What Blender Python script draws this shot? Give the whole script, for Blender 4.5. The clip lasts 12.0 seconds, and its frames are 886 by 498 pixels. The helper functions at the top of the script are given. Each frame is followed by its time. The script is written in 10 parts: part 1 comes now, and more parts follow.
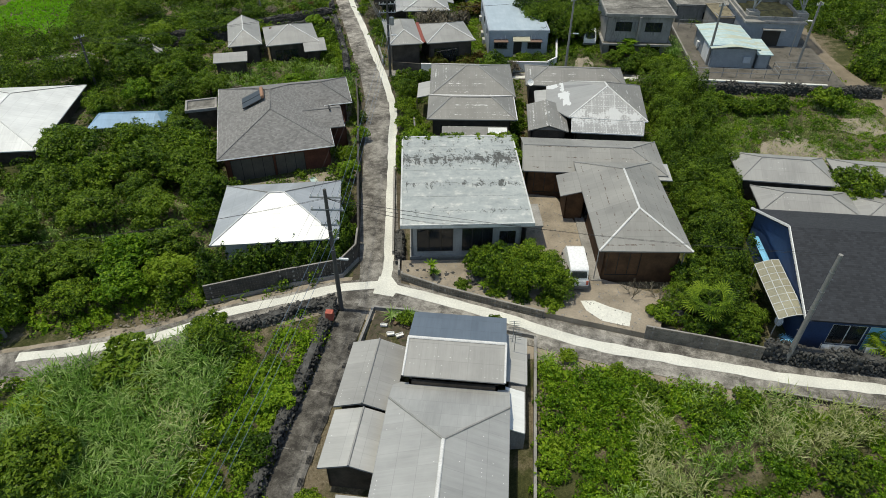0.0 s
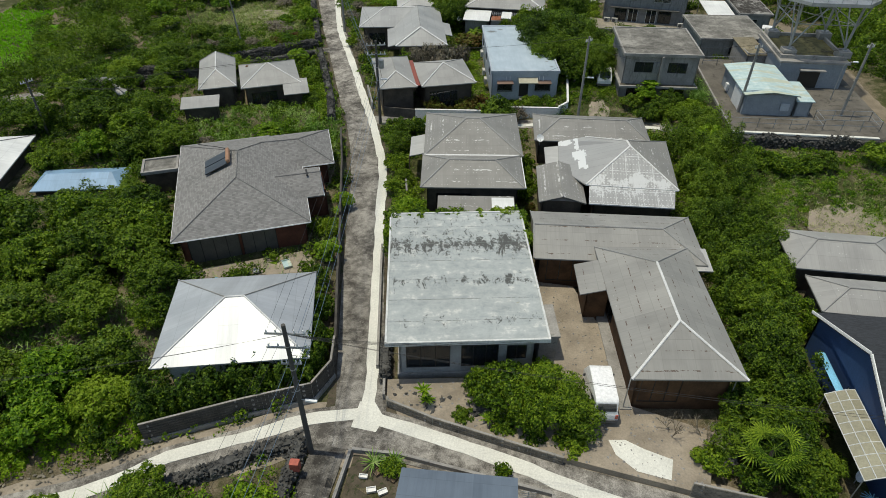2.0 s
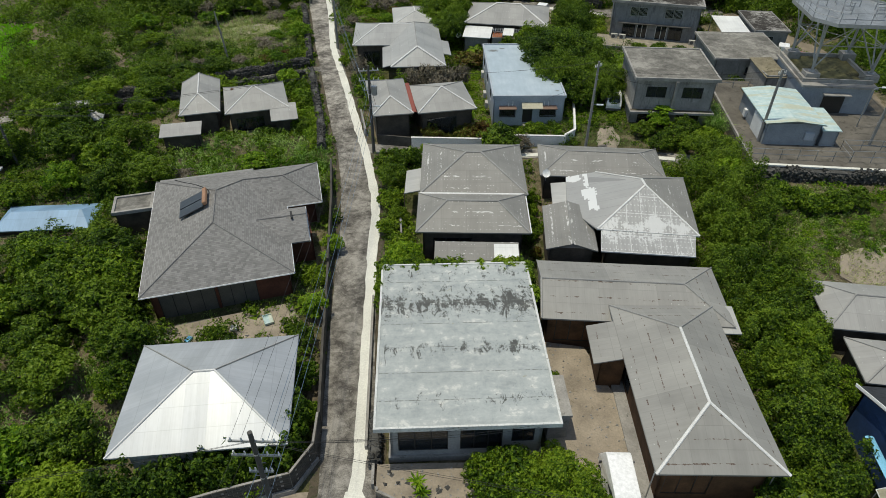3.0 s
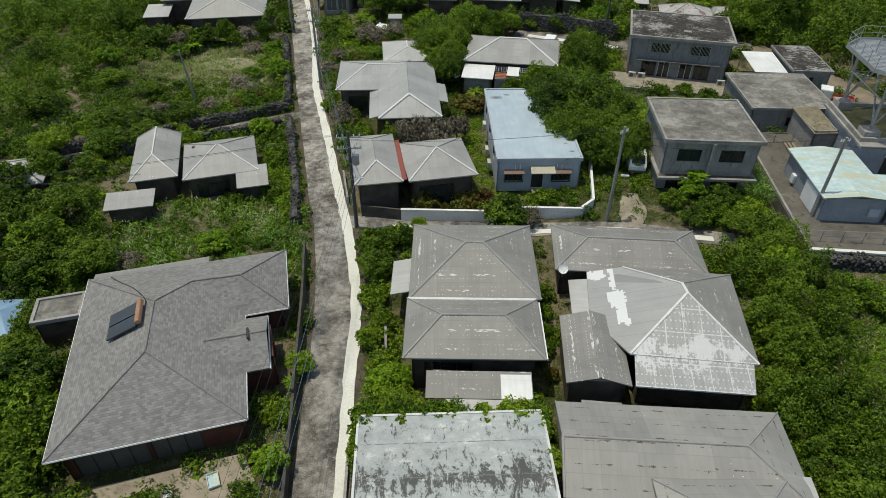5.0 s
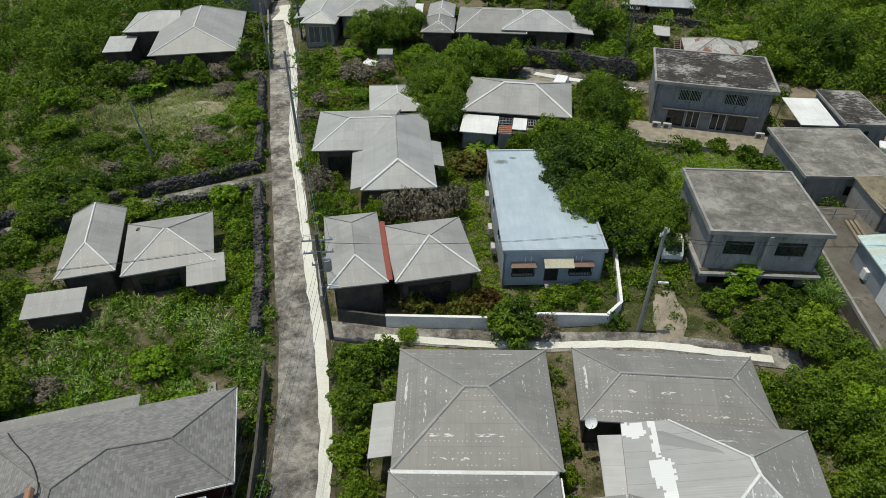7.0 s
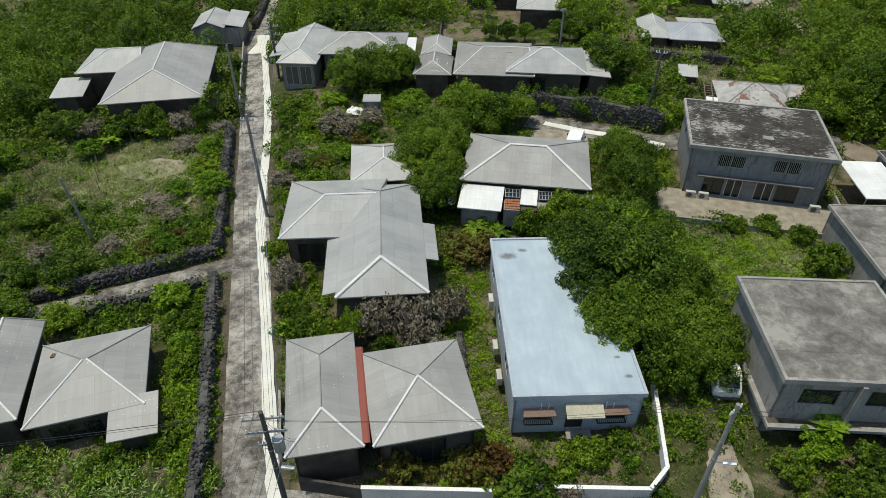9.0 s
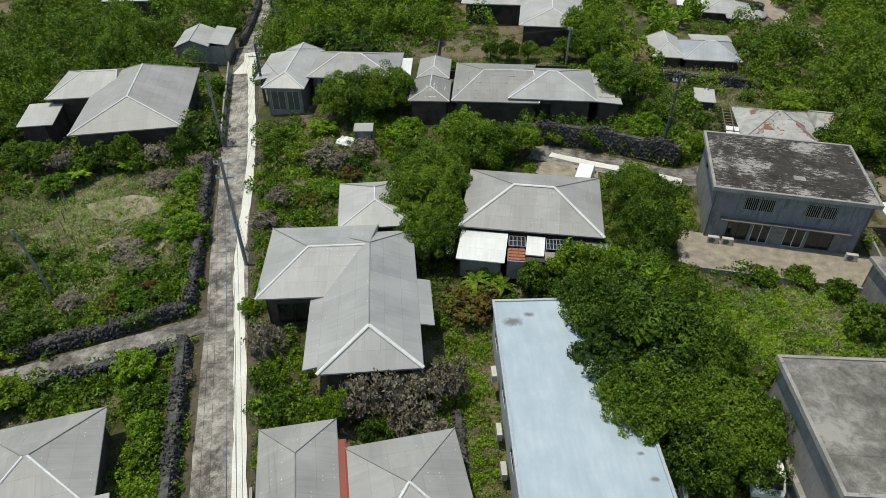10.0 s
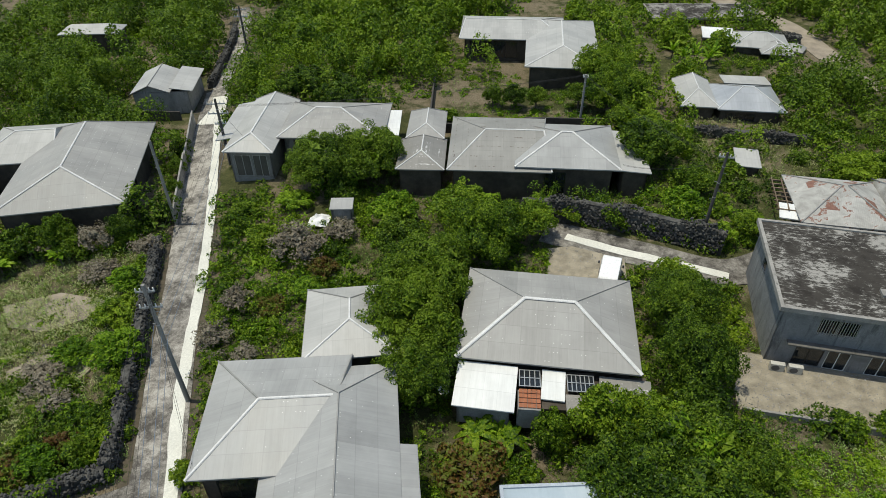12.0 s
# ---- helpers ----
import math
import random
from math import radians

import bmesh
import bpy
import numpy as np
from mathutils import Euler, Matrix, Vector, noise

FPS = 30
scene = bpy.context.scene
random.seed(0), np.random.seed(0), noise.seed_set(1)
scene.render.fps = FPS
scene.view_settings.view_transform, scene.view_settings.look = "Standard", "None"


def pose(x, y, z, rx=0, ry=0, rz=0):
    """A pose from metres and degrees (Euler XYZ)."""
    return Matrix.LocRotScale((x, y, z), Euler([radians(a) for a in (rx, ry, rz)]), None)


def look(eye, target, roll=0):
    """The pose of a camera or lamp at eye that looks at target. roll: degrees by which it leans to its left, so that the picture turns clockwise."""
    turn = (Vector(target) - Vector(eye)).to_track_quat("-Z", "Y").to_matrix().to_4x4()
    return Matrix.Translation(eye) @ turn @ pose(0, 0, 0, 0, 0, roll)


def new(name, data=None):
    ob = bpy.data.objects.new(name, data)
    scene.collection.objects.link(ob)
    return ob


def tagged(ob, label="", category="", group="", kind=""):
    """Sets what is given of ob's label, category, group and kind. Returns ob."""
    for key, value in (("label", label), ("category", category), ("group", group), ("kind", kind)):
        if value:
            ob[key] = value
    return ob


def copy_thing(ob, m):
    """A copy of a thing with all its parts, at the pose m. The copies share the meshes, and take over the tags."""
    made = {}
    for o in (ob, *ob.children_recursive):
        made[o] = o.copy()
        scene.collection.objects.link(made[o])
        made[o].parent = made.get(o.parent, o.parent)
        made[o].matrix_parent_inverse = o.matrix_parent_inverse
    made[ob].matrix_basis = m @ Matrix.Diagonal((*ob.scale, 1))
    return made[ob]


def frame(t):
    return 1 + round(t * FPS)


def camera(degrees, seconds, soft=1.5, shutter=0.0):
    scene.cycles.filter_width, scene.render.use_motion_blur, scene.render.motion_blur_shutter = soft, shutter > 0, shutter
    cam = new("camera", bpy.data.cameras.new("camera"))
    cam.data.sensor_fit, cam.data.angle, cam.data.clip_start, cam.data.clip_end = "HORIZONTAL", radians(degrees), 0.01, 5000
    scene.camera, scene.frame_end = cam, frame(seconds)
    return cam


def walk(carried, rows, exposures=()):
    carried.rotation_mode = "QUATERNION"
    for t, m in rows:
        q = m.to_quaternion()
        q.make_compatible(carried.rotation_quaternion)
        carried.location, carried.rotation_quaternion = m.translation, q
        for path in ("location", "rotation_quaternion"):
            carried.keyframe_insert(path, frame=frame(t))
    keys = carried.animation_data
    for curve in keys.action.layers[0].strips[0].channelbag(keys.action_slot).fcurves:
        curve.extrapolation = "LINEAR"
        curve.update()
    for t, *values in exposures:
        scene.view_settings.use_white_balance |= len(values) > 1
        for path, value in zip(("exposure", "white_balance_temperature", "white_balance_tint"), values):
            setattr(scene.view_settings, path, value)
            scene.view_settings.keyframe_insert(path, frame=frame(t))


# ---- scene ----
cam = camera(69.42, 12.0, soft=0.3)
PATH = [
    (0.0, (7.340, 0.871, 30.202), (4.429, 32.001, 5.254), 0.463),
    (0.5, (7.153, 3.492, 30.208), (4.237, 34.657, 5.303), 0.451),
    (1.0, (6.963, 6.167, 30.216), (4.044, 37.362, 5.350), 0.441),
    (1.5, (6.772, 8.891, 30.227), (3.852, 40.112, 5.394), 0.432),
    (2.0, (6.579, 11.660, 30.240), (3.660, 42.904, 5.435), 0.424),
    (2.5, (6.384, 14.471, 30.254), (3.468, 45.734, 5.473), 0.417),
    (3.0, (6.187, 17.321, 30.271), (3.275, 48.599, 5.508), 0.408),
    (3.5, (5.989, 20.205, 30.288), (3.082, 51.496, 5.540), 0.399),
    (4.0, (5.791, 23.122, 30.306), (2.889, 54.423, 5.570), 0.387),
    (4.5, (5.592, 26.068, 30.324), (2.695, 57.376, 5.598), 0.372),
    (5.0, (5.393, 29.040, 30.343), (2.502, 60.353, 5.622), 0.354),
    (5.5, (5.195, 32.035, 30.361), (2.308, 63.353, 5.645), 0.331),
    (6.0, (4.998, 35.053, 30.378), (2.115, 66.373, 5.665), 0.304),
    (6.5, (4.802, 38.089, 30.395), (1.922, 69.411, 5.683), 0.270),
    (7.0, (4.609, 41.143, 30.409), (1.730, 72.466, 5.699), 0.230),
    (7.5, (4.419, 44.213, 30.422), (1.540, 75.536, 5.713), 0.183),
    (8.0, (4.232, 47.297, 30.433), (1.351, 78.621, 5.724), 0.128),
    (8.5, (4.050, 50.394, 30.441), (1.164, 81.718, 5.734), 0.065),
    (9.0, (3.874, 53.503, 30.447), (0.980, 84.829, 5.742), -0.008),
    (9.5, (3.703, 56.623, 30.449), (0.798, 87.950, 5.748), -0.091),
    (10.0, (3.540, 59.752, 30.447), (0.621, 91.083, 5.752), -0.185),
    (10.5, (3.386, 62.892, 30.442), (0.448, 94.228, 5.755), -0.291),
    (11.0, (3.240, 66.040, 30.432), (0.280, 97.383, 5.756), -0.409),
    (11.5, (3.105, 69.198, 30.417), (0.117, 100.549, 5.756), -0.539),
    (12.0, (2.981, 72.365, 30.397), (-0.038, 103.727, 5.754), -0.684),
]
walk(cam, [(t, look(eye, target, roll)) for t, eye, target, roll in PATH], exposures=[(0.0, -0.03, 7260, 3.0), (2.5, -0.16, 7260, 3.0), (6.5, -0.1, 7200, 3.0), (9.0, 0.0, 7120, 3.0), (12.0, 0.0, 7120, 3.0)])

# ---- world and sun ----
SUN_WAY = Vector((-0.225, 0.01, 0.97)).normalized()
world = bpy.data.worlds.new("sky")
world.use_nodes = True
scene.world = world
sky = world.node_tree.nodes.new("ShaderNodeTexSky")
sky.sky_type, sky.sun_disc = "NISHITA", False
sky.sun_elevation = math.asin(SUN_WAY.z)
sky.sun_rotation = math.atan2(SUN_WAY.x, SUN_WAY.y)
world.node_tree.links.new(sky.outputs[0], world.node_tree.nodes["Background"].inputs[0])
world.node_tree.nodes["Background"].inputs[1].default_value = 0.14
sun = new("sun", bpy.data.lights.new("sun", "SUN"))
sun.data.energy, sun.data.angle, sun.data.color = 2.95, radians(0.53), (1.0, 0.955, 0.875)
sun.matrix_world = look(SUN_WAY * 100, (0, 0, 0))
scene.view_settings.exposure = 0.0


# ---- materials ----
class Graph:
    """Short hand for shader nodes; arguments are numbers, colours or sockets."""

    def __init__(self, name):
        self.mat = bpy.data.materials.new(name)
        self.mat.use_nodes = True
        self.tree = self.mat.node_tree
        self.shader = self.tree.nodes["Principled BSDF"]

    def put(self, socket, value):
        if isinstance(value, bpy.types.NodeSocket):
            self.tree.links.new(value, socket)
        elif isinstance(value, tuple) and len(value) == 3 and socket.type == "RGBA":
            socket.default_value = (*value, 1)
        else:
            socket.default_value = value

    def node(self, kind, **inputs):
        n = self.tree.nodes.new(kind)
        for key, value in inputs.items():
            self.put(n.inputs[key.replace("_", " ")], value)
        return n

    def math(self, op, a, b=0.0, clamp=False):
        n = self.tree.nodes.new("ShaderNodeMath")
        n.operation, n.use_clamp = op, clamp
        self.put(n.inputs[0], a)
        self.put(n.inputs[1], b)
        return n.outputs[0]

    def noise(self, vec, scale, detail=4.0, rough=0.55, distort=0.0):
        n = self.node("ShaderNodeTexNoise", Scale=scale, Detail=detail, Roughness=rough, Distortion=distort)
        self.put(n.inputs["Vector"], vec)
        return n.outputs["Fac"]

    def ramp(self, fac, *stops):
        n = self.tree.nodes.new("ShaderNodeValToRGB")
        while len(n.color_ramp.elements) < len(stops):
            n.color_ramp.elements.new(0.5)
        for e, (pos, col) in zip(n.color_ramp.elements, stops):
            e.position = pos
            e.color = (*col, 1) if isinstance(col, tuple) else (col, col, col, 1)
        self.put(n.inputs[0], fac)
        return n.outputs[0]

    def mix(self, fac, a, b, blend="MIX"):
        n = self.tree.nodes.new("ShaderNodeMix")
        n.data_type, n.blend_type = "RGBA", blend
        self.put(n.inputs[0], fac)
        self.put(n.inputs[6], a)
        self.put(n.inputs[7], b)
        return n.outputs[2]

    def coords(self, which="Object"):
        return self.tree.nodes.new("ShaderNodeTexCoord").outputs[which]

    def place(self):
        return self.tree.nodes.new("ShaderNodeNewGeometry").outputs["Position"]

    def split(self, vec):
        n = self.node("ShaderNodeSeparateXYZ", Vector=vec)
        return n.outputs[0], n.outputs[1], n.outputs[2]

    def join(self, x, y, z=0.0):
        return self.node("ShaderNodeCombineXYZ", X=x, Y=y, Z=z).outputs[0]

    def cell(self, vec):
        n = self.node("ShaderNodeTexWhiteNoise", Vector=vec)
        return n.outputs["Value"]

    def bump(self, height, strength=0.3, distance=0.02):
        n = self.node("ShaderNodeBump", Strength=strength, Distance=distance, Height=height)
        self.put(self.shader.inputs["Normal"], n.outputs[0])

    def done(self, color, rough=0.8, metal=0.0, spec=0.5):
        self.put(self.shader.inputs["Base Color"], color)
        self.put(self.shader.inputs["Roughness"], rough)
        self.put(self.shader.inputs["Metallic"], metal)
        self.put(self.shader.inputs["Specular IOR Level"], spec)
        return self.mat


def tint(c, k):
    return tuple(min(1.0, v * k) for v in c)


def mottled(name, c, spread=0.3, scale=0.6, fine=9.0, rough=0.85, metal=0.0, bump=0.25, stain=None, amount=0.5, spec=0.4):
    """A weathered plain surface: broad tone, grain and, if given, stains."""
    g = Graph(name)
    p = g.place()
    broad, grain = g.noise(p, scale, 5), g.noise(p, fine, 6, 0.65)
    col = g.ramp(broad, (0.3, tint(c, 1 - spread)), (0.7, tint(c, 1 + spread)))
    col = g.mix(0.5, col, g.ramp(grain, (0.25, 0.35), (0.75, 1.0)), "MULTIPLY")
    col = g.mix(1.0, col, (1.28, 1.28, 1.28), "MULTIPLY")
    if stain:
        spots = g.noise(p, scale * 2.7, 8, 0.7, 0.6)
        col = g.mix(g.ramp(spots, (amount, 0.0), (amount + 0.09, 0.85)), col, stain)
    g.bump(grain, bump)
    return g.done(col, rough, metal, spec)


def streaked(name, c, dark, amount=0.5, tone=0.25):
    """Rain-streaked cement wall: runs of grime down the face, blotches and fine pits."""
    g = Graph(name)
    p = g.place()
    x, y, z = g.split(p)
    runs = g.noise(g.join(g.math("MULTIPLY", x, 2.2), g.math("MULTIPLY", y, 2.2), g.math("MULTIPLY", z, 0.28)), 1.0, 8, 0.72, 0.3)
    blot, fine = g.noise(p, 0.75, 8, 0.7, 0.4), g.noise(p, 10.0, 5, 0.7)
    col = g.ramp(blot, (0.34, tint(c, 1 - tone)), (0.66, tint(c, 1 + tone)))
    col = g.mix(0.5, col, g.ramp(fine, (0.25, 0.45), (0.75, 1.0)), "MULTIPLY")
    col = g.mix(1.0, col, (1.22, 1.22, 1.22), "MULTIPLY")
    m = g.math("ADD", g.math("MULTIPLY", runs, 0.62), g.math("MULTIPLY", blot, 0.38))
    col = g.mix(g.ramp(m, (amount, 0.0), (amount + 0.05, 0.45), (amount + 0.12, 0.85)), col, dark)
    g.bump(fine, 0.25)
    return g.done(col, 0.92, 0, 0.3)


def sheet_roof(name, c, rough=0.55, metal=0.0, seam=0.9, course=1.15, dots=0.5, tone=0.12, rust=0.0, spec=0.4, dashes=0.0):
    """Corrugated sheets laid in courses: u runs along the eave, v up the slope."""
    g = Graph(name)
    uv = g.coords("UV")
    u, v, _ = g.split(uv)
    p = g.place()
    col_id = g.math("FLOOR", g.math("DIVIDE", u, seam))
    row_id = g.math("FLOOR", g.math("DIVIDE", v, course))
    rnd = g.cell(g.join(col_id, g.math("MULTIPLY", row_id, 0.37)))
    rnd2 = g.cell(g.join(col_id, 7.7))
    broad = g.noise(p, 0.45, 5, 0.6)
    streak = g.noise(g.join(g.math("MULTIPLY", u, 5.0), g.math("MULTIPLY", v, 0.35)), 1.0, 5, 0.6)
    f = g.math("ADD", g.math("MULTIPLY", g.math("SUBTRACT", rnd, 0.5), tone * 0.7), g.math("MULTIPLY", g.math("SUBTRACT", rnd2, 0.5), tone))
    f = g.math("ADD", f, g.math("MULTIPLY", g.math("SUBTRACT", broad, 0.5), 0.55))
    f = g.math("ADD", f, g.math("MULTIPLY", g.math("SUBTRACT", streak, 0.5), 0.35))
    f = g.math("ADD", f, 1.0)
    col = g.mix(1.0, c, g.join(f, f, f), "MULTIPLY")
    # lap lines between courses and at the side laps
    vm = g.math("FRACT", g.math("DIVIDE", v, course))
    um = g.math("FRACT", g.math("DIVIDE", u, seam))
    lap = g.math("ADD", g.math("LESS_THAN", vm, 0.03), g.math("MULTIPLY", g.math("LESS_THAN", um, 0.03), 0.6), True)
    col = g.mix(g.math("MULTIPLY", lap, 0.3), col, tint(c, 0.5))
    if dots:
        du = g.math("ABSOLUTE", g.math("SUBTRACT", g.math("FRACT", g.math("DIVIDE", u, 0.225)), 0.5))
        dv = g.math("ABSOLUTE", g.math("SUBTRACT", g.math("FRACT", g.math("DIVIDE", v, course * 0.5)), 0.5))
        spot = g.math("MULTIPLY", g.math("LESS_THAN", du, 0.10), g.math("LESS_THAN", dv, 0.036))
        some = g.cell(g.join(g.math("FLOOR", g.math("DIVIDE", u, 0.225)), g.math("FLOOR", g.math("DIVIDE", v, course * 0.5))))
        patch = g.math("GREATER_THAN", g.math("ADD", g.math("MULTIPLY", some, 0.5), g.noise(p, 0.5, 3)), 1.16 - 0.5 * dots)
        col = g.mix(g.math("MULTIPLY", g.math("MULTIPLY", spot, patch), 0.75), col, (0.80, 0.80, 0.79))
    if dashes:
        # rows of white paint left along the laps
        row = g.math("LESS_THAN", g.math("ABSOLUTE", g.math("SUBTRACT", vm, 0.5)), 0.07)
        bits = g.noise(g.join(g.math("MULTIPLY", u, 2.2), g.math("MULTIPLY", row_id, 3.3), g.math("MULTIPLY", v, 6.0)), 1.0, 4, 0.7)
        gone = g.noise(p, 0.5, 2)
        d = g.math("MULTIPLY", row, g.math("GREATER_THAN", g.math("ADD", bits, g.math("MULTIPLY", gone, 0.5)), 1.1 - 0.5 * dashes))
        col = g.mix(g.math("MULTIPLY", d, 0.85), col, (0.62, 0.62, 0.61))
    if rust:
        # moss and rust that gather along the laps
        r = g.noise(p, 2.2, 8, 0.75, 0.8)
        lapd = g.math("ABSOLUTE", g.math("SUBTRACT", g.math("FRACT", g.math("ADD", g.math("DIVIDE", v, course), g.math("MULTIPLY", rnd2, 0.12))), 0.5))
        near = g.ramp(lapd, (0.0, 0.32), (0.13, 0.0))
        lump = g.noise(g.join(g.math("MULTIPLY", u, 1.5), row_id), 1.0, 3)
        r = g.math("ADD", r, g.math("ADD", near, g.math("MULTIPLY", g.math("SUBTRACT", lump, 0.5), 0.5)))
        col = g.mix(g.ramp(r, (0.96 - rust * 2, 0.0), (1.02 - rust * 2, 0.9)), col, (0.085, 0.05, 0.035))
    wave = g.math("SINE", g.math("MULTIPLY", u, 2 * math.pi / 0.13))
    g.bump(g.math("ADD", g.math("MULTIPLY", wave, 0.5), g.math("MULTIPLY", streak, 0.6)), 0.12, 0.006)
    gloss = g.math("ADD", rough * 0.80, g.math("ADD", g.math("MULTIPLY", rnd2, 0.10), g.math("MULTIPLY", g.math("SUBTRACT", broad, 0.5), 0.22)))
    return g.done(col, gloss, metal, 0.42)


def flaked_roof():
    """Grey sheet whose white paint remains in blocks and rows."""
    g = Graph("flaking_white_painted_sheet")
    u, v, _ = g.split(g.coords("UV"))
    p = g.place()
    fine = g.noise(p, 5.0, 7, 0.72)
    patch = g.noise(p, 0.42, 5, 0.6, 0.4)
    streak = g.noise(g.join(g.math("MULTIPLY", u, 6.0), g.math("MULTIPLY", v, 0.8)), 1.0, 5, 0.6)
    # rows of bolt heads, sheet joints, and paint left in smears towards the middle
    du = g.math("ABSOLUTE", g.math("SUBTRACT", g.math("FRACT", g.math("DIVIDE", u, 0.26)), 0.5))
    dv = g.math("ABSOLUTE", g.math("SUBTRACT", g.math("FRACT", g.math("DIVIDE", v, 0.52)), 0.5))
    bolts = g.math("MULTIPLY", g.math("LESS_THAN", du, 0.15), g.math("LESS_THAN", dv, 0.08))
    joint = g.math("MAXIMUM", g.math("LESS_THAN", g.math("FRACT", g.math("DIVIDE", v, 1.56)), 0.045), g.math("LESS_THAN", g.math("FRACT", g.math("DIVIDE", u, 1.04)), 0.06))
    joint = g.math("MULTIPLY", joint, g.math("GREATER_THAN", fine, 0.44))
    smear = g.ramp(g.math("ADD", g.math("ADD", g.math("MULTIPLY", patch, 1.0), g.math("MULTIPLY", fine, 0.45)), g.math("MULTIPLY", streak, 0.35)), (0.95, 0.0), (1.06, 0.7))
    k = g.math("MAXIMUM", g.math("MAXIMUM", g.math("MULTIPLY", bolts, 0.8), g.math("MULTIPLY", joint, 0.75)), smear)
    col = g.mix(k, g.ramp(streak, (0.3, (0.30, 0.30, 0.295)), (0.7, (0.40, 0.40, 0.395))), (0.66, 0.67, 0.67))
    g.bump(k, 0.2, 0.01)
    return g.done(col, 0.45, 0.1, 0.45)


def splashed_roof():
    """Old grey sheet with one irregular splash of white paint."""
    g = Graph("old_sheet_with_white_paint_splash")
    u, v, _ = g.split(g.coords("UV"))
    p = g.place()
    x, y, z = g.split(p)
    broad, fine = g.noise(p, 0.5, 5, 0.6), g.noise(p, 1.3, 6, 0.65, 0.5)
    streak = g.noise(g.join(g.math("MULTIPLY", u, 5.0), g.math("MULTIPLY", v, 0.4)), 1.0, 5, 0.6)
    f = g.math("ADD", 0.72, g.math("ADD", g.math("MULTIPLY", broad, 0.35), g.math("MULTIPLY", streak, 0.25)))
    col = g.mix(1.0, (0.35, 0.35, 0.345), g.join(f, f, f), "MULTIPLY")
    step = 0.12
    x, y = (g.math("MULTIPLY", g.math("FLOOR", g.math("DIVIDE", c, step)), step) for c in (x, y))
    fine = g.noise(g.join(g.math("MULTIPLY", x, 1.8), g.math("MULTIPLY", y, 0.8)), 1.0, 5, 0.65)
    ragged = g.math("MULTIPLY", g.math("SUBTRACT", fine, 0.5), 2.4)
    def blot(cx, cy, hx, hy):
        dx = g.math("DIVIDE", g.math("ABSOLUTE", g.math("SUBTRACT", x, cx)), hx)
        dy = g.math("DIVIDE", g.math("ABSOLUTE", g.math("SUBTRACT", y, cy)), hy)
        return g.math("LESS_THAN", g.math("ADD", g.math("MAXIMUM", dx, dy), ragged), 1.0)
    splash = g.math("MAXIMUM", g.math("MAXIMUM", blot(13.45, 59.3, 0.45, 0.75), blot(13.55, 58.0, 0.3, 1.0)), g.math("MAXIMUM", blot(13.35, 61.3, 0.14, 1.2), blot(12.3, 61.9, 0.55, 0.4)))
    seam = g.math("LESS_THAN", g.math("FRACT", g.math("DIVIDE", u, 0.9)), 0.03)
    col = g.mix(g.math("MULTIPLY", seam, 0.4), col, (0.14, 0.14, 0.14))
    col = g.mix(splash, col, (0.70, 0.71, 0.71))
    g.bump(g.math("SINE", g.math("MULTIPLY", u, 48.0)), 0.2, 0.008)
    return g.done(col, 0.5, 0.1, 0.4)


def ruined_roof():
    """Pale old sheet with wide rusty red patches where the paint has gone."""
    g = Graph("rust_patched_pale_sheet")
    u, v, _ = g.split(g.coords("UV"))
    p = g.place()
    x, y, z = g.split(p)
    blocks = g.cell(g.join(g.math("FLOOR", g.math("DIVIDE", u, 0.9)), g.math("FLOOR", g.math("DIVIDE", v, 1.3))))
    n = g.noise(p, 0.8, 6, 0.7, 0.5)
    fine = g.noise(p, 5, 6, 0.7)
    col = g.ramp(n, (0.35, (0.30, 0.295, 0.28)), (0.6, (0.47, 0.465, 0.445)))
    rust = g.ramp(g.math("ADD", g.math("ADD", g.math("MULTIPLY", blocks, 0.32), n), g.math("MULTIPLY", fine, 0.25)), (0.86, 0.0), (0.90, 0.9))
    col = g.mix(rust, col, g.ramp(fine, (0.3, (0.13, 0.045, 0.03)), (0.7, (0.27, 0.12, 0.08))))
    g.bump(g.math("SINE", g.math("MULTIPLY", u, 48.0)), 0.25, 0.01)
    return g.done(col, 0.75, 0, 0.3)


def shingle_roof(name, c):
    g = Graph(name)
    u, v, _ = g.split(g.coords("UV"))
    row = g.math("FLOOR", g.math("DIVIDE", v, 0.14))
    off = g.math("MULTIPLY", g.math("MODULO", row, 2.0), 0.5)
    colm = g.math("FLOOR", g.math("ADD", g.math("DIVIDE", u, 0.22), off))
    rnd = g.cell(g.join(row, colm))
    p = g.place()
    broad = g.noise(p, 0.5, 5)
    f = g.math("ADD", g.math("ADD", 0.62, g.math("MULTIPLY", rnd, 0.42)), g.math("MULTIPLY", broad, 0.4))
    edge = g.math("LESS_THAN", g.math("FRACT", g.math("DIVIDE", v, 0.14)), 0.14)
    col = g.mix(1.0, c, g.join(f, f, f), "MULTIPLY")
    col = g.mix(g.math("MULTIPLY", edge, 0.4), col, tint(c, 0.4))
    g.bump(g.math("ADD", g.math("FRACT", g.math("DIVIDE", v, 0.14)), g.math("MULTIPLY", rnd, 0.5)), 0.5, 0.02)
    return g.done(col, 0.9, 0, 0.25)


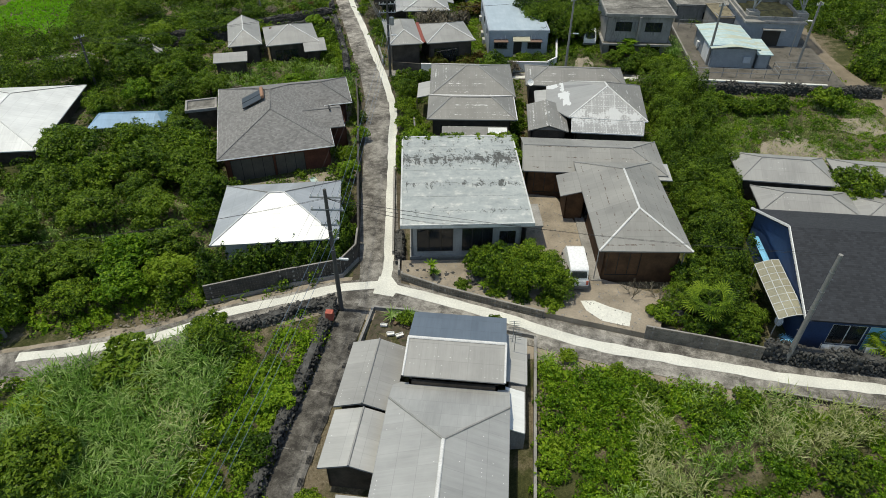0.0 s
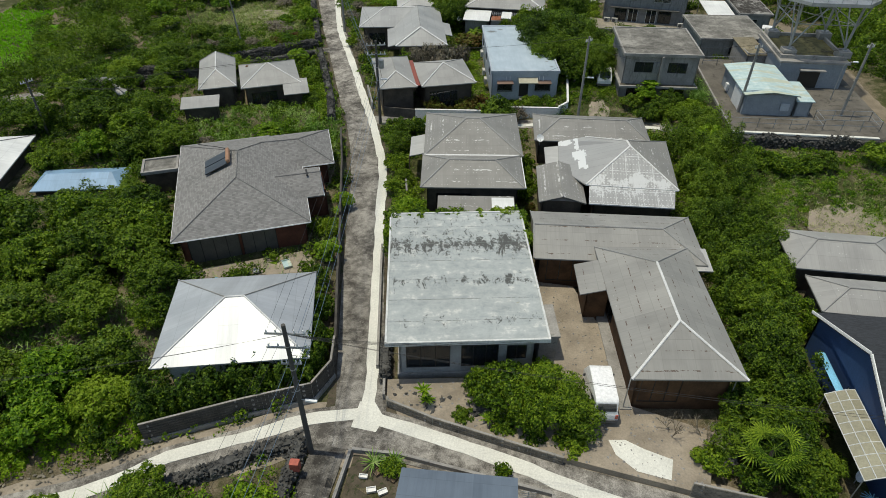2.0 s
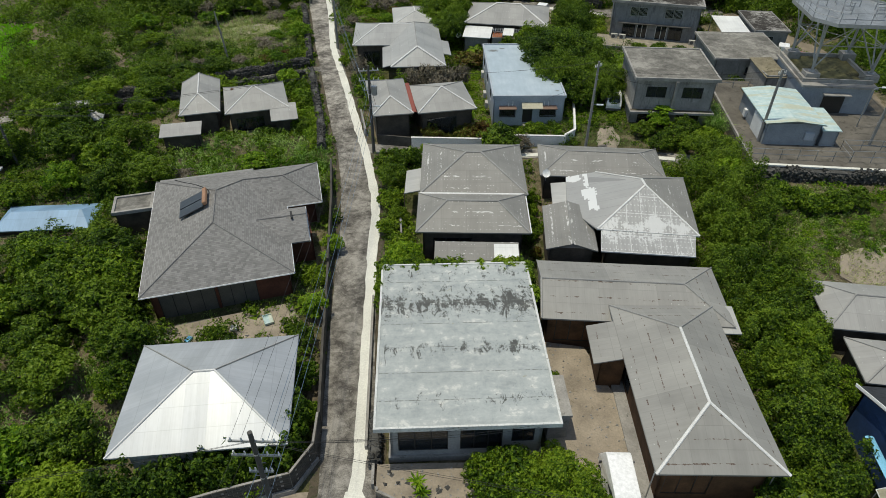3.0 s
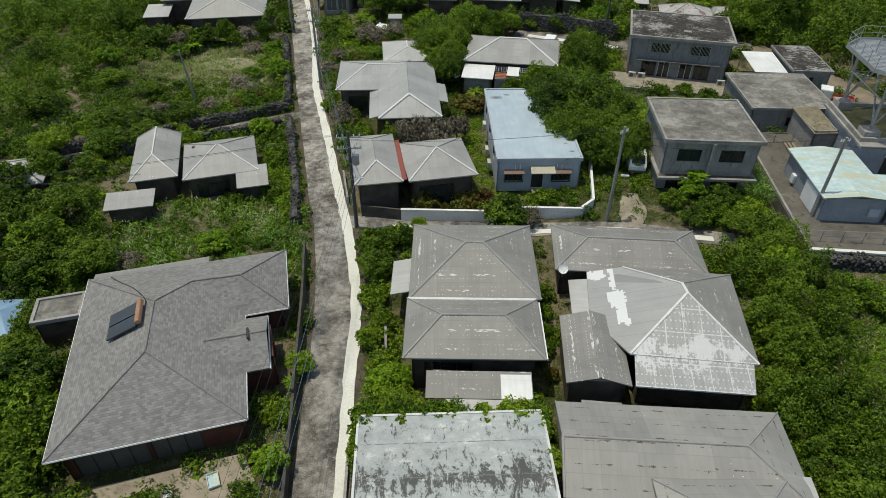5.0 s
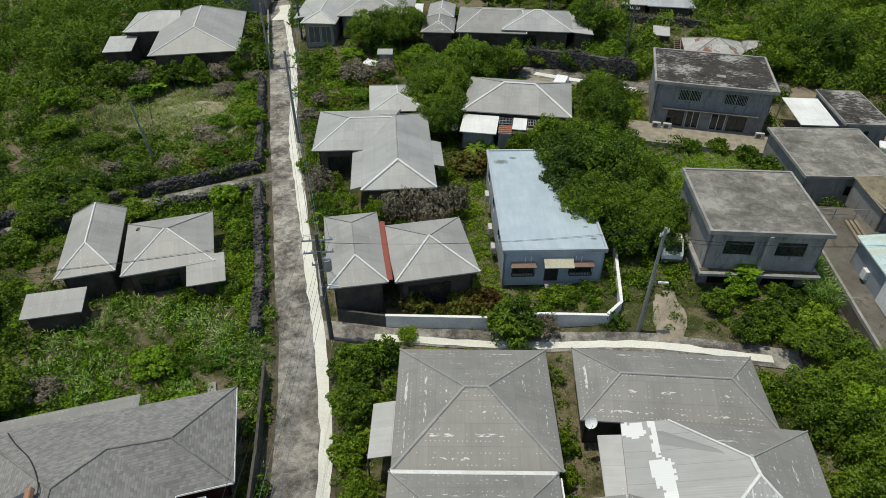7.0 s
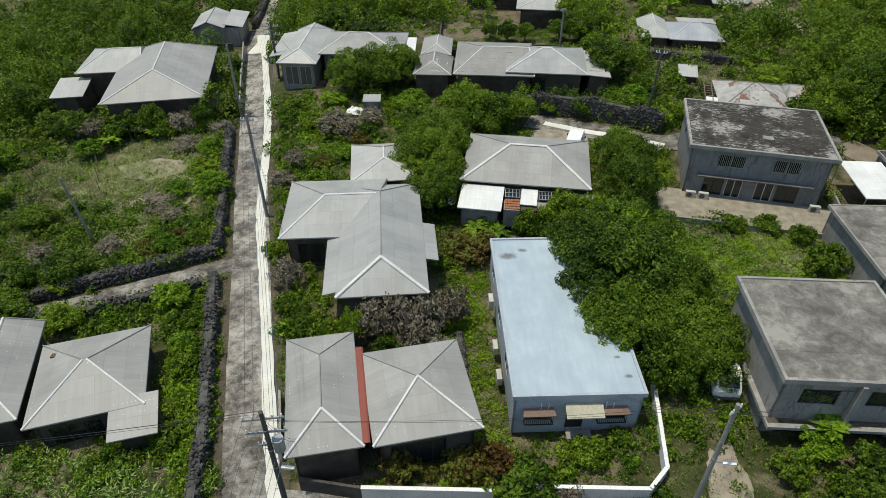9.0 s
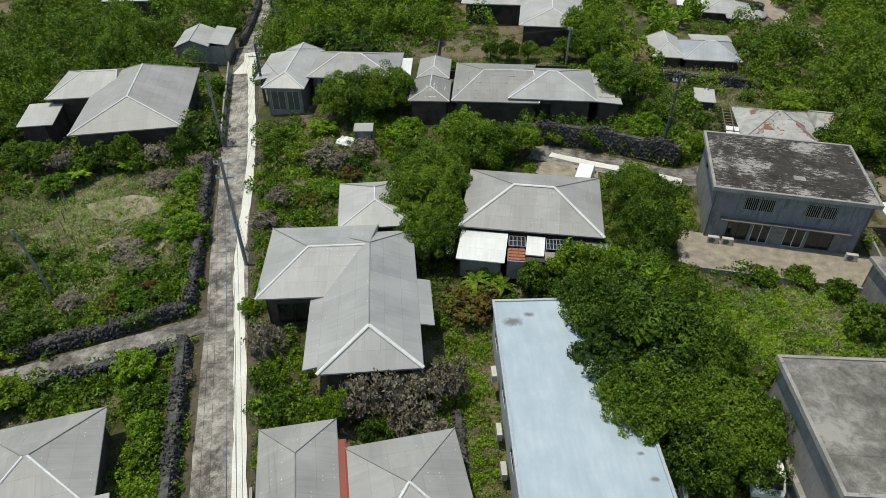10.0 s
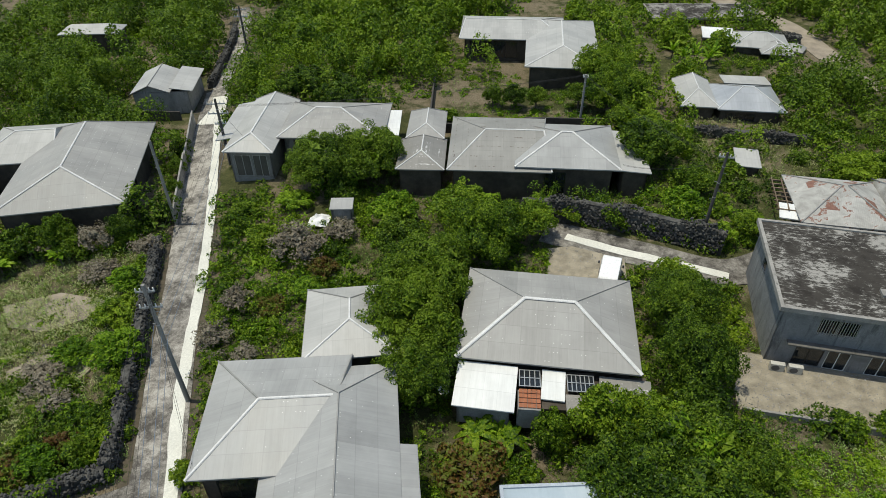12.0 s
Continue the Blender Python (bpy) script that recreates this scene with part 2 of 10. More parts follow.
def leafy(name, a, b, c, scale=0.35, glow=0.27, leaflet=10.0, tilt=0.85):
    """Foliage: broad tone by place, a tone for each spray, leaflets that face every way, light passing through."""
    g = Graph(name)
    p = g.place()
    geo = g.tree.nodes.new("ShaderNodeNewGeometry")
    own = g.tree.nodes.new("ShaderNodeObjectInfo").outputs["Random"]
    cells = g.node("ShaderNodeTexVoronoi", Scale=leaflet)
    g.put(cells.inputs["Vector"], p)
    cr, cg, cb = g.split(cells.outputs["Color"])
    f = g.math("ADD", g.math("ADD", g.math("MULTIPLY", g.noise(p, scale, 3), 0.95), g.math("MULTIPLY", g.math("SUBTRACT", g.noise(p, 0.11, 2), 0.52), 0.7)), g.math("MULTIPLY", g.math("SUBTRACT", geo.outputs["Random Per Island"], 0.22), 0.48))
    f = g.math("ADD", f, g.math("MULTIPLY", g.math("SUBTRACT", own, 0.5), 0.28))
    # leaflet tones spread wide: sunlit highlights and dark gaps put into the colour
    f = g.math("ADD", f, g.math("MULTIPLY", g.math("SUBTRACT", cr, 0.3), 0.52))
    col = g.ramp(f, (0.34, a), (0.62, b), (0.95, c))
    off = g.node("ShaderNodeVectorMath")
    off.operation = "SUBTRACT"
    g.put(off.inputs[0], cells.outputs["Color"])
    off.inputs[1].default_value = (0.5, 0.5, 0.42)
    turn = g.node("ShaderNodeVectorMath")
    turn.operation = "MULTIPLY_ADD"
    g.put(turn.inputs[0], off.outputs[0])
    turn.inputs[1].default_value = (tilt, tilt, tilt)
    g.put(turn.inputs[2], geo.outputs["Normal"])
    unit = g.node("ShaderNodeVectorMath")
    unit.operation = "NORMALIZE"
    g.put(unit.inputs[0], turn.outputs[0])
    g.put(g.shader.inputs["Normal"], unit.outputs[0])
    g.done(col, g.math("ADD", 0.38, g.math("MULTIPLY", cg, 0.3)), 0, 0.2)
    t = g.node("ShaderNodeBsdfTranslucent", Color=g.mix(1.0, col, (1.15, 1.35, 0.5), "MULTIPLY"))
    m = g.node("ShaderNodeMixShader", Fac=glow)
    g.put(m.inputs[1], g.shader.outputs[0])
    g.put(m.inputs[2], t.outputs[0])
    g.put(g.tree.nodes["Material Output"].inputs[0], m.outputs[0])
    return g.mat


def ground_material():
    g = Graph("earth_and_weeds")
    p = g.place()
    big, mid, fine = g.noise(p, 0.09, 4), g.noise(p, 0.7, 5, 0.65), g.noise(p, 7.0, 6, 0.7)
    green = g.ramp(g.math("ADD", g.math("MULTIPLY", mid, 0.6), g.math("MULTIPLY", fine, 0.5)), (0.35, (0.026, 0.034, 0.010)), (0.56, (0.075, 0.082, 0.030)), (0.78, (0.17, 0.155, 0.075)))
    soil = g.ramp(fine, (0.3, (0.13, 0.10, 0.065)), (0.7, (0.30, 0.25, 0.18)))
    bare = g.ramp(g.math("ADD", g.math("MULTIPLY", big, 0.7), g.math("MULTIPLY", mid, 0.5)), (0.56, 0.0), (0.66, 0.85))
    grit = g.noise(p, 22.0, 4, 0.7)
    col = g.mix(0.7, g.mix(bare, green, soil), g.ramp(grit, (0.3, 0.25), (0.65, 1.0)), "MULTIPLY")
    g.bump(g.math("ADD", fine, g.math("MULTIPLY", grit, 0.6)), 0.9, 0.12)
    return g.done(g.mix(1.0, col, (1.3, 1.3, 1.3), "MULTIPLY"), 0.95, 0, 0.2)


def lane_material(name="old_lane_concrete", k=1.0):
    """Old lane concrete, darkened in patches, with a paler worn middle."""
    g = Graph(name)
    p = g.place()
    big, mid, fine = g.noise(p, 0.35, 6, 0.65), g.noise(p, 1.7, 7, 0.7, 0.4), g.noise(p, 14, 5, 0.7)
    col = g.ramp(g.math("ADD", g.math("MULTIPLY", big, 0.5), g.math("ADD", g.math("MULTIPLY", mid, 0.45), g.math("MULTIPLY", fine, 0.18))), (0.48, tint((0.075, 0.069, 0.062), k)), (0.565, tint((0.19, 0.178, 0.16), k)), (0.65, tint((0.34, 0.322, 0.292), k)))
    col = g.mix(0.6, col, g.ramp(fine, (0.2, 0.4), (0.75, 1.0)), "MULTIPLY")
    u, v, _ = g.split(g.coords("UV"))
    brushed = g.noise(g.join(g.math("MULTIPLY", u, 1.1), g.math("MULTIPLY", v, 2.6)), 1.0, 7, 0.75, 0.8)
    col = g.mix(0.3, col, g.ramp(brushed, (0.36, 0.45), (0.64, 1.2)), "MULTIPLY")
    worn = g.noise(p, 3.2, 8, 0.75, 0.5)
    col = g.mix(g.ramp(worn, (0.60, 0.0), (0.66, 0.5)), col, tint((0.36, 0.345, 0.315), k))
    joint = g.math("LESS_THAN", g.math("FRACT", g.math("DIVIDE", v, 4.1)), 0.012)
    col = g.mix(g.math("MULTIPLY", joint, g.math("MULTIPLY", g.math("GREATER_THAN", mid, 0.5), 0.5)), col, (0.38, 0.36, 0.33))
    g.bump(g.math("ADD", mid, g.math("MULTIPLY", fine, 0.6)), 0.45, 0.03)
    return g.done(col, 0.92, 0, 0.3)


def peeled_roof(name, base, pale, dark, amount=0.5, along=(0.9, 0.9), grow=1.5, lean_y=0.0):
    """A flat roof whose coating has weathered off in patches."""
    g = Graph(name)
    p = g.coords("Object")
    x, y, z = g.split(p)
    stretch = g.join(g.math("MULTIPLY", x, along[0]), g.math("MULTIPLY", y, along[1]), 0.0)
    clouds = g.noise(p, 0.8, 9, 0.72, 0.15)
    tone = g.noise(p, 0.25, 3)
    flakes = g.noise(stretch, grow, 10, 0.78, 0.5)
    where = g.noise(p, 0.33, 4, 0.6, 0.3)
    col = g.ramp(clouds, (0.42, base), (0.49, tint(pale, 0.9)), (0.60, tint(pale, 1.12)))
    col = g.mix(0.35, col, g.ramp(tone, (0.35, 0.55), (0.65, 1.0)), "MULTIPLY")
    m = g.math("ADD", flakes, g.math("ADD", g.math("MULTIPLY", g.math("SUBTRACT", where, 0.5), 0.75), g.math("MULTIPLY", y, lean_y)))
    edge = 1.0 - amount * 0.72
    col = g.mix(g.ramp(m, (edge - 0.08, 0.0), (edge, 0.28), (edge + 0.03, 0.92)), col, dark)
    g.bump(flakes, 0.25)
    return g.done(col, 0.9, 0, 0.15)


def dripped_roof():
    """White roof coating gone through to black in drips, mostly along two bands across the roof."""
    g = Graph("peeling_white_roof_coating")
    p = g.coords("Object")
    x, y, z = g.split(p)
    clouds, tone = g.noise(p, 1.7, 10, 0.76, 0.3), g.noise(p, 0.22, 3)
    wash = g.noise(g.join(g.math("MULTIPLY", x, 0.35), g.math("MULTIPLY", y, 1.4)), 1.0, 6, 0.65)
    col = g.ramp(g.math("ADD", g.math("MULTIPLY", clouds, 0.6), g.math("MULTIPLY", wash, 0.4)), (0.38, (0.30, 0.33, 0.335)), (0.49, (0.385, 0.415, 0.415)), (0.55, (0.43, 0.455, 0.45)), (0.59, (0.58, 0.59, 0.565)))
    col = g.mix(0.3, col, g.ramp(tone, (0.35, 0.6), (0.65, 1.0)), "MULTIPLY")
    drips = g.noise(g.join(g.math("MULTIPLY", x, 2.1), g.math("MULTIPLY", y, 0.8)), 1.0, 10, 0.82, 0.9)
    specks = g.noise(p, 2.6, 9, 0.8, 0.4)
    wide = g.noise(g.join(g.math("MULTIPLY", x, 0.5), 0.0), 1.0, 3)
    def band(mid, half):
        d = g.math("DIVIDE", g.math("ABSOLUTE", g.math("SUBTRACT", y, mid)), half)
        return g.math("SUBTRACT", 1.0, d, True)
    rows = g.math("ADD", g.math("MULTIPLY", band(2.6, 2.3), 0.17), g.math("ADD", g.math("MULTIPLY", band(5.4, 1.7), 0.10), g.math("ADD", g.math("MULTIPLY", band(-1.1, 1.5), 0.12), g.math("MULTIPLY", band(-4.6, 1.3), 0.09))))
    m = g.math("ADD", g.math("ADD", g.math("MULTIPLY", drips, 0.62), g.math("MULTIPLY", specks, 0.38)), g.math("ADD", rows, g.math("MULTIPLY", g.math("SUBTRACT", wide, 0.5), 0.16)))
    col = g.mix(g.ramp(m, (0.626, 0.0), (0.641, 0.6), (0.66, 0.92)), col, (0.055, 0.056, 0.052))
    seam = g.math("LESS_THAN", g.math("ABSOLUTE", g.math("SUBTRACT", g.math("FRACT", g.math("DIVIDE", y, 1.85)), 0.5)), 0.012)
    col = g.mix(g.math("MULTIPLY", seam, g.math("GREATER_THAN", specks, 0.48)), col, (0.16, 0.17, 0.165))
    lichen = g.noise(p, 1.1, 7, 0.7, 0.5)
    col = g.mix(g.ramp(lichen, (0.66, 0.0), (0.70, 0.6)), col, (0.30, 0.28, 0.19))
    g.bump(specks, 0.25)
    return g.done(col, 0.7, 0, 0.4)


def slab_roof(name, c, dark, amount):
    """Old bare concrete roof: streaks, fine soot and one casting joint."""
    g = Graph(name)
    p = g.coords("Object")
    x, y, z = g.split(p)
    soot, fine = g.noise(p, 1.1, 10, 0.78, 0.4), g.noise(p, 9.0, 6, 0.7)
    tone = g.noise(p, 0.3, 3)
    streak = g.noise(g.join(g.math("MULTIPLY", x, 0.7), g.math("MULTIPLY", y, 3.0)), 1.0, 6, 0.7)
    f = g.math("ADD", g.math("ADD", 0.5, g.math("MULTIPLY", tone, 0.55)), g.math("ADD", g.math("MULTIPLY", streak, 0.25), g.math("MULTIPLY", fine, 0.22)))
    col = g.mix(1.0, c, g.join(f, f, f), "MULTIPLY")
    k = g.math("ADD", soot, g.math("MULTIPLY", g.math("SUBTRACT", tone, 0.5), -0.5))
    col = g.mix(g.ramp(k, (amount - 0.12, 0.0), (amount, 0.5), (amount + 0.14, 0.85)), col, dark)
    joint = g.math("LESS_THAN", g.math("ABSOLUTE", g.math("ADD", y, 1.9)), 0.02)
    col = g.mix(g.math("MULTIPLY", joint, 0.5), col, dark)
    g.bump(fine, 0.3)
    return g.done(col, 0.9, 0, 0.25)


def faded_paint_roof():
    """Sea-green roof paint, chalked to white in runs and worn yellowish in bands across the sheets."""
    g = Graph("chalky_sea_green_roof_paint")
    p = g.coords("Object")
    x, y, z = g.split(p)
    chalk = g.noise(g.join(g.math("MULTIPLY", x, 0.9), g.math("MULTIPLY", y, 1.6)), 1.3, 9, 0.75, 0.5)
    bands = g.noise(g.join(g.math("MULTIPLY", x, 0.12), g.math("MULTIPLY", y, 0.95)), 1.0, 4, 0.6, 0.3)
    fine = g.noise(p, 8.0, 6, 0.7)
    col = g.ramp(chalk, (0.36, (0.36, 0.50, 0.52)), (0.52, (0.47, 0.60, 0.60)), (0.64, (0.62, 0.68, 0.66)))
    col = g.mix(g.ramp(bands, (0.50, 0.0), (0.58, 0.75)), col, (0.50, 0.50, 0.36))
    specks = g.noise(p, 3.4, 9, 0.8, 0.4)
    col = g.mix(g.ramp(specks, (0.63, 0.0), (0.68, 0.7)), col, (0.20, 0.19, 0.15))
    rib = g.math("LESS_THAN", g.math("FRACT", g.math("DIVIDE", x, 0.45)), 0.07)
    col = g.mix(g.math("MULTIPLY", rib, 0.25), col, (0.25, 0.33, 0.34))
    g.bump(fine, 0.2)
    return g.done(col, 0.6, 0, 0.35)


def coated_roof():
    """Pale blue roof coating with faint runs, dark specks and a brown puddle stain."""
    g = Graph("pale_blue_roof_coating")
    p = g.coords("Object")
    x, y, z = g.split(p)
    tone, fine = g.noise(p, 0.5, 5, 0.6), g.noise(p, 4.0, 8, 0.75, 0.3)
    run = g.noise(g.join(g.math("MULTIPLY", x, 2.2), g.math("MULTIPLY", y, 0.4)), 1.0, 5, 0.65)
    col = g.ramp(g.math("ADD", g.math("MULTIPLY", tone, 0.6), g.math("MULTIPLY", run, 0.4)), (0.38, (0.345, 0.42, 0.48)), (0.52, (0.395, 0.475, 0.54)), (0.62, (0.45, 0.525, 0.585)))
    col = g.mix(g.ramp(fine, (0.68, 0.0), (0.73, 0.55)), col, (0.16, 0.17, 0.17))
    for cx, cy, size in ((-2.55, 5.0, 0.75), (-1.5, 5.6, 0.4), (2.9, -5.6, 0.3), (2.6, -4.2, 0.22)):
        dx, dy = g.math("SUBTRACT", x, cx), g.math("MULTIPLY", g.math("SUBTRACT", y, cy), 1.7)
        d = g.math("SQRT", g.math("ADD", g.math("MULTIPLY", dx, dx), g.math("MULTIPLY", dy, dy)))
        d = g.math("ADD", d, g.math("MULTIPLY", g.math("SUBTRACT", fine, 0.5), 1.6 * size))
        col = g.mix(g.ramp(g.math("DIVIDE", d, size), (0.35, 0.75), (1.0, 0.0)), col, (0.10, 0.085, 0.065))
    g.bump(fine, 0.1)
    return g.done(col, 0.6, 0, 0.4)


def glass_material():
    g = Graph("window_glass")
    g.put(g.shader.inputs["Transmission Weight"], 0.6)
    return g.done((0.05, 0.06, 0.07), 0.05, 0, 0.6)


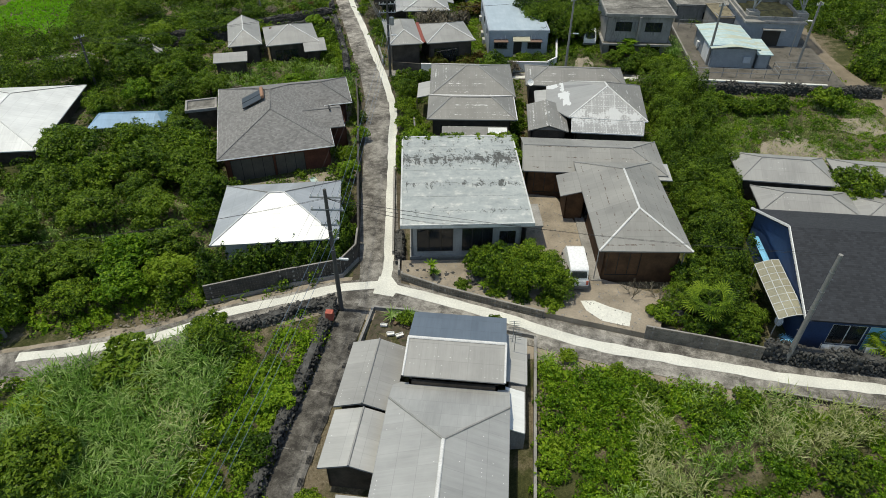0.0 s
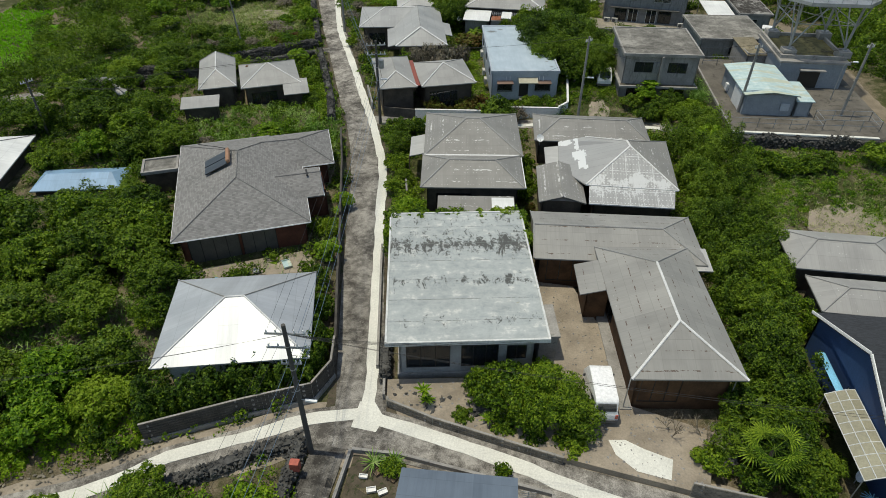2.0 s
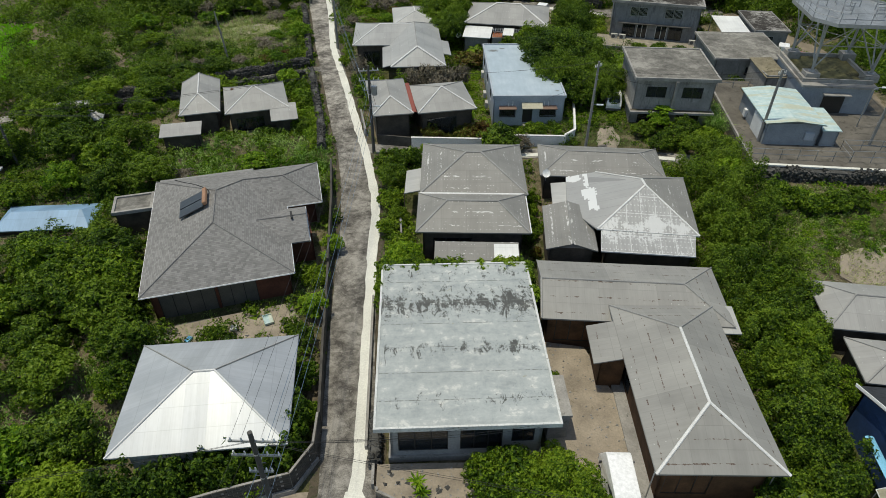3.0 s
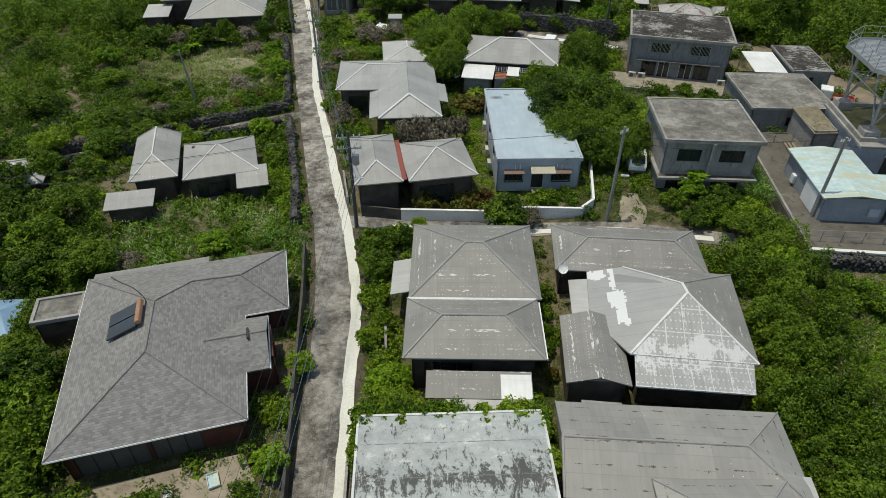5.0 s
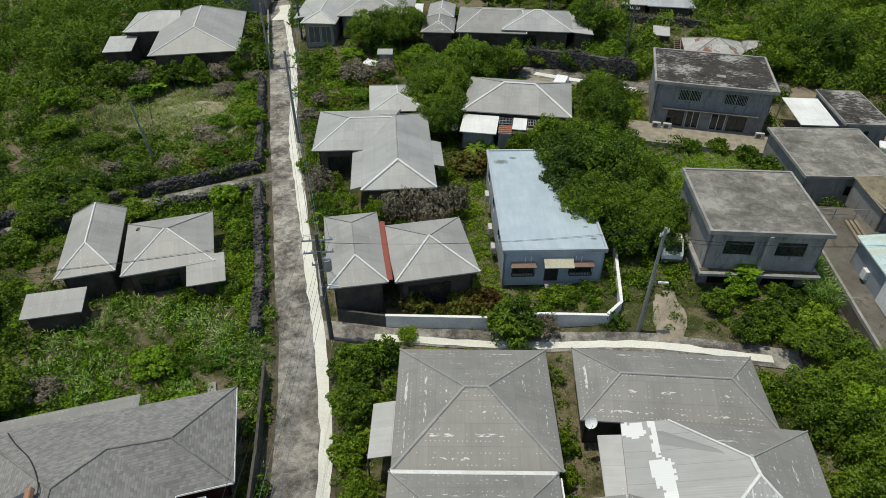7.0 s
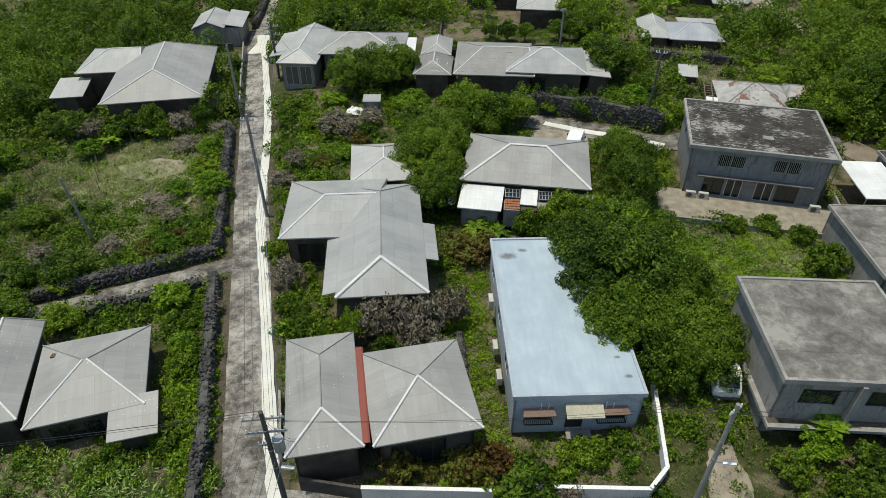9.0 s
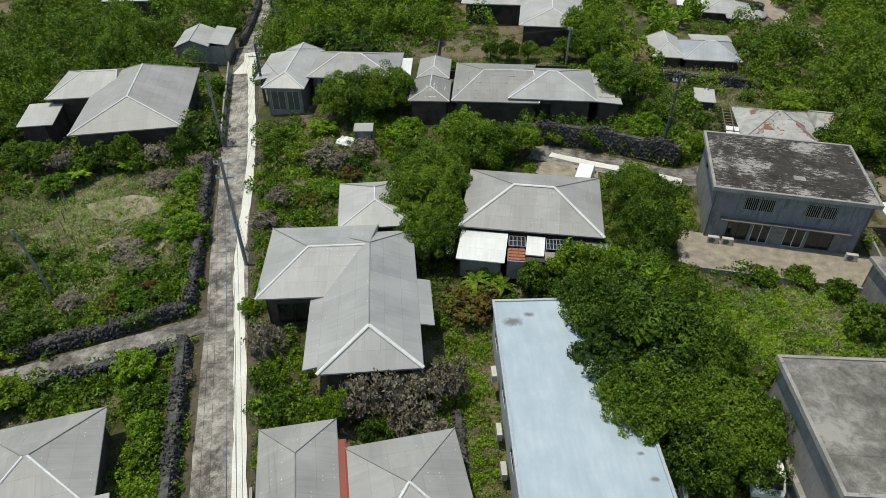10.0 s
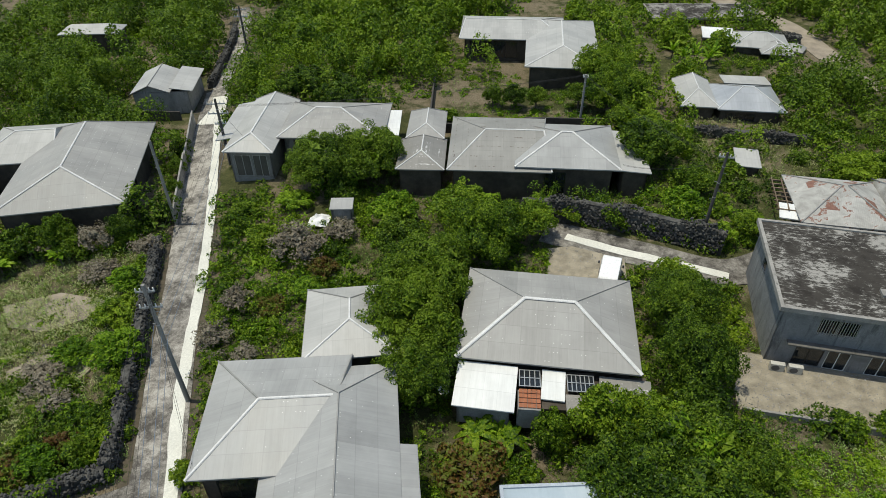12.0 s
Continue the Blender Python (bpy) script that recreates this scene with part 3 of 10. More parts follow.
M = {
    "ground": ground_material(),
    "lane": lane_material(k=1.2),
    "lane_mid": lane_material("grey_worn_lane_concrete", 1.35),
    "lane_dark": lane_material("dark_stained_lane_concrete", 0.72),
    "lane_pale": lane_material("paler_worn_lane_concrete", 1.55),
    "strip": mottled("pale_new_concrete", (0.63, 0.625, 0.57), 0.1, 0.5, 10, 0.9, bump=0.1, stain=(0.42, 0.40, 0.36), amount=0.66),
    "slate": sheet_roof("grey_corrugated_sheet", (0.318, 0.314, 0.303), dots=0.55, rough=0.6),
    "slate_dark": sheet_roof("dark_grey_corrugated_sheet", (0.232, 0.226, 0.212), dots=0.8, rough=0.6, dashes=0.5),
    "slate_rust": sheet_roof("grey_sheet_with_moss_stains", (0.27, 0.265, 0.25), dots=0.2, rough=0.6, rust=0.08),
    "slate_plain": sheet_roof("plain_grey_sheet", (0.345, 0.348, 0.345), dots=0.4, rough=0.55),
    "slate_pale": sheet_roof("pale_grey_sheet", (0.41, 0.408, 0.395), dots=0.3, rough=0.55),
    "zinc": sheet_roof("bright_zinc_sheet", (0.43, 0.45, 0.475), rough=0.5, metal=0.3, seam=0.6, dots=0, tone=0.06),
    "flaked": flaked_roof(),
    "splashed": splashed_roof(),
    "ruined": ruined_roof(),
    "dark_concrete": mottled("dark_stained_concrete", (0.13, 0.125, 0.115), 0.3, 0.6, 9, 0.9, stain=(0.06, 0.058, 0.052), amount=0.55),
    "steel_blue": sheet_roof("dull_blue_steel_sheet", (0.15, 0.185, 0.23), rough=0.45, metal=0.2, seam=0.45, dots=0, tone=0.1),
    "sky_blue_sheet": sheet_roof("faded_blue_painted_sheet", (0.22, 0.36, 0.52), rough=0.45, seam=0.8, dots=0, tone=0.15),
    "white_sheet": sheet_roof("white_painted_sheet", (0.72, 0.73, 0.72), rough=0.5, seam=0.8, dots=0, tone=0.05),
    "sea_sheet": faded_paint_roof(),
    "red_sheet": sheet_roof("rusty_red_sheet", (0.26, 0.07, 0.05), rough=0.7, seam=0.6, dots=0, tone=0.3, rust=0.12),
    "shingle": shingle_roof("grey_asphalt_shingle", (0.215, 0.211, 0.208)),
    "black_shingle": shingle_roof("black_asphalt_shingle", (0.040, 0.043, 0.05)),
    "cap": mottled("pale_ridge_cap", (0.60, 0.60, 0.595), 0.12, 1.0, 12, 0.55),
    "cap_shingle": mottled("grey_shingle_ridge", (0.175, 0.172, 0.17), 0.25, 1.5, 12, 0.9),
    "cap_grey": mottled("grey_ridge_cap", (0.26, 0.258, 0.25), 0.15, 1.0, 12, 0.6),
    "flat_white": dripped_roof(),
    "flat_blue": coated_roof(),
    "flat_grey": slab_roof("weathered_concrete_roof", (0.29, 0.278, 0.252), (0.07, 0.067, 0.06), 0.52),
    "flat_dark": peeled_roof("blackened_concrete_roof", (0.036, 0.032, 0.029), (0.055, 0.05, 0.045), (0.34, 0.33, 0.31), 0.625, (0.8, 1.9), 2.4),
    "brown_wall": mottled("dark_brown_board_wall", (0.098, 0.052, 0.026), 0.4, 1.2, 8, 0.8),
    "red_wall": mottled("reddish_brown_wall", (0.11, 0.04, 0.025), 0.3, 1.0, 8, 0.8),
    "dark_wall": mottled("dark_weathered_timber_wall", (0.068, 0.056, 0.045), 0.4, 1.2, 8, 0.85),
    "grey_wall": streaked("grey_cement_wall", (0.255, 0.25, 0.242), (0.085, 0.084, 0.08), 0.53),
    "pale_wall": mottled("pale_blue_grey_painted_wall", (0.36, 0.40, 0.45), 0.12, 0.7, 9, 0.8),
    "pump_wall": mottled("faded_blue_painted_wall", (0.25, 0.28, 0.315), 0.15, 0.7, 9, 0.8),
    "drab_wall": streaked("streaked_grey_wall", (0.225, 0.23, 0.232), (0.07, 0.074, 0.08), 0.52),
    "white_wall": mottled("white_painted_wall", (0.66, 0.67, 0.68), 0.08, 0.7, 9, 0.8),
    "blue_wall": mottled("deep_blue_painted_wall", (0.022, 0.05, 0.13), 0.15, 0.8, 9, 0.6),
    "concrete": mottled("aged_concrete", (0.27, 0.26, 0.245), 0.25, 0.9, 9, 0.9, stain=(0.10, 0.098, 0.09), amount=0.58),
    "block": mottled("old_concrete_block", (0.068, 0.063, 0.056), 0.4, 1.4, 10, 0.92, stain=(0.06, 0.06, 0.055), amount=0.55),
    "block_pale": mottled("weathered_pale_concrete_block", (0.17, 0.155, 0.13), 0.35, 1.4, 10, 0.92, stain=(0.07, 0.066, 0.058), amount=0.56),
    "rock": mottled("black_coral_stone", (0.072, 0.071, 0.067), 0.6, 1.8, 7, 0.95, bump=0.5),
    "soil_dark": mottled("dark_garden_soil", (0.085, 0.07, 0.05), 0.35, 1.2, 9, 0.95, stain=(0.03, 0.045, 0.012), amount=0.52),
    "soil": mottled("dry_sandy_soil", (0.275, 0.235, 0.185), 0.25, 0.8, 9, 0.95, stain=(0.16, 0.14, 0.09), amount=0.6),
    "dirt": mottled("trodden_brown_earth", (0.20, 0.165, 0.12), 0.25, 0.7, 9, 0.95, stain=(0.10, 0.10, 0.05), amount=0.62),
    "compound": mottled("worn_brownish_concrete_floor", (0.115, 0.105, 0.09), 0.35, 0.5, 9, 0.92, stain=(0.06, 0.056, 0.045), amount=0.54),
    "gravel": mottled("grey_gravel_yard", (0.27, 0.24, 0.185), 0.3, 1.6, 14, 0.95, bump=0.6, stain=(0.12, 0.13, 0.06), amount=0.64),
    "white": mottled("white_trim", (0.74, 0.74, 0.73), 0.06, 1.0, 10, 0.5),
    "unit_grey": mottled("yellowed_off_white_casing", (0.47, 0.46, 0.42), 0.12, 1.0, 10, 0.5),
    "old_white": mottled("chalky_white_paint", (0.55, 0.56, 0.55), 0.15, 1.2, 10, 0.7, stain=(0.25, 0.25, 0.23), amount=0.6),
    # white wall greyed in its base colour for eave and tree shade, with blotches
    "shade_toned_wall": mottled("shade_toned_blotched_white_wall", (0.31, 0.315, 0.315), 0.2, 0.7, 9, 0.85, stain=(0.20, 0.20, 0.19), amount=0.58),
    "alu": mottled("dull_aluminium", (0.42, 0.43, 0.44), 0.1, 1.0, 10, 0.45, 0.6),
    "dark_frame": mottled("dark_bronze_frame", (0.03, 0.028, 0.026), 0.15, 1.0, 10, 0.5),
    "shutter": mottled("brown_grey_shutter", (0.10, 0.095, 0.085), 0.2, 1.0, 10, 0.6),
    "glass": glass_material(),
    "steel": mottled("galvanised_steel", (0.33, 0.34, 0.35), 0.15, 0.9, 10, 0.5, 0.5),
    "pole": mottled("grey_concrete_pole", (0.23, 0.225, 0.215), 0.15, 0.8, 10, 0.85),
    "pole_dark": mottled("tarred_dark_pole", (0.075, 0.072, 0.068), 0.2, 0.8, 10, 0.85),
    "ceramic": mottled("white_ceramic", (0.7, 0.7, 0.69), 0.05, 1.0, 10, 0.25),
    "cable": mottled("black_cable", (0.02, 0.02, 0.022), 0.1, 1.0, 5, 0.6),
    "cable_blue": mottled("blue_grey_cable", (0.10, 0.15, 0.22), 0.1, 1.0, 5, 0.5),
    "rubber": mottled("black_rubber", (0.02, 0.02, 0.02), 0.1, 2.0, 10, 0.8),
    "car_white": mottled("white_car_paint", (0.80, 0.80, 0.80), 0.02, 0.5, 6, 0.25, bump=0.0, spec=0.6),
    "car_grey": mottled("grey_plastic_bumper", (0.10, 0.10, 0.105), 0.1, 1.0, 10, 0.6),
    "orange": mottled("orange_brown_tank_paint", (0.30, 0.165, 0.10), 0.1, 1.0, 10, 0.5),
    "panel": mottled("dark_grey_solar_collector", (0.035, 0.04, 0.048), 0.1, 0.7, 4, 0.3, spec=0.5),
    "poly": mottled("yellowed_clear_corrugated_plastic", (0.42, 0.40, 0.31), 0.12, 0.9, 8, 0.4),
    "poly_dim": mottled("dirty_clear_corrugated_plastic", (0.27, 0.255, 0.185), 0.15, 0.9, 8, 0.4),
    "cyan": mottled("bright_sky_blue_plastic", (0.20, 0.50, 0.72), 0.08, 1.0, 10, 0.4),
    "tan_slab": mottled("brown_mossy_slab", (0.205, 0.18, 0.125), 0.3, 0.9, 9, 0.9, stain=(0.10, 0.088, 0.055), amount=0.54),
    "moss_roof": peeled_roof("mossy_concrete_deck", (0.13, 0.12, 0.06), (0.20, 0.185, 0.09), (0.06, 0.055, 0.035), 0.62),
    "brown_hood": mottled("dull_brown_painted_metal", (0.19, 0.12, 0.09), 0.15, 1.0, 10, 0.6),
    "red": mottled("faded_red_paint", (0.40, 0.10, 0.07), 0.2, 1.0, 10, 0.6),
    "tile_red": mottled("terracotta_tile", (0.32, 0.12, 0.06), 0.25, 2.0, 10, 0.8),
    "wood": mottled("weathered_timber", (0.15, 0.11, 0.075), 0.3, 1.5, 9, 0.85),
    "bark": mottled("grey_brown_bark", (0.11, 0.09, 0.07), 0.3, 2.0, 12, 0.9, bump=0.5),
    "leaf": leafy("broad_green_leaves", (0.021, 0.052, 0.004), (0.075, 0.150, 0.006), (0.23, 0.325, 0.025)),
    "leaf_dark": leafy("dark_green_leaves", (0.015, 0.038, 0.004), (0.054, 0.112, 0.006), (0.168, 0.250, 0.021)),
    "leaf_light": leafy("light_green_leaves", (0.040, 0.098, 0.004), (0.102, 0.215, 0.007), (0.26, 0.38, 0.027)),
    "leaf_dry": leafy("dry_olive_twigs", (0.09, 0.077, 0.058), (0.19, 0.162, 0.12), (0.28, 0.25, 0.19), glow=0.1),
    "leaf_red": leafy("reddish_brown_leaves", (0.065, 0.030, 0.010), (0.12, 0.065, 0.016), (0.11, 0.15, 0.02), glow=0.15),
    "reed": leafy("pale_green_reed_blades", (0.072, 0.165, 0.018), (0.165, 0.295, 0.052), (0.34, 0.45, 0.16), leaflet=3.0, tilt=0.6),
    "straw": leafy("straw_tinged_grass_blades", (0.13, 0.19, 0.035), (0.28, 0.32, 0.11), (0.46, 0.46, 0.25), leaflet=3.0, tilt=0.6),
    "meadow": leafy("bright_meadow_grass", (0.14, 0.38, 0.004), (0.18, 0.45, 0.006), (0.23, 0.50, 0.015), glow=0.2, tilt=0.5),
}


# ---- building tools ----
def mesh(name, verts, faces, uvs=None, smooth=False):
    me = bpy.data.meshes.new(name)
    me.from_pydata([tuple(v) for v in verts], [], faces)
    if uvs is not None:
        layer = me.uv_layers.new(name="UVMap")
        layer.data.foreach_set("uv", [c for uv in uvs for c in uv])
    if smooth:
        me.polygons.foreach_set("use_smooth", [True] * len(me.polygons))
    me.update()
    return me


def quads(name, verts, per=4, smooth=False):
    """Many separate polygons of per corners each, from one array of points."""
    verts = np.asarray(verts, dtype=np.float32).reshape(-1, 3)
    n = len(verts) // per
    me = bpy.data.meshes.new(name)
    me.vertices.add(len(verts))
    me.vertices.foreach_set("co", verts.ravel())
    me.loops.add(len(verts))
    me.loops.foreach_set("vertex_index", np.arange(len(verts), dtype=np.int32))
    me.polygons.add(n)
    me.polygons.foreach_set("loop_start", np.arange(0, len(verts), per, dtype=np.int32))
    me.update(calc_edges=True)
    return me


class Shape:
    """Collects pieces of one mesh in world metres."""

    def __init__(self):
        self.v, self.f, self.uv = [], [], []

    def poly(self, pts, uv=None):
        n = len(self.v)
        self.v += [Vector(p) for p in pts]
        self.f.append(tuple(range(n, n + len(pts))))
        self.uv += uv if uv else [(0.0, 0.0)] * len(pts)
        return self

    def box(self, lo, hi, m=Matrix()):
        (a, b, c), (d, e, f) = lo, hi
        p = [m @ Vector(q) for q in ((a, b, c), (d, b, c), (d, e, c), (a, e, c), (a, b, f), (d, b, f), (d, e, f), (a, e, f))]
        for q in ((3, 2, 1, 0), (4, 5, 6, 7), (0, 1, 5, 4), (1, 2, 6, 5), (2, 3, 7, 6), (3, 0, 4, 7)):
            self.poly([p[k] for k in q])
        return self

    def tube(self, a, b, ra, rb=None, sides=8, cap=True):
        a, b, rb = Vector(a), Vector(b), ra if rb is None else rb
        way = (b - a).normalized()
        s = way.orthogonal().normalized()
        t = way.cross(s)
        ring = [(math.cos(2 * math.pi * k / sides), math.sin(2 * math.pi * k / sides)) for k in range(sides)]
        lo = [a + (s * c + t * d) * ra for c, d in ring]
        hi = [b + (s * c + t * d) * rb for c, d in ring]
        for k in range(sides):
            j = (k + 1) % sides
            self.poly([lo[k], lo[j], hi[j], hi[k]])
        if cap:
            self.poly(hi)
            self.poly(lo[::-1])
        return self

    def bar(self, a, b, w, h):
        """A flat bar along a line, w wide and h high, lying on it."""
        a, b = Vector(a), Vector(b)
        way = (b - a).normalized()
        s = way.cross(Vector((0, 0, 1)))
        s = s.normalized() if s.length > 1e-3 else Vector((1, 0, 0))
        up = s.cross(way)
        p = [q + s * x * w / 2 + up * z for q in (a, b) for x, z in ((-1, 0), (1, 0), (0.55, h), (-0.55, h))]
        for q in ((0, 1, 5, 4), (1, 2, 6, 5), (2, 3, 7, 6), (3, 0, 4, 7), (3, 2, 1, 0), (4, 5, 6, 7)):
            self.poly([p[k] for k in q])
        return self

    def mesh(self, name, m=None, smooth=False):
        inv = m.inverted() if m else None
        # corners that meet are one vertex
        seen, verts, to = {}, [], []
        for p in self.v:
            key = (round(p.x, 4), round(p.y, 4), round(p.z, 4))
            if key not in seen:
                seen[key] = len(verts)
                verts.append(inv @ p if m else p)
            to.append(seen[key])
        return mesh(name, verts, [tuple(to[k] for k in f) for f in self.f], self.uv, smooth)


BASE = {}


def thing(name, m, label, category, group="", kind=""):
    """An empty at a thing's base, which carries its parts."""
    ob = new(name)
    ob.empty_display_size = 0.3
    ob.matrix_world = m
    BASE[ob.name] = m.copy()
    return tagged(ob, label, category, group, kind)


def part(name, shape, material, parent, label="", smooth=False, bevel=0.0):
    """One mesh of a thing, from a shape in world metres."""
    m = BASE[parent.name]
    ob = new(name, shape.mesh(name, m, smooth))
    ob.data.materials.append(M[material])
    ob.parent = parent
    BASE[ob.name] = m
    if bevel:
        mod = ob.modifiers.new("edge", "BEVEL")
        mod.width, mod.segments = bevel, 2
    if label:
        tagged(ob, label)
    return ob


def lone(name, shape, material, label, category="", kind="", group="", smooth=False, at=None):
    """A thing of one mesh."""
    m = at if at is not None else Matrix()
    ob = new(name, shape.mesh(name, m, smooth))
    ob.matrix_world = m
    ob.data.materials.append(M[material])
    return tagged(ob, label, category, group, kind)


# ---- lie of the land ----
def ease(a):
    a = min(1.0, max(0.0, a))
    return a * a * (3 - 2 * a)


def land(x, y):
    """Height of the ground."""
    z = 1.0 * ease((x - 4) / 14) * ease((y - 52) / 16)
    z -= 0.05 * max(0.0, -10 - x)
    z += 1.2 * ease((y - 98) / 28) * ease((x + 34) / 20)
    z -= 0.6 * ease((30.2 + 0.28 * min(0.0, x + 3) - y) / 5) * ease((11.5 - x) / 3)
    return z


PAD = (28.2, 43.4, 67.4, 85.5, 2.0)  # the walled compound's raised floor


class Rect:
    """A plan rectangle: centre, size and turn; p() takes a place in it to the world."""

    def __init__(self, cx, cy, w, d, yaw):
        self.cx, self.cy, self.w, self.d, self.yaw = cx, cy, w, d, yaw
        self.m = pose(cx, cy, 0, 0, 0, yaw)

    def p(self, x, y, z):
        return self.m @ Vector((x, y, z))

    def off(self, x, y):
        """How far outside a place lies (negative: inside)."""
        q = self.m.inverted() @ Vector((x, y, 0))
        dx, dy = abs(q.x) - self.w / 2, abs(q.y) - self.d / 2
        return max(dx, dy) if dx < 0 or dy < 0 else math.hypot(dx, dy)


PLOTS = []  # plans of all roofs, kept clear of plants


# ---- roofs and walls ----
def roof_shape(r, ze, zr, axis="x", a=None, b=None, thick=0.1):
    """A hip roof over a plan: ridge along axis, set in by a and b at its ends (0: a gable)."""
    w, d = r.w / 2, r.d / 2
    if axis == "y":
        e = [(-w, -d), (w, -d), (w, d), (-w, d)]
        r0, r1 = (0, -d + a), (0, d - b)
        slopes = [([e[0], e[1]], [r0]), ([e[1], e[2]], [r1, r0]), ([e[2], e[3]], [r1]), ([e[3], e[0]], [r0, r1])]
    else:
        e = [(-w, -d), (w, -d), (w, d), (-w, d)]
        r0, r1 = (-w + a, 0), (w - b, 0)
        slopes = [([e[0], e[1]], [r1, r0]), ([e[1], e[2]], [r1]), ([e[2], e[3]], [r0, r1]), ([e[3], e[0]], [r0])]
    s = Shape()
    for eave, top in slopes:
        if len(top) == 1 and (a if top[0] == r0 else b) < 0.05:
            continue
        pts = [r.p(*q, ze) for q in eave] + [r.p(*q, zr) for q in top]
        u = (pts[1] - pts[0]).normalized()
        n = (pts[1] - pts[0]).cross(pts[2] - pts[0]).normalized()
        v = n.cross(u)
        uv = [((q - pts[0]).dot(u), (q - pts[0]).dot(v)) for q in pts]
        s.poly(pts, uv)
        drop = Vector((0, 0, -thick))
        s.poly([q + drop for q in pts][::-1])
        s.poly([pts[0] + drop, pts[1] + drop, pts[1], pts[0]])
    lines = [(r.p(*r0, zr), r.p(*r1, zr))]
    for q, k in ((0, r0), (3 if axis == "x" else 1, r0), (1 if axis == "x" else 3, r1), (2, r1)):
        lines.append((r.p(*e[q], ze), r.p(*k, zr)))
    return s, lines


def hip(house, r, ze, zr, axis="x", a=None, b=None, roof="slate", cap="cap", capw=0.2, front="", mark=True, gable="grey_wall"):
    a = min(r.w, r.d) / 2 if a is None else a
    b = min(r.w, r.d) / 2 if b is None else b
    s, lines = roof_shape(r, ze, zr, axis, a, b)
    ob = part("roof", s, roof, house)
    if front:
        ob.data.materials.append(M[front])
        ob.data.polygons[0].material_index = 1
    if cap:
        back = Vector((-math.sin(radians(r.yaw)), math.cos(radians(r.yaw)), 0))
        for n, (p, q) in enumerate(lines):
            if (p - q).length > 0.4 and not (n in (1, 2) and a < 0.05) and not (n in (3, 4) and b < 0.05):
                # the caps of the rear hips are narrow and grey
                rear = n > 0 and (p - q).dot(back) > 0
                c = Shape().bar(p + Vector((0, 0, 0.01)), q + Vector((0, 0, 0.01)), capw * (0.55 if rear else 0.85), 0.05)
                part("ridge_cap", c, "cap_grey" if rear else cap, house)
    if a < 0.05 or b < 0.05:
        for end, on in ((-1, a < 0.05), (1, b < 0.05)):
            if on:
                if axis == "x":
                    x = end * (r.w / 2 - 0.25)
                    tri = [r.p(x, -r.d / 2 + 0.3, ze), r.p(x, r.d / 2 - 0.3, ze), r.p(x, 0, zr - 0.15)]
                else:
                    y = end * (r.d / 2 - 0.25)
                    tri = [r.p(-r.w / 2 + 0.3, y, ze), r.p(r.w / 2 - 0.3, y, ze), r.p(0, y, zr - 0.15)]
                part("gable", Shape().poly(tri if (end > 0) == (axis == "x") else tri[::-1]), gable, house)
    if mark:
        PLOTS.append(r)


def facets(house, at, planes, caps=(), thick=0.1, name="roof"):
    """A roof of several planes over named corners; the first two corners of a plane are its eave."""
    s, slots, used, index = Shape(), [], {}, []
    at = {k: Vector(v) for k, v in at.items()}
    drop = Vector((0, 0, -thick))
    for names, mat in planes:
        k = names.split()
        for a, b in zip(k, k[1:] + k[:1]):
            used[frozenset((a, b))] = used.get(frozenset((a, b)), 0) + 1
    for names, mat in planes:
        k = names.split()
        q = [at[n] for n in k]
        u = (q[1] - q[0]).normalized()
        v = (q[1] - q[0]).cross(q[-1] - q[0]).normalized().cross(u)
        if mat not in slots:
            slots.append(mat)
        before = len(s.f)
        s.poly(q, [((c - q[0]).dot(u), (c - q[0]).dot(v)) for c in q])
        s.poly([c + drop for c in q][::-1])
        for a, b in zip(k, k[1:] + k[:1]):
            if used[frozenset((a, b))] == 1:
                s.poly([at[a] + drop, at[b] + drop, at[b], at[a]])
        index += [slots.index(mat)] * (len(s.f) - before)
    ob = part(name, s, slots[0], house)
    for mat in slots[1:]:
        ob.data.materials.append(M[mat])
    ob.data.polygons.foreach_set("material_index", index)
    for a, b, mat, w in caps:
        lift = Vector((0, 0, 0.012))
        part("ridge_cap", Shape().bar(at[a] + lift, at[b] + lift, w, 0.045), mat, house)
    return ob


def lean(house, r, z0, z1, roof="slate", thick=0.08, name="lean_to_roof", side="y", mark=True, label=""):
    """A single slope over a plan: z0 at its low-coordinate edge, z1 at the far one."""
    w, d = r.w / 2, r.d / 2
    zz = {"y": (z0, z0, z1, z1), "x": (z0, z1, z1, z0)}[side]
    pts = [r.p(x, y, z) for (x, y), z in zip(((-w, -d), (w, -d), (w, d), (-w, d)), zz)]
    s = Shape()
    if side == "y":
        uv = [(0, 0), (r.w, 0), (r.w, r.d), (0, r.d)]
    else:
        uv = [(0, 0), (0, r.w), (r.d, r.w), (r.d, 0)]
    s.poly(pts, [(float(p), float(q)) for p, q in uv])
    low = [q + Vector((0, 0, -thick)) for q in pts]
    s.poly(low[::-1])
    for k in range(4):
        j = (k + 1) % 4
        s.poly([low[k], low[j], pts[j], pts[k]])
    if mark:
        PLOTS.append(r)
    return part(name, s, roof, house, label)


def wall_run(p, q, z0, z1, thick, holes):
    """A wall from p to q with openings (start, end, sill, head) along it."""
    p, q = Vector((*p, 0)), Vector((*q, 0))
    way = (q - p).normalized()
    length = (q - p).length
    side = Vector((-way.y, way.x, 0))
    m = Matrix(((way.x, side.x, 0, p.x), (way.y, side.y, 0, p.y), (0, 0, 1, 0), (0, 0, 0, 1)))
    xs = sorted({0.0, length, *[h[0] for h in holes], *[h[1] for h in holes]})
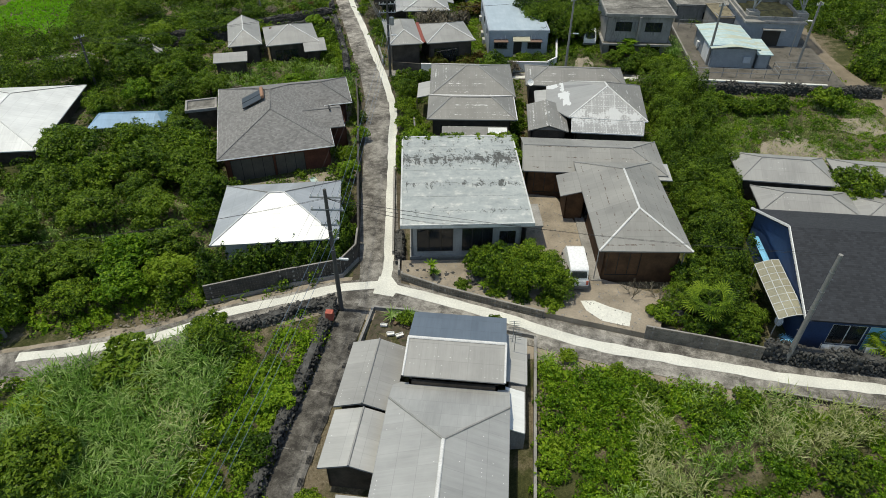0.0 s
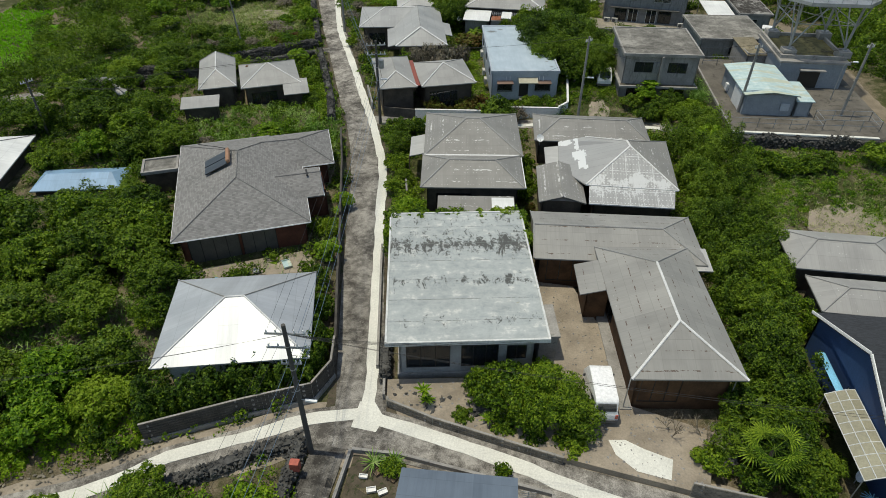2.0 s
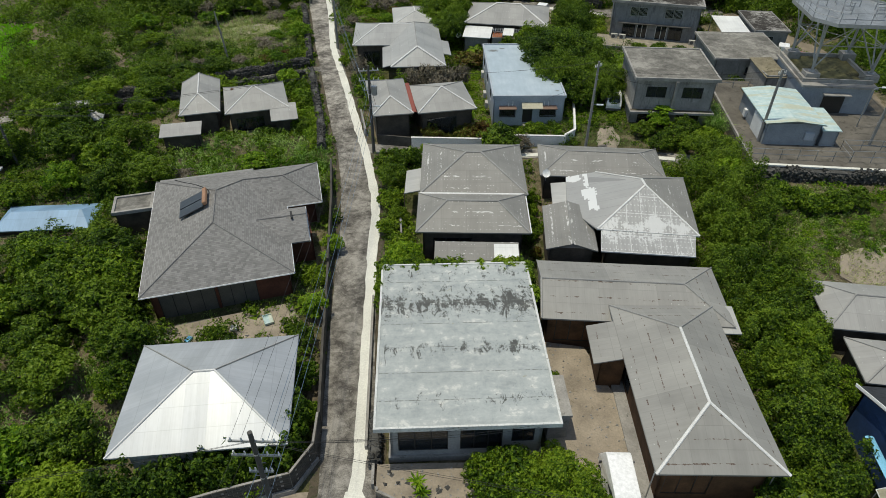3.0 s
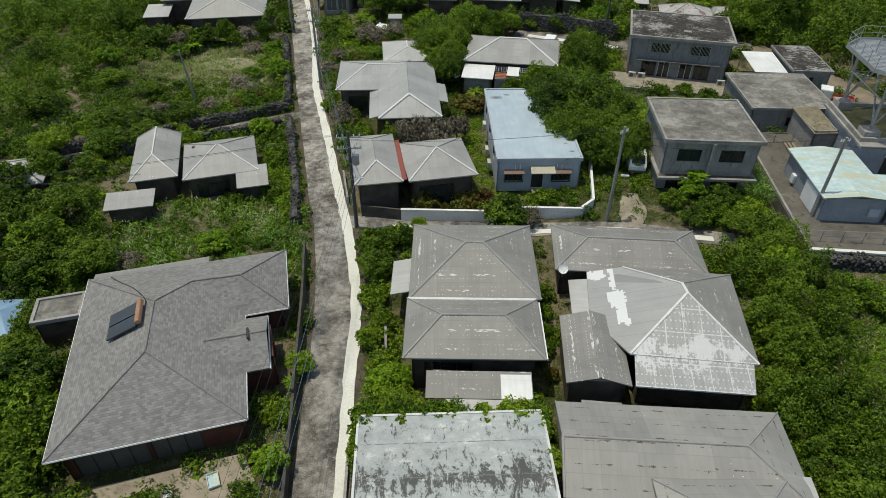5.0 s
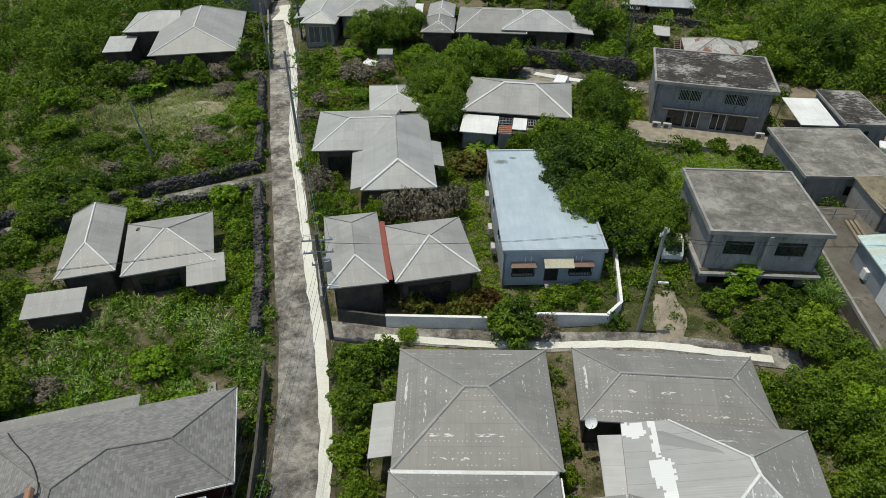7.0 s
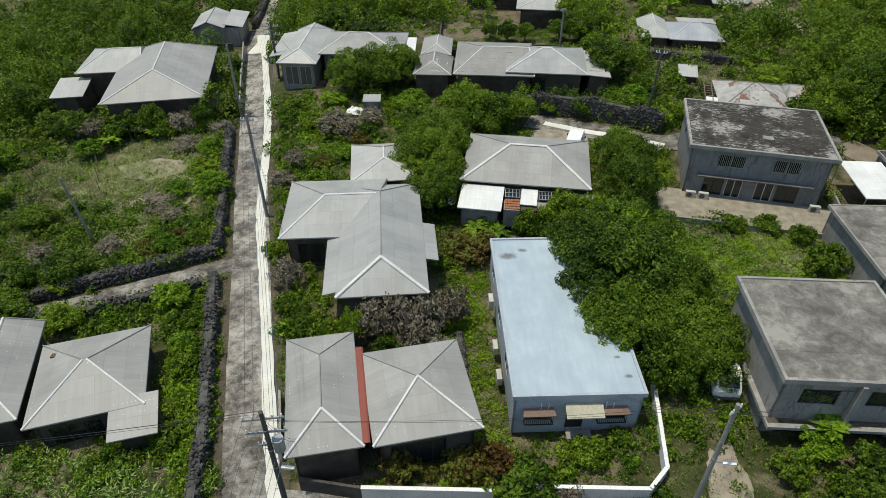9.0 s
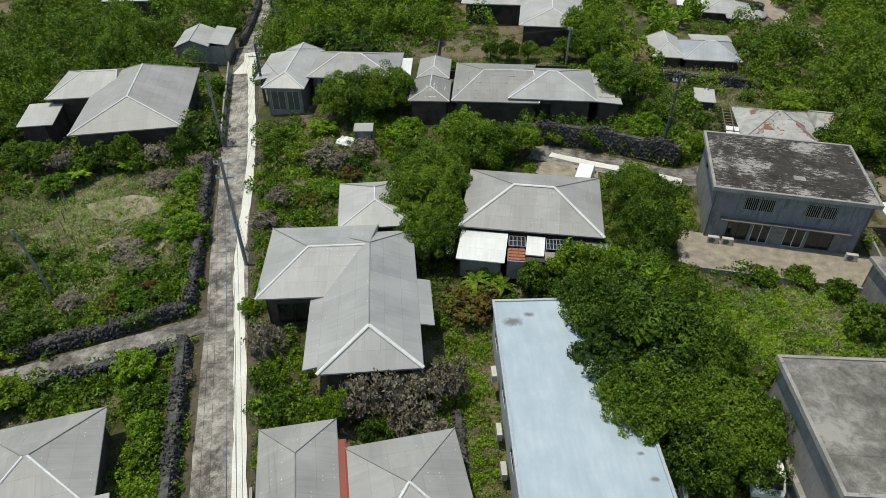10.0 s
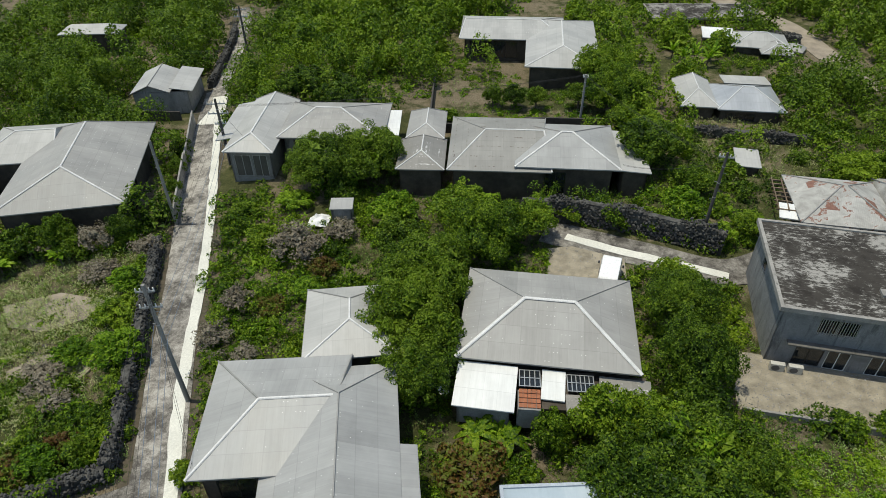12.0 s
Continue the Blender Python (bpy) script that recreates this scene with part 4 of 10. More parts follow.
    zs = sorted({z0, z1, *[h[2] for h in holes], *[h[3] for h in holes]})
    s = Shape()
    for i in range(len(xs) - 1):
        for j in range(len(zs) - 1):
            x, z = (xs[i] + xs[i + 1]) / 2, (zs[j] + zs[j + 1]) / 2
            if not any(h[0] < x < h[1] and h[2] < z < h[3] for h in holes):
                s.box((xs[i], 0, zs[j]), (xs[i + 1], thick, zs[j + 1]), m)
    return s, m


def window(house, m, x0, x1, z0, z1, panes=2, frame_mat="alu", glass="glass", depth=0.12, door=False, bars=False):
    """A frame with panes in a wall's opening; m is the wall's own pose."""
    f = Shape()
    t = 0.05
    for lo, hi in (((x0, z0), (x1, z0 + t)), ((x0, z1 - t), (x1, z1)), ((x0, z0), (x0 + t, z1)), ((x1 - t, z0), (x1, z1))):
        f.box((lo[0], 0.03, lo[1]), (hi[0], 0.03 + 0.06, hi[1]), m)
    step = (x1 - x0) / panes
    for k in range(1, panes):
        f.box((x0 + k * step - t / 2, 0.032, z0 + t), (x0 + k * step + t / 2, 0.088, z1 - t), m)
    w = part("door" if door else "window", f, frame_mat, house)
    for k in range(panes):
        g = Shape().box((x0 + k * step + t / 2, 0.055, z0 + t), (x0 + (k + 1) * step - t / 2, 0.065, z1 - t), m)
        part("pane", g, glass, w)
    if bars:
        for k in range(int((x1 - x0) / 0.14)):
            x = x0 + 0.07 + k * 0.14
            part("bar", Shape().box((x, -0.06, z0), (x + 0.03, -0.03, z1), m), "alu", w)
    return w


def walls(house, r, z0, z1, material, inset=0.45, openings=None, thick=0.14):
    """Four walls under a roof, named by the side they face; openings: side -> (start, end, sill, head, panes, frame, glass)."""
    w, d = r.w / 2 - inset, r.d / 2 - inset
    c = [r.p(-w, -d, 0), r.p(w, -d, 0), r.p(w, d, 0), r.p(-w, d, 0)]
    for k, side in enumerate(("front", "right", "back", "left")):
        p, q = c[k], c[(k + 1) % 4]
        length = (q - p).length
        holes = []
        for o in (openings or {}).get(side, ()):
            holes.append((o[0] * length, o[1] * length, z0 + o[2], min(z0 + o[3], z1 - 0.1)))
        s, m = wall_run((p.x, p.y), (q.x, q.y), z0 - 0.3, z1, thick, holes)
        part("wall", s, material, house)
        for o, h in zip((openings or {}).get(side, ()), holes):
            window(house, m, h[0], h[1], h[2], h[3], o[4], o[5], o[6], bars=len(o) > 7)
    f = Shape().box((-w + thick, -d + thick, z0 - 0.05), (w - thick, d - thick, z0), r.m)
    part("floor_slab", f, "dark_wall", house)
    return c


def house_at(r, label, name="house", category="house"):
    return thing(name, pose(r.cx, r.cy, land(r.cx, r.cy), 0, 0, r.yaw), label, category)


def flat_roof(house, r, z, thick, top, rim, rimw=0.2, rimh=0.12, edge="concrete"):
    w, d = r.w / 2, r.d / 2
    part("roof", Shape().box((-w + rimw, -d + rimw, z - thick), (w - rimw, d - rimw, z), r.m), top, house)
    for lo, hi in (((-w, -d), (w, -d + rimw)), ((-w, d - rimw), (w, d)), ((-w, -d + rimw), (-w + rimw, d - rimw)), ((w - rimw, -d + rimw), (w, d - rimw))):
        part("parapet", Shape().box((*lo, z - thick - 0.003), (*hi, z + rimh), r.m), rim, house)
    PLOTS.append(r)


# ---- lanes ----
LANE = [(-0.2, 32.4), (-0.35, 35.0), (-1.7, 42.0), (-3.4, 52.0), (-4.75, 60.0), (-6.9, 68.4), (-9.4, 75.5), (-11.9, 83.0), (-14.7, 91.5), (-17.4, 99.5), (-19.5, 106.5), (-21.8, 113.5), (-24.3, 121.5), (-27.5, 132.0), (-29.6, 140.0), (-31.0, 148.0), (-32.9, 156.5), (-37.0, 172.0)]
LANE_STRIP = [(0.0, 33.4), (0.05, 35.9), (-0.8, 42.0), (-2.65, 54.6), (-3.6, 61.0), (-5.75, 68.5), (-8.25, 75.6), (-11.2, 84.2), (-13.3, 90.0), (-15.35, 95.7), (-16.5, 99.8), (-18.2, 106.5), (-20.7, 114.9), (-24.7, 126.6), (-27.6, 134.5)]
EAST = [(-1.2, 33.2), (1.2, 32.9), (4.3, 32.3), (8.8, 31.2), (14.2, 29.9), (23.6, 28.3), (30.0, 27.6), (48.0, 26.5), (90.0, 22.0), (200.0, 12.0)]
EAST_STRIP = [(0.3, 33.9), (4.3, 32.9), (8.8, 31.6), (14.2, 29.85), (23.6, 28.55), (28.1, 28.1), (48.0, 27.0), (90.0, 22.5), (200.0, 12.5)]
WEST = [(0.0, 33.6), (-3.3, 32.8), (-6.0, 31.4), (-9.9, 29.7), (-13.1, 27.8), (-18.2, 26.0), (-24.0, 24.3), (-40.0, 20.0), (-90.0, 8.0), (-200.0, -10.0)]
WEST_STRIP = [(-0.2, 34.1), (-3.3, 33.3), (-5.9, 32.0), (-10.0, 30.2), (-13.0, 28.1), (-18.0, 26.4), (-22.0, 25.5)]
SOUTH = [(-1.3, 33.0), (-1.6, 30.5), (-1.9, 27.2), (-2.4, 22.0), (-2.7, 17.5), (-3.2, 8.0), (-5.0, -30.0), (-8.0, -120.0)]
ALLEY = [(-6.5, 70.3), (-2.0, 70.4), (2.0, 70.4), (8.0, 70.4), (14.0, 70.4), (20.0, 69.9), (24.0, 69.6)]
ALLEY_STRIP = [(-2.5, 69.95), (2.0, 70.0), (8.0, 70.05), (14.5, 70.15), (19.8, 69.7), (22.3, 69.55)]
SIDE = [(-14.8, 89.4), (-17.2, 88.2), (-20.5, 86.8), (-23.8, 85.1), (-28.0, 83.2), (-40.0, 78.0), (-52.0, 74.0)]
BACK = [(7.0, 113.0), (9.0, 112.2), (14.3, 109.9), (19.6, 108.3), (26.0, 110.6), (36.0, 109.5), (44.0, 98.0), (44.8, 88.0), (44.6, 78.0), (47.0, 66.0), (52.0, 55.0), (64.0, 24.8)]
BACK_STRIP = [(8.6, 112.2), (14.2, 109.6), (19.5, 107.8)]
PATH_FAR = [(28.0, 200.0), (33.0, 170.0), (39.0, 158.0), (40.5, 147.0), (42.0, 138.0)]
ROADS = [(LANE, 1.55), (EAST, 1.5), (WEST, 1.35), (SOUTH, 1.0), (ALLEY, 1.0), (SIDE, 0.9), (BACK, 1.3), (PATH_FAR, 1.6)]


def smooth_line(pts, step=0.8):
    """Points every step along a curve through pts."""
    pts = [Vector((*p, 0)) for p in pts]
    out = []
    ext = [pts[0] * 2 - pts[1], *pts, pts[-1] * 2 - pts[-2]]
    for k in range(1, len(ext) - 2):
        a, b, c, d = ext[k - 1 : k + 3]
        n = max(1, int((c - b).length / step))
        for i in range(n):
            t = i / n
            out.append(0.5 * (2 * b + (c - a) * t + (2 * a - 5 * b + 4 * c - d) * t * t + (3 * b - a - 3 * c + d) * t**3))
    return [*out, pts[-1]]


def ribbon(name, line, half, lift, material, label, category, wob=0.06, seed=1, crown=0.0):
    """A strip of paving that follows the land."""
    s = Shape()
    pts = smooth_line(line)
    rows, run = [], 0.0
    for k, p in enumerate(pts):
        way = (pts[min(k + 1, len(pts) - 1)] - pts[max(k - 1, 0)]).normalized()
        side = Vector((way.y, -way.x, 0))
        row = []
        for x in (-1, -0.35, 0.35, 1):
            j = wob * (noise.noise((p.x * 0.9, p.y * 0.9, seed + 3 * x)) + 0.5 * noise.noise((p.x * 3.1, p.y * 3.1, seed + 5 * x))) if abs(x) == 1 else 0
            q = p + side * (half * x + j)
            row.append(Vector((q.x, q.y, land(q.x, q.y) + lift + (crown if abs(x) < 1 else 0))))
        run += (p - pts[k - 1]).length if k else 0
        rows.append((row, run))
    for (a, u), (b, v) in zip(rows, rows[1:]):
        for i in range(3):
            s.poly([a[i], a[i + 1], b[i + 1], b[i]], [(i * half * 0.66, u), ((i + 1) * half * 0.66, u), ((i + 1) * half * 0.66, v), (i * half * 0.66, v)])
        for i, j in ((0, -1), (3, 1)):
            low = [Vector((q.x, q.y, q.z - 0.25)) for q in (a[i], b[i])]
            s.poly([a[i], b[i], low[1], low[0]] if j > 0 else [b[i], a[i], low[0], low[1]])
    return lone(name, s, material, label, category, "structure")


def near_line(line, x, y):
    best = 1e9
    for (ax, ay), (bx, by) in zip(line, line[1:]):
        t = max(0, min(1, ((x - ax) * (bx - ax) + (y - ay) * (by - ay)) / ((bx - ax) ** 2 + (by - ay) ** 2)))
        best = min(best, math.hypot(x - ax - t * (bx - ax), y - ay - t * (by - ay)))
    return best


def ground_sheet():
    s = Shape()
    xs = [-900, -300, -140, *np.arange(-90, 91, 1.5), 140, 300, 900]
    ys = [-400, -100, *np.arange(-8, 196, 1.5), 260, 500, 1500]
    n = len(xs)
    verts = []
    for y in ys:
        for x in xs:
            rough = 0.10 * noise.noise((x * 0.35, y * 0.35, 2.0)) + 0.05 * noise.noise((x * 1.1, y * 1.1, 5.0))
            d = min(near_line(l, x, y) - h for l, h in ROADS) if -60 < x < 60 and 0 < y < 180 else 9
            k = ease((d - 0.2) / 1.6)
            verts.append((x, y, land(x, y) - 0.10 + (rough + 0.08) * k))
    faces = [(j * n + i, j * n + i + 1, (j + 1) * n + i + 1, (j + 1) * n + i) for j in range(len(ys) - 1) for i in range(n - 1)]
    me = mesh("ground", verts, faces, smooth=True)
    ob = new("ground", me)
    me.materials.append(M["ground"])
    tagged(ob, "uneven weedy earth with bare sandy patches", "ground", kind="structure")


ground_sheet()
ribbon("road", LANE[:7], 1.5, 0.0, "lane", "narrow village lane of old stained concrete", "road")
ribbon("road", LANE[13:], 0.85, -0.006, "lane_pale", "narrow pale lane running on beside a stone wall", "road", seed=19)
ribbon("road", LANE[6:15], 1.42, 0.003, "lane_pale", "narrow village lane of paler worn concrete", "road", seed=9)
ribbon("road", EAST, 1.45, -0.012, "lane_mid", "old concrete lane branching past the gardens", "road", seed=2)
ribbon("road", WEST, 1.2, -0.016, "lane_mid", "old concrete lane between scrub and a block wall", "road", seed=3)
ribbon("road", SOUTH, 0.95, -0.02, "lane_dark", "narrow sloping alley of dark concrete with grates", "road", seed=4)
ribbon("road", ALLEY, 0.85, -0.02, "lane", "narrow concrete alley beside a garden wall", "road", seed=5)
ribbon("road", SIDE, 0.8, -0.02, "lane", "narrow side lane between stone walls", "road", seed=6)
ribbon("road", BACK[:6], 1.3, -0.02, "lane", "concrete lane behind the houses", "road", seed=7)
ribbon("road", BACK[5:], 1.6, -0.024, "dirt", "dusty brown unpaved lane past the compound", "road", 0.2, seed=17)
# dark strip that fills the gap between lane and walls
ribbon("verge", LANE, 2.0, -0.055, "soil_dark", "dark verge along the lane", "verge", 0.25, seed=21)
ribbon("verge", EAST, 2.5, -0.06, "soil", "gritty pale verge along a lane", "verge", 0.3, seed=22)
ribbon("verge", WEST, 1.7, -0.065, "soil", "gritty pale verge along a lane", "verge", 0.3, seed=23)
ribbon("path", PATH_FAR, 1.5, 0.0, "soil", "pale unpaved track at the edge of the village", "path", seed=8)
for line, half, seed in ((LANE_STRIP, 0.37, 11), (EAST_STRIP, 0.42, 12), (WEST_STRIP, 0.40, 13), (ALLEY_STRIP, 0.3, 14), (BACK_STRIP, 0.35, 15)):
    ribbon("trench_strip", line, half, 0.012 if seed == 11 else 0.018, "strip", "pale strip of new concrete over a pipe trench", "pavement", 0.11, seed)
lone("pavement_patch", Shape().poly([Vector((x, y, 0.026)) for x, y in ((-0.55, 33.1), (0.9, 32.9), (1.2, 33.9), (0.45, 35.0), (-0.4, 34.9))]), "strip", "fresh pale concrete patch where the lanes meet", "pavement", "structure")


lone("pavement_patch", Shape().poly([Vector((x, y, land(x, y) + 0.02)) for x, y in ((-28.7, 131.2), (-26.6, 131.0), (-25.4, 130.2), (-26.6, 134.0), (-27.9, 138.4), (-29.6, 138.2), (-28.6, 135.2))]), "strip", "fresh pale concrete patch at the end of the trench", "pavement", "structure")


def yard(name, pts, lift, material, label):
    s = Shape()
    c = Vector((sum(p[0] for p in pts) / len(pts), sum(p[1] for p in pts) / len(pts), 0))
    top = [Vector((*p, land(*p) + lift)) for p in pts]
    c.z = sum(p.z for p in top) / len(top)
    for a, b in zip(top, top[1:] + top[:1]):
        s.poly([a, b, c])
        s.poly([a - Vector((0, 0, 0.8)), b - Vector((0, 0, 0.8)), b, a])
    return lone(name, s, material, label, "yard", "structure")


BARE = [
    [(1.2, 34.9), (4.0, 33.9), (8.4, 32.75), (11.4, 32.0), (13.4, 31.6), (18.5, 30.6), (19.6, 34.5), (14.8, 36.0), (14.2, 41.8), (12.5, 46.0), (9.9, 46.2), (10.0, 37.5), (1.0, 36.4)],
    [(6.9, 103.8), (12.4, 103.6), (12.6, 109.4), (9.0, 111.0), (7.2, 110.8)],
    [(17.2, 96.4), (31.0, 94.6), (31.4, 98.6), (17.6, 101.0)],
]
yard("yard", BARE[0], 0.42, "soil", "dry sandy front yard with scattered weeds")
yard("yard", BARE[1], 0.06, "gravel", "grey gravel parking yard behind a house")
yard("yard", BARE[2], 0.12, "gravel", "pale gravel terrace before a two-storey house")
yard("garden_bed", [(-0.35, 27.2), (2.85, 27.2), (2.85, 29.4), (2.5, 31.25), (0.0, 31.35)], 0.05, "soil_dark", "dark cluttered earth of a small back garden")
yard("dry_patch", [(31.6, 55.2), (33.0, 53.6), (35.6, 53.9), (39.0, 54.8), (38.4, 57.2), (36.2, 58.9), (34.2, 58.4), (32.4, 57.4)], 0.1, "soil", "bare pale earth in an open field")
yard("dry_patch", [(40.2, 60.4), (43.0, 59.2), (45.4, 60.6), (44.6, 62.8), (41.6, 62.6)], 0.1, "soil", "bare pale earth in an open field")
yard("dry_patch", [(-31.9, 103.2), (-28.3, 104.7), (-24.5, 104.0), (-24.3, 102.4), (-27.3, 100.7), (-30.1, 101.1)], 0.12, "soil", "bare dry earth on an open plot")
yard("dry_patch", [(-27.6, 97.2), (-26.2, 98.6), (-24.4, 99.0), (-23.2, 99.8), (-21.9, 98.7), (-22.2, 97.1), (-23.4, 95.6), (-25.2, 95.0), (-26.6, 95.7)], 0.12, "soil", "bare dry earth beside a dry stone wall")


# ---- houses ----
def corrugated_house():
    """The low house below the junction, roofed in several planes."""
    r = Rect(5.7, 15.3, 6.6, 14.6, 0)
    h = house_at(r, "low house under joined grey sheet roofs and a blue-grey rear roof")
    hip(h, r, 2.25, 3.5, "y", 3.2, 3.2, "slate_plain", "cap", 0.24)
    lean(h, Rect(5.7, 23.4, 6.6, 1.7, 0), 2.25, 1.62, "slate_plain", name="roof")
    walls(h, r, -0.55, 2.2, "dark_wall")
    g = Rect(5.8, 26.7, 5.75, 5.4, 0)
    s = Shape()
    for y0, y1, z0, z1, mat in ((26.7, 29.6, 2.75, 2.0, "steel_blue"), (24.05, 26.7, 2.42, 2.75, "slate")):
        q = Rect(5.8, (y0 + y1) / 2, 5.75, y1 - y0, 0)
        lean(h, q, z0, z1, mat, name="roof")
    part("ridge_cap", Shape().bar((2.9, 26.7, 2.77), (8.7, 26.7, 2.77), 0.22, 0.05), "cap", h)
    part("ridge_cap", Shape().bar((2.95, 24.05, 2.43), (2.95, 26.7, 2.77), 0.14, 0.05), "cap", h)
    part("ridge_cap", Shape().bar((8.66, 24.05, 2.43), (8.66, 26.7, 2.77), 0.14, 0.05), "cap", h)
    walls(h, Rect(5.8, 26.6, 5.6, 5.6, 0), -0.5, 1.95, "dark_wall", 0.3)
    for y0, y1, zr, ze, mat in ((22.1, 26.9, 2.2, 1.65, "slate"), (18.4, 22.0, 2.02, 1.5, "slate_pale")):
        q = Rect(1.1, (y0 + y1) / 2, 3.3, y1 - y0, -1.5)
        hip(h, q, ze, zr, "y", 0.0, 0.0, mat, "cap_grey", 0.14)
        walls(h, q, -0.6, ze, "dark_wall", 0.35)
    lean(h, Rect(9.35, 26.9, 1.3, 3.7, 0), 1.5, 1.25, "slate_pale", side="x")
    lean(h, Rect(9.3, 23.25, 1.1, 2.8, 0), 1.45, 1.1, "white_sheet", side="x")
    part("wall", Shape().box((8.95, 21.9, -0.7), (9.9, 28.6, 1.1)), "grey_wall", h)
    for x, y in ((9.1, 28.2), (9.2, 27.4)):
        a = Shape().tube((x, y, 1.2), (x, y, 3.2), 0.02, sides=5)
        for k in range(5):
            a.bar((x - 0.35, y, 2.5 + 0.16 * k), (x + 0.35, y, 2.5 + 0.16 * k), 0.02, 0.02)
        part("aerial", a, "steel", h)
    lean(h, Rect(1.75, 16.0, 2.1, 2.2, 0), 1.3, 1.55, "slate_plain")
    # the yard at its rear with a low wall
    b = thing("garden_wall", pose(0, 30.4, 0), "low dark concrete wall round a cluttered back garden", "wall", kind="structure")
    for p, q in (((-0.55, 27.0), (-0.15, 31.5)), ((-0.15, 31.5), (2.4, 31.45)), ((2.4, 31.45), (10.55, 29.95)), ((10.55, 29.95), (10.4, 20.0)), ((10.4, 20.0), (10.3, 12.0))):
        s, _ = wall_run(p, q, -0.9, 0.28, 0.16, [])
        part("wall_panel", s, "concrete", b)


def shingle_house():
    """The large shingled house west of the lane."""
    yaw = 21.2
    m = pose(-16.0, 45.5, 0, 0, 0, yaw)
    c = lambda x, y: m @ Vector((x, y, 0))
    k = c(5.0, 6.9)
    r = Rect(k.x, k.y, 10.0, 13.8, yaw)
    h = house_at(r, "reddish brown house under a grey shingle hip roof")
    PLOTS.append(r)
    corners = {
        "SW": (-15.9, 45.35, 2.45), "SE": (-6.75, 48.92, 2.45), "V": (-9.5, 56.5, 2.45), "E": (-7.0, 57.45, 2.45), "NE": (-8.88, 63.15, 2.45), "NW": (-20.9, 58.7, 2.45),
        "S": (-12.9, 51.3, 4.4), "N": (-14.2, 55.2, 4.4), "W1": (-13.1, 57.8, 3.8), "W2": (-10.3, 58.7, 3.8),
    }
    planes = [("SW SE S", "shingle"), ("SE V W1 N S", "shingle"), ("V E W2 W1", "shingle"), ("E NE W2", "shingle"), ("NE NW N W1 W2", "shingle"), ("NW SW S N", "shingle")]
    facets(h, corners, planes, [(a, b, "cap_shingle", 0.1) for a, b in (("SW", "S"), ("SE", "S"), ("S", "N"), ("N", "W1"), ("W1", "W2"), ("W2", "NE"), ("W2", "E"), ("N", "NW"))])
    # the small gable over the lane-side porch
    porch = {"a": (-7.88, 52.0, 2.46), "b": (-6.62, 52.46, 2.46), "c": (-8.1, 56.6, 2.46), "d": (-9.4, 56.15, 2.46), "e": (-7.35, 54.52, 3.32), "f": (-10.68, 53.32, 3.32)}
    facets(h, porch, [("a b e f", "shingle"), ("c d f e", "shingle")], [("e", "f", "cap_shingle", 0.12)], name="porch_roof")
    part("gable", Shape().poly([(-6.85, 52.6, 2.4), (-8.2, 56.4, 2.4), (-7.5, 54.48, 3.2)]), "red_wall", h)
    part("gable_vent", Shape().box((-0.07, -0.42, 0), (0.07, 0.42, 0.12), pose(-8.35, 54.15, 3.3, 0, 0, 21)), "dark_frame", h, "dark ridge vent")
    walls(h, r, -0.35, 2.35, "red_wall", 0.5, {"front": [(0.05, 0.45, 0.05, 2.2, 4, "dark_frame", "shutter"), (0.47, 0.75, 0.05, 2.2, 3, "dark_frame", "shutter")], "right": [(0.3, 0.5, 0.7, 1.9, 2, "alu", "glass")]})
    k = c(9.4, 11.4)
    q = Rect(k.x, k.y, 6.6, 6.0, yaw)
    PLOTS.append(q)
    walls(h, q, -0.35, 2.35, "red_wall", 0.5, {"right": [(0.3, 0.7, 0.5, 1.8, 2, "alu", "glass")]})
    k = c(9.8, 5.4)
    q = Rect(k.x, k.y, 4.6, 4.1, yaw)
    PLOTS.append(q)
    walls(h, q, -0.35, 2.35, "red_wall", 0.6, {"right": [(0.25, 0.75, 0.0, 2.0, 2, "dark_frame", "glass")]})
    # pale gutters along the eaves
    w, d = r.w / 2, r.d / 2
    for a, b in (("SW", "SE"), ("SE", "V"), ("V", "E"), ("E", "NE"), ("NW", "SW")):
        low = Vector((0, 0, -0.09))
        part("gutter", Shape().bar(Vector(corners[a]) + low, Vector(corners[b]) + low, 0.11, 0.08), "white", h)
    part("gutter", Shape().bar((-6.6, 52.46, 2.37), (-8.08, 56.6, 2.37), 0.1, 0.08), "white", h)
    # solar collector and its tank on the west slope
    slope = math.degrees(math.atan2(2.1, 5.0))
    pm = pose(*r.p(-1.5, 0.62, 2.45 + (5.0 - 1.5) * 0.40 + 0.16), 0, 0, yaw) @ pose(0, 0, 0, 0, -slope, 0)
    s = thing("solar_water_heater", pm, "roof water heater with dark collector and orange-brown tank", "solar panel")
    for y in (-0.55, 0.55):
        part("collector", Shape().box((-1.0, y - 0.5, 0.0), (0.9, y + 0.5, 0.08), pm), "panel", s)
    part("tank", Shape().box((0.95, -1.0, 0.0), (1.25, 1.0, 0.32), pm), "orange", s, bevel=0.08)
    # annex at the back with a flat dark roof
    k = c(-1.6, 12.6)
    q = Rect(k.x, k.y, 3.0, 2.4, yaw)
    flat_roof(h, q, 1.7, 0.15, "flat_grey", "concrete")
    walls(h, q, -1.0, 1.5, "dark_wall", 0.2)
    k = c(4.0, 14.6)
    q = Rect(k.x, k.y, 7.5, 1.6, yaw)
    lean(h, q, 2.1, 1.8, "slate_dark")


def white_roof_house():
    r = Rect(4.83, 43.1, 9.45, 12.75, 7.9)
    h = house_at(r, "flat-roofed concrete house with peeling white roof coating")
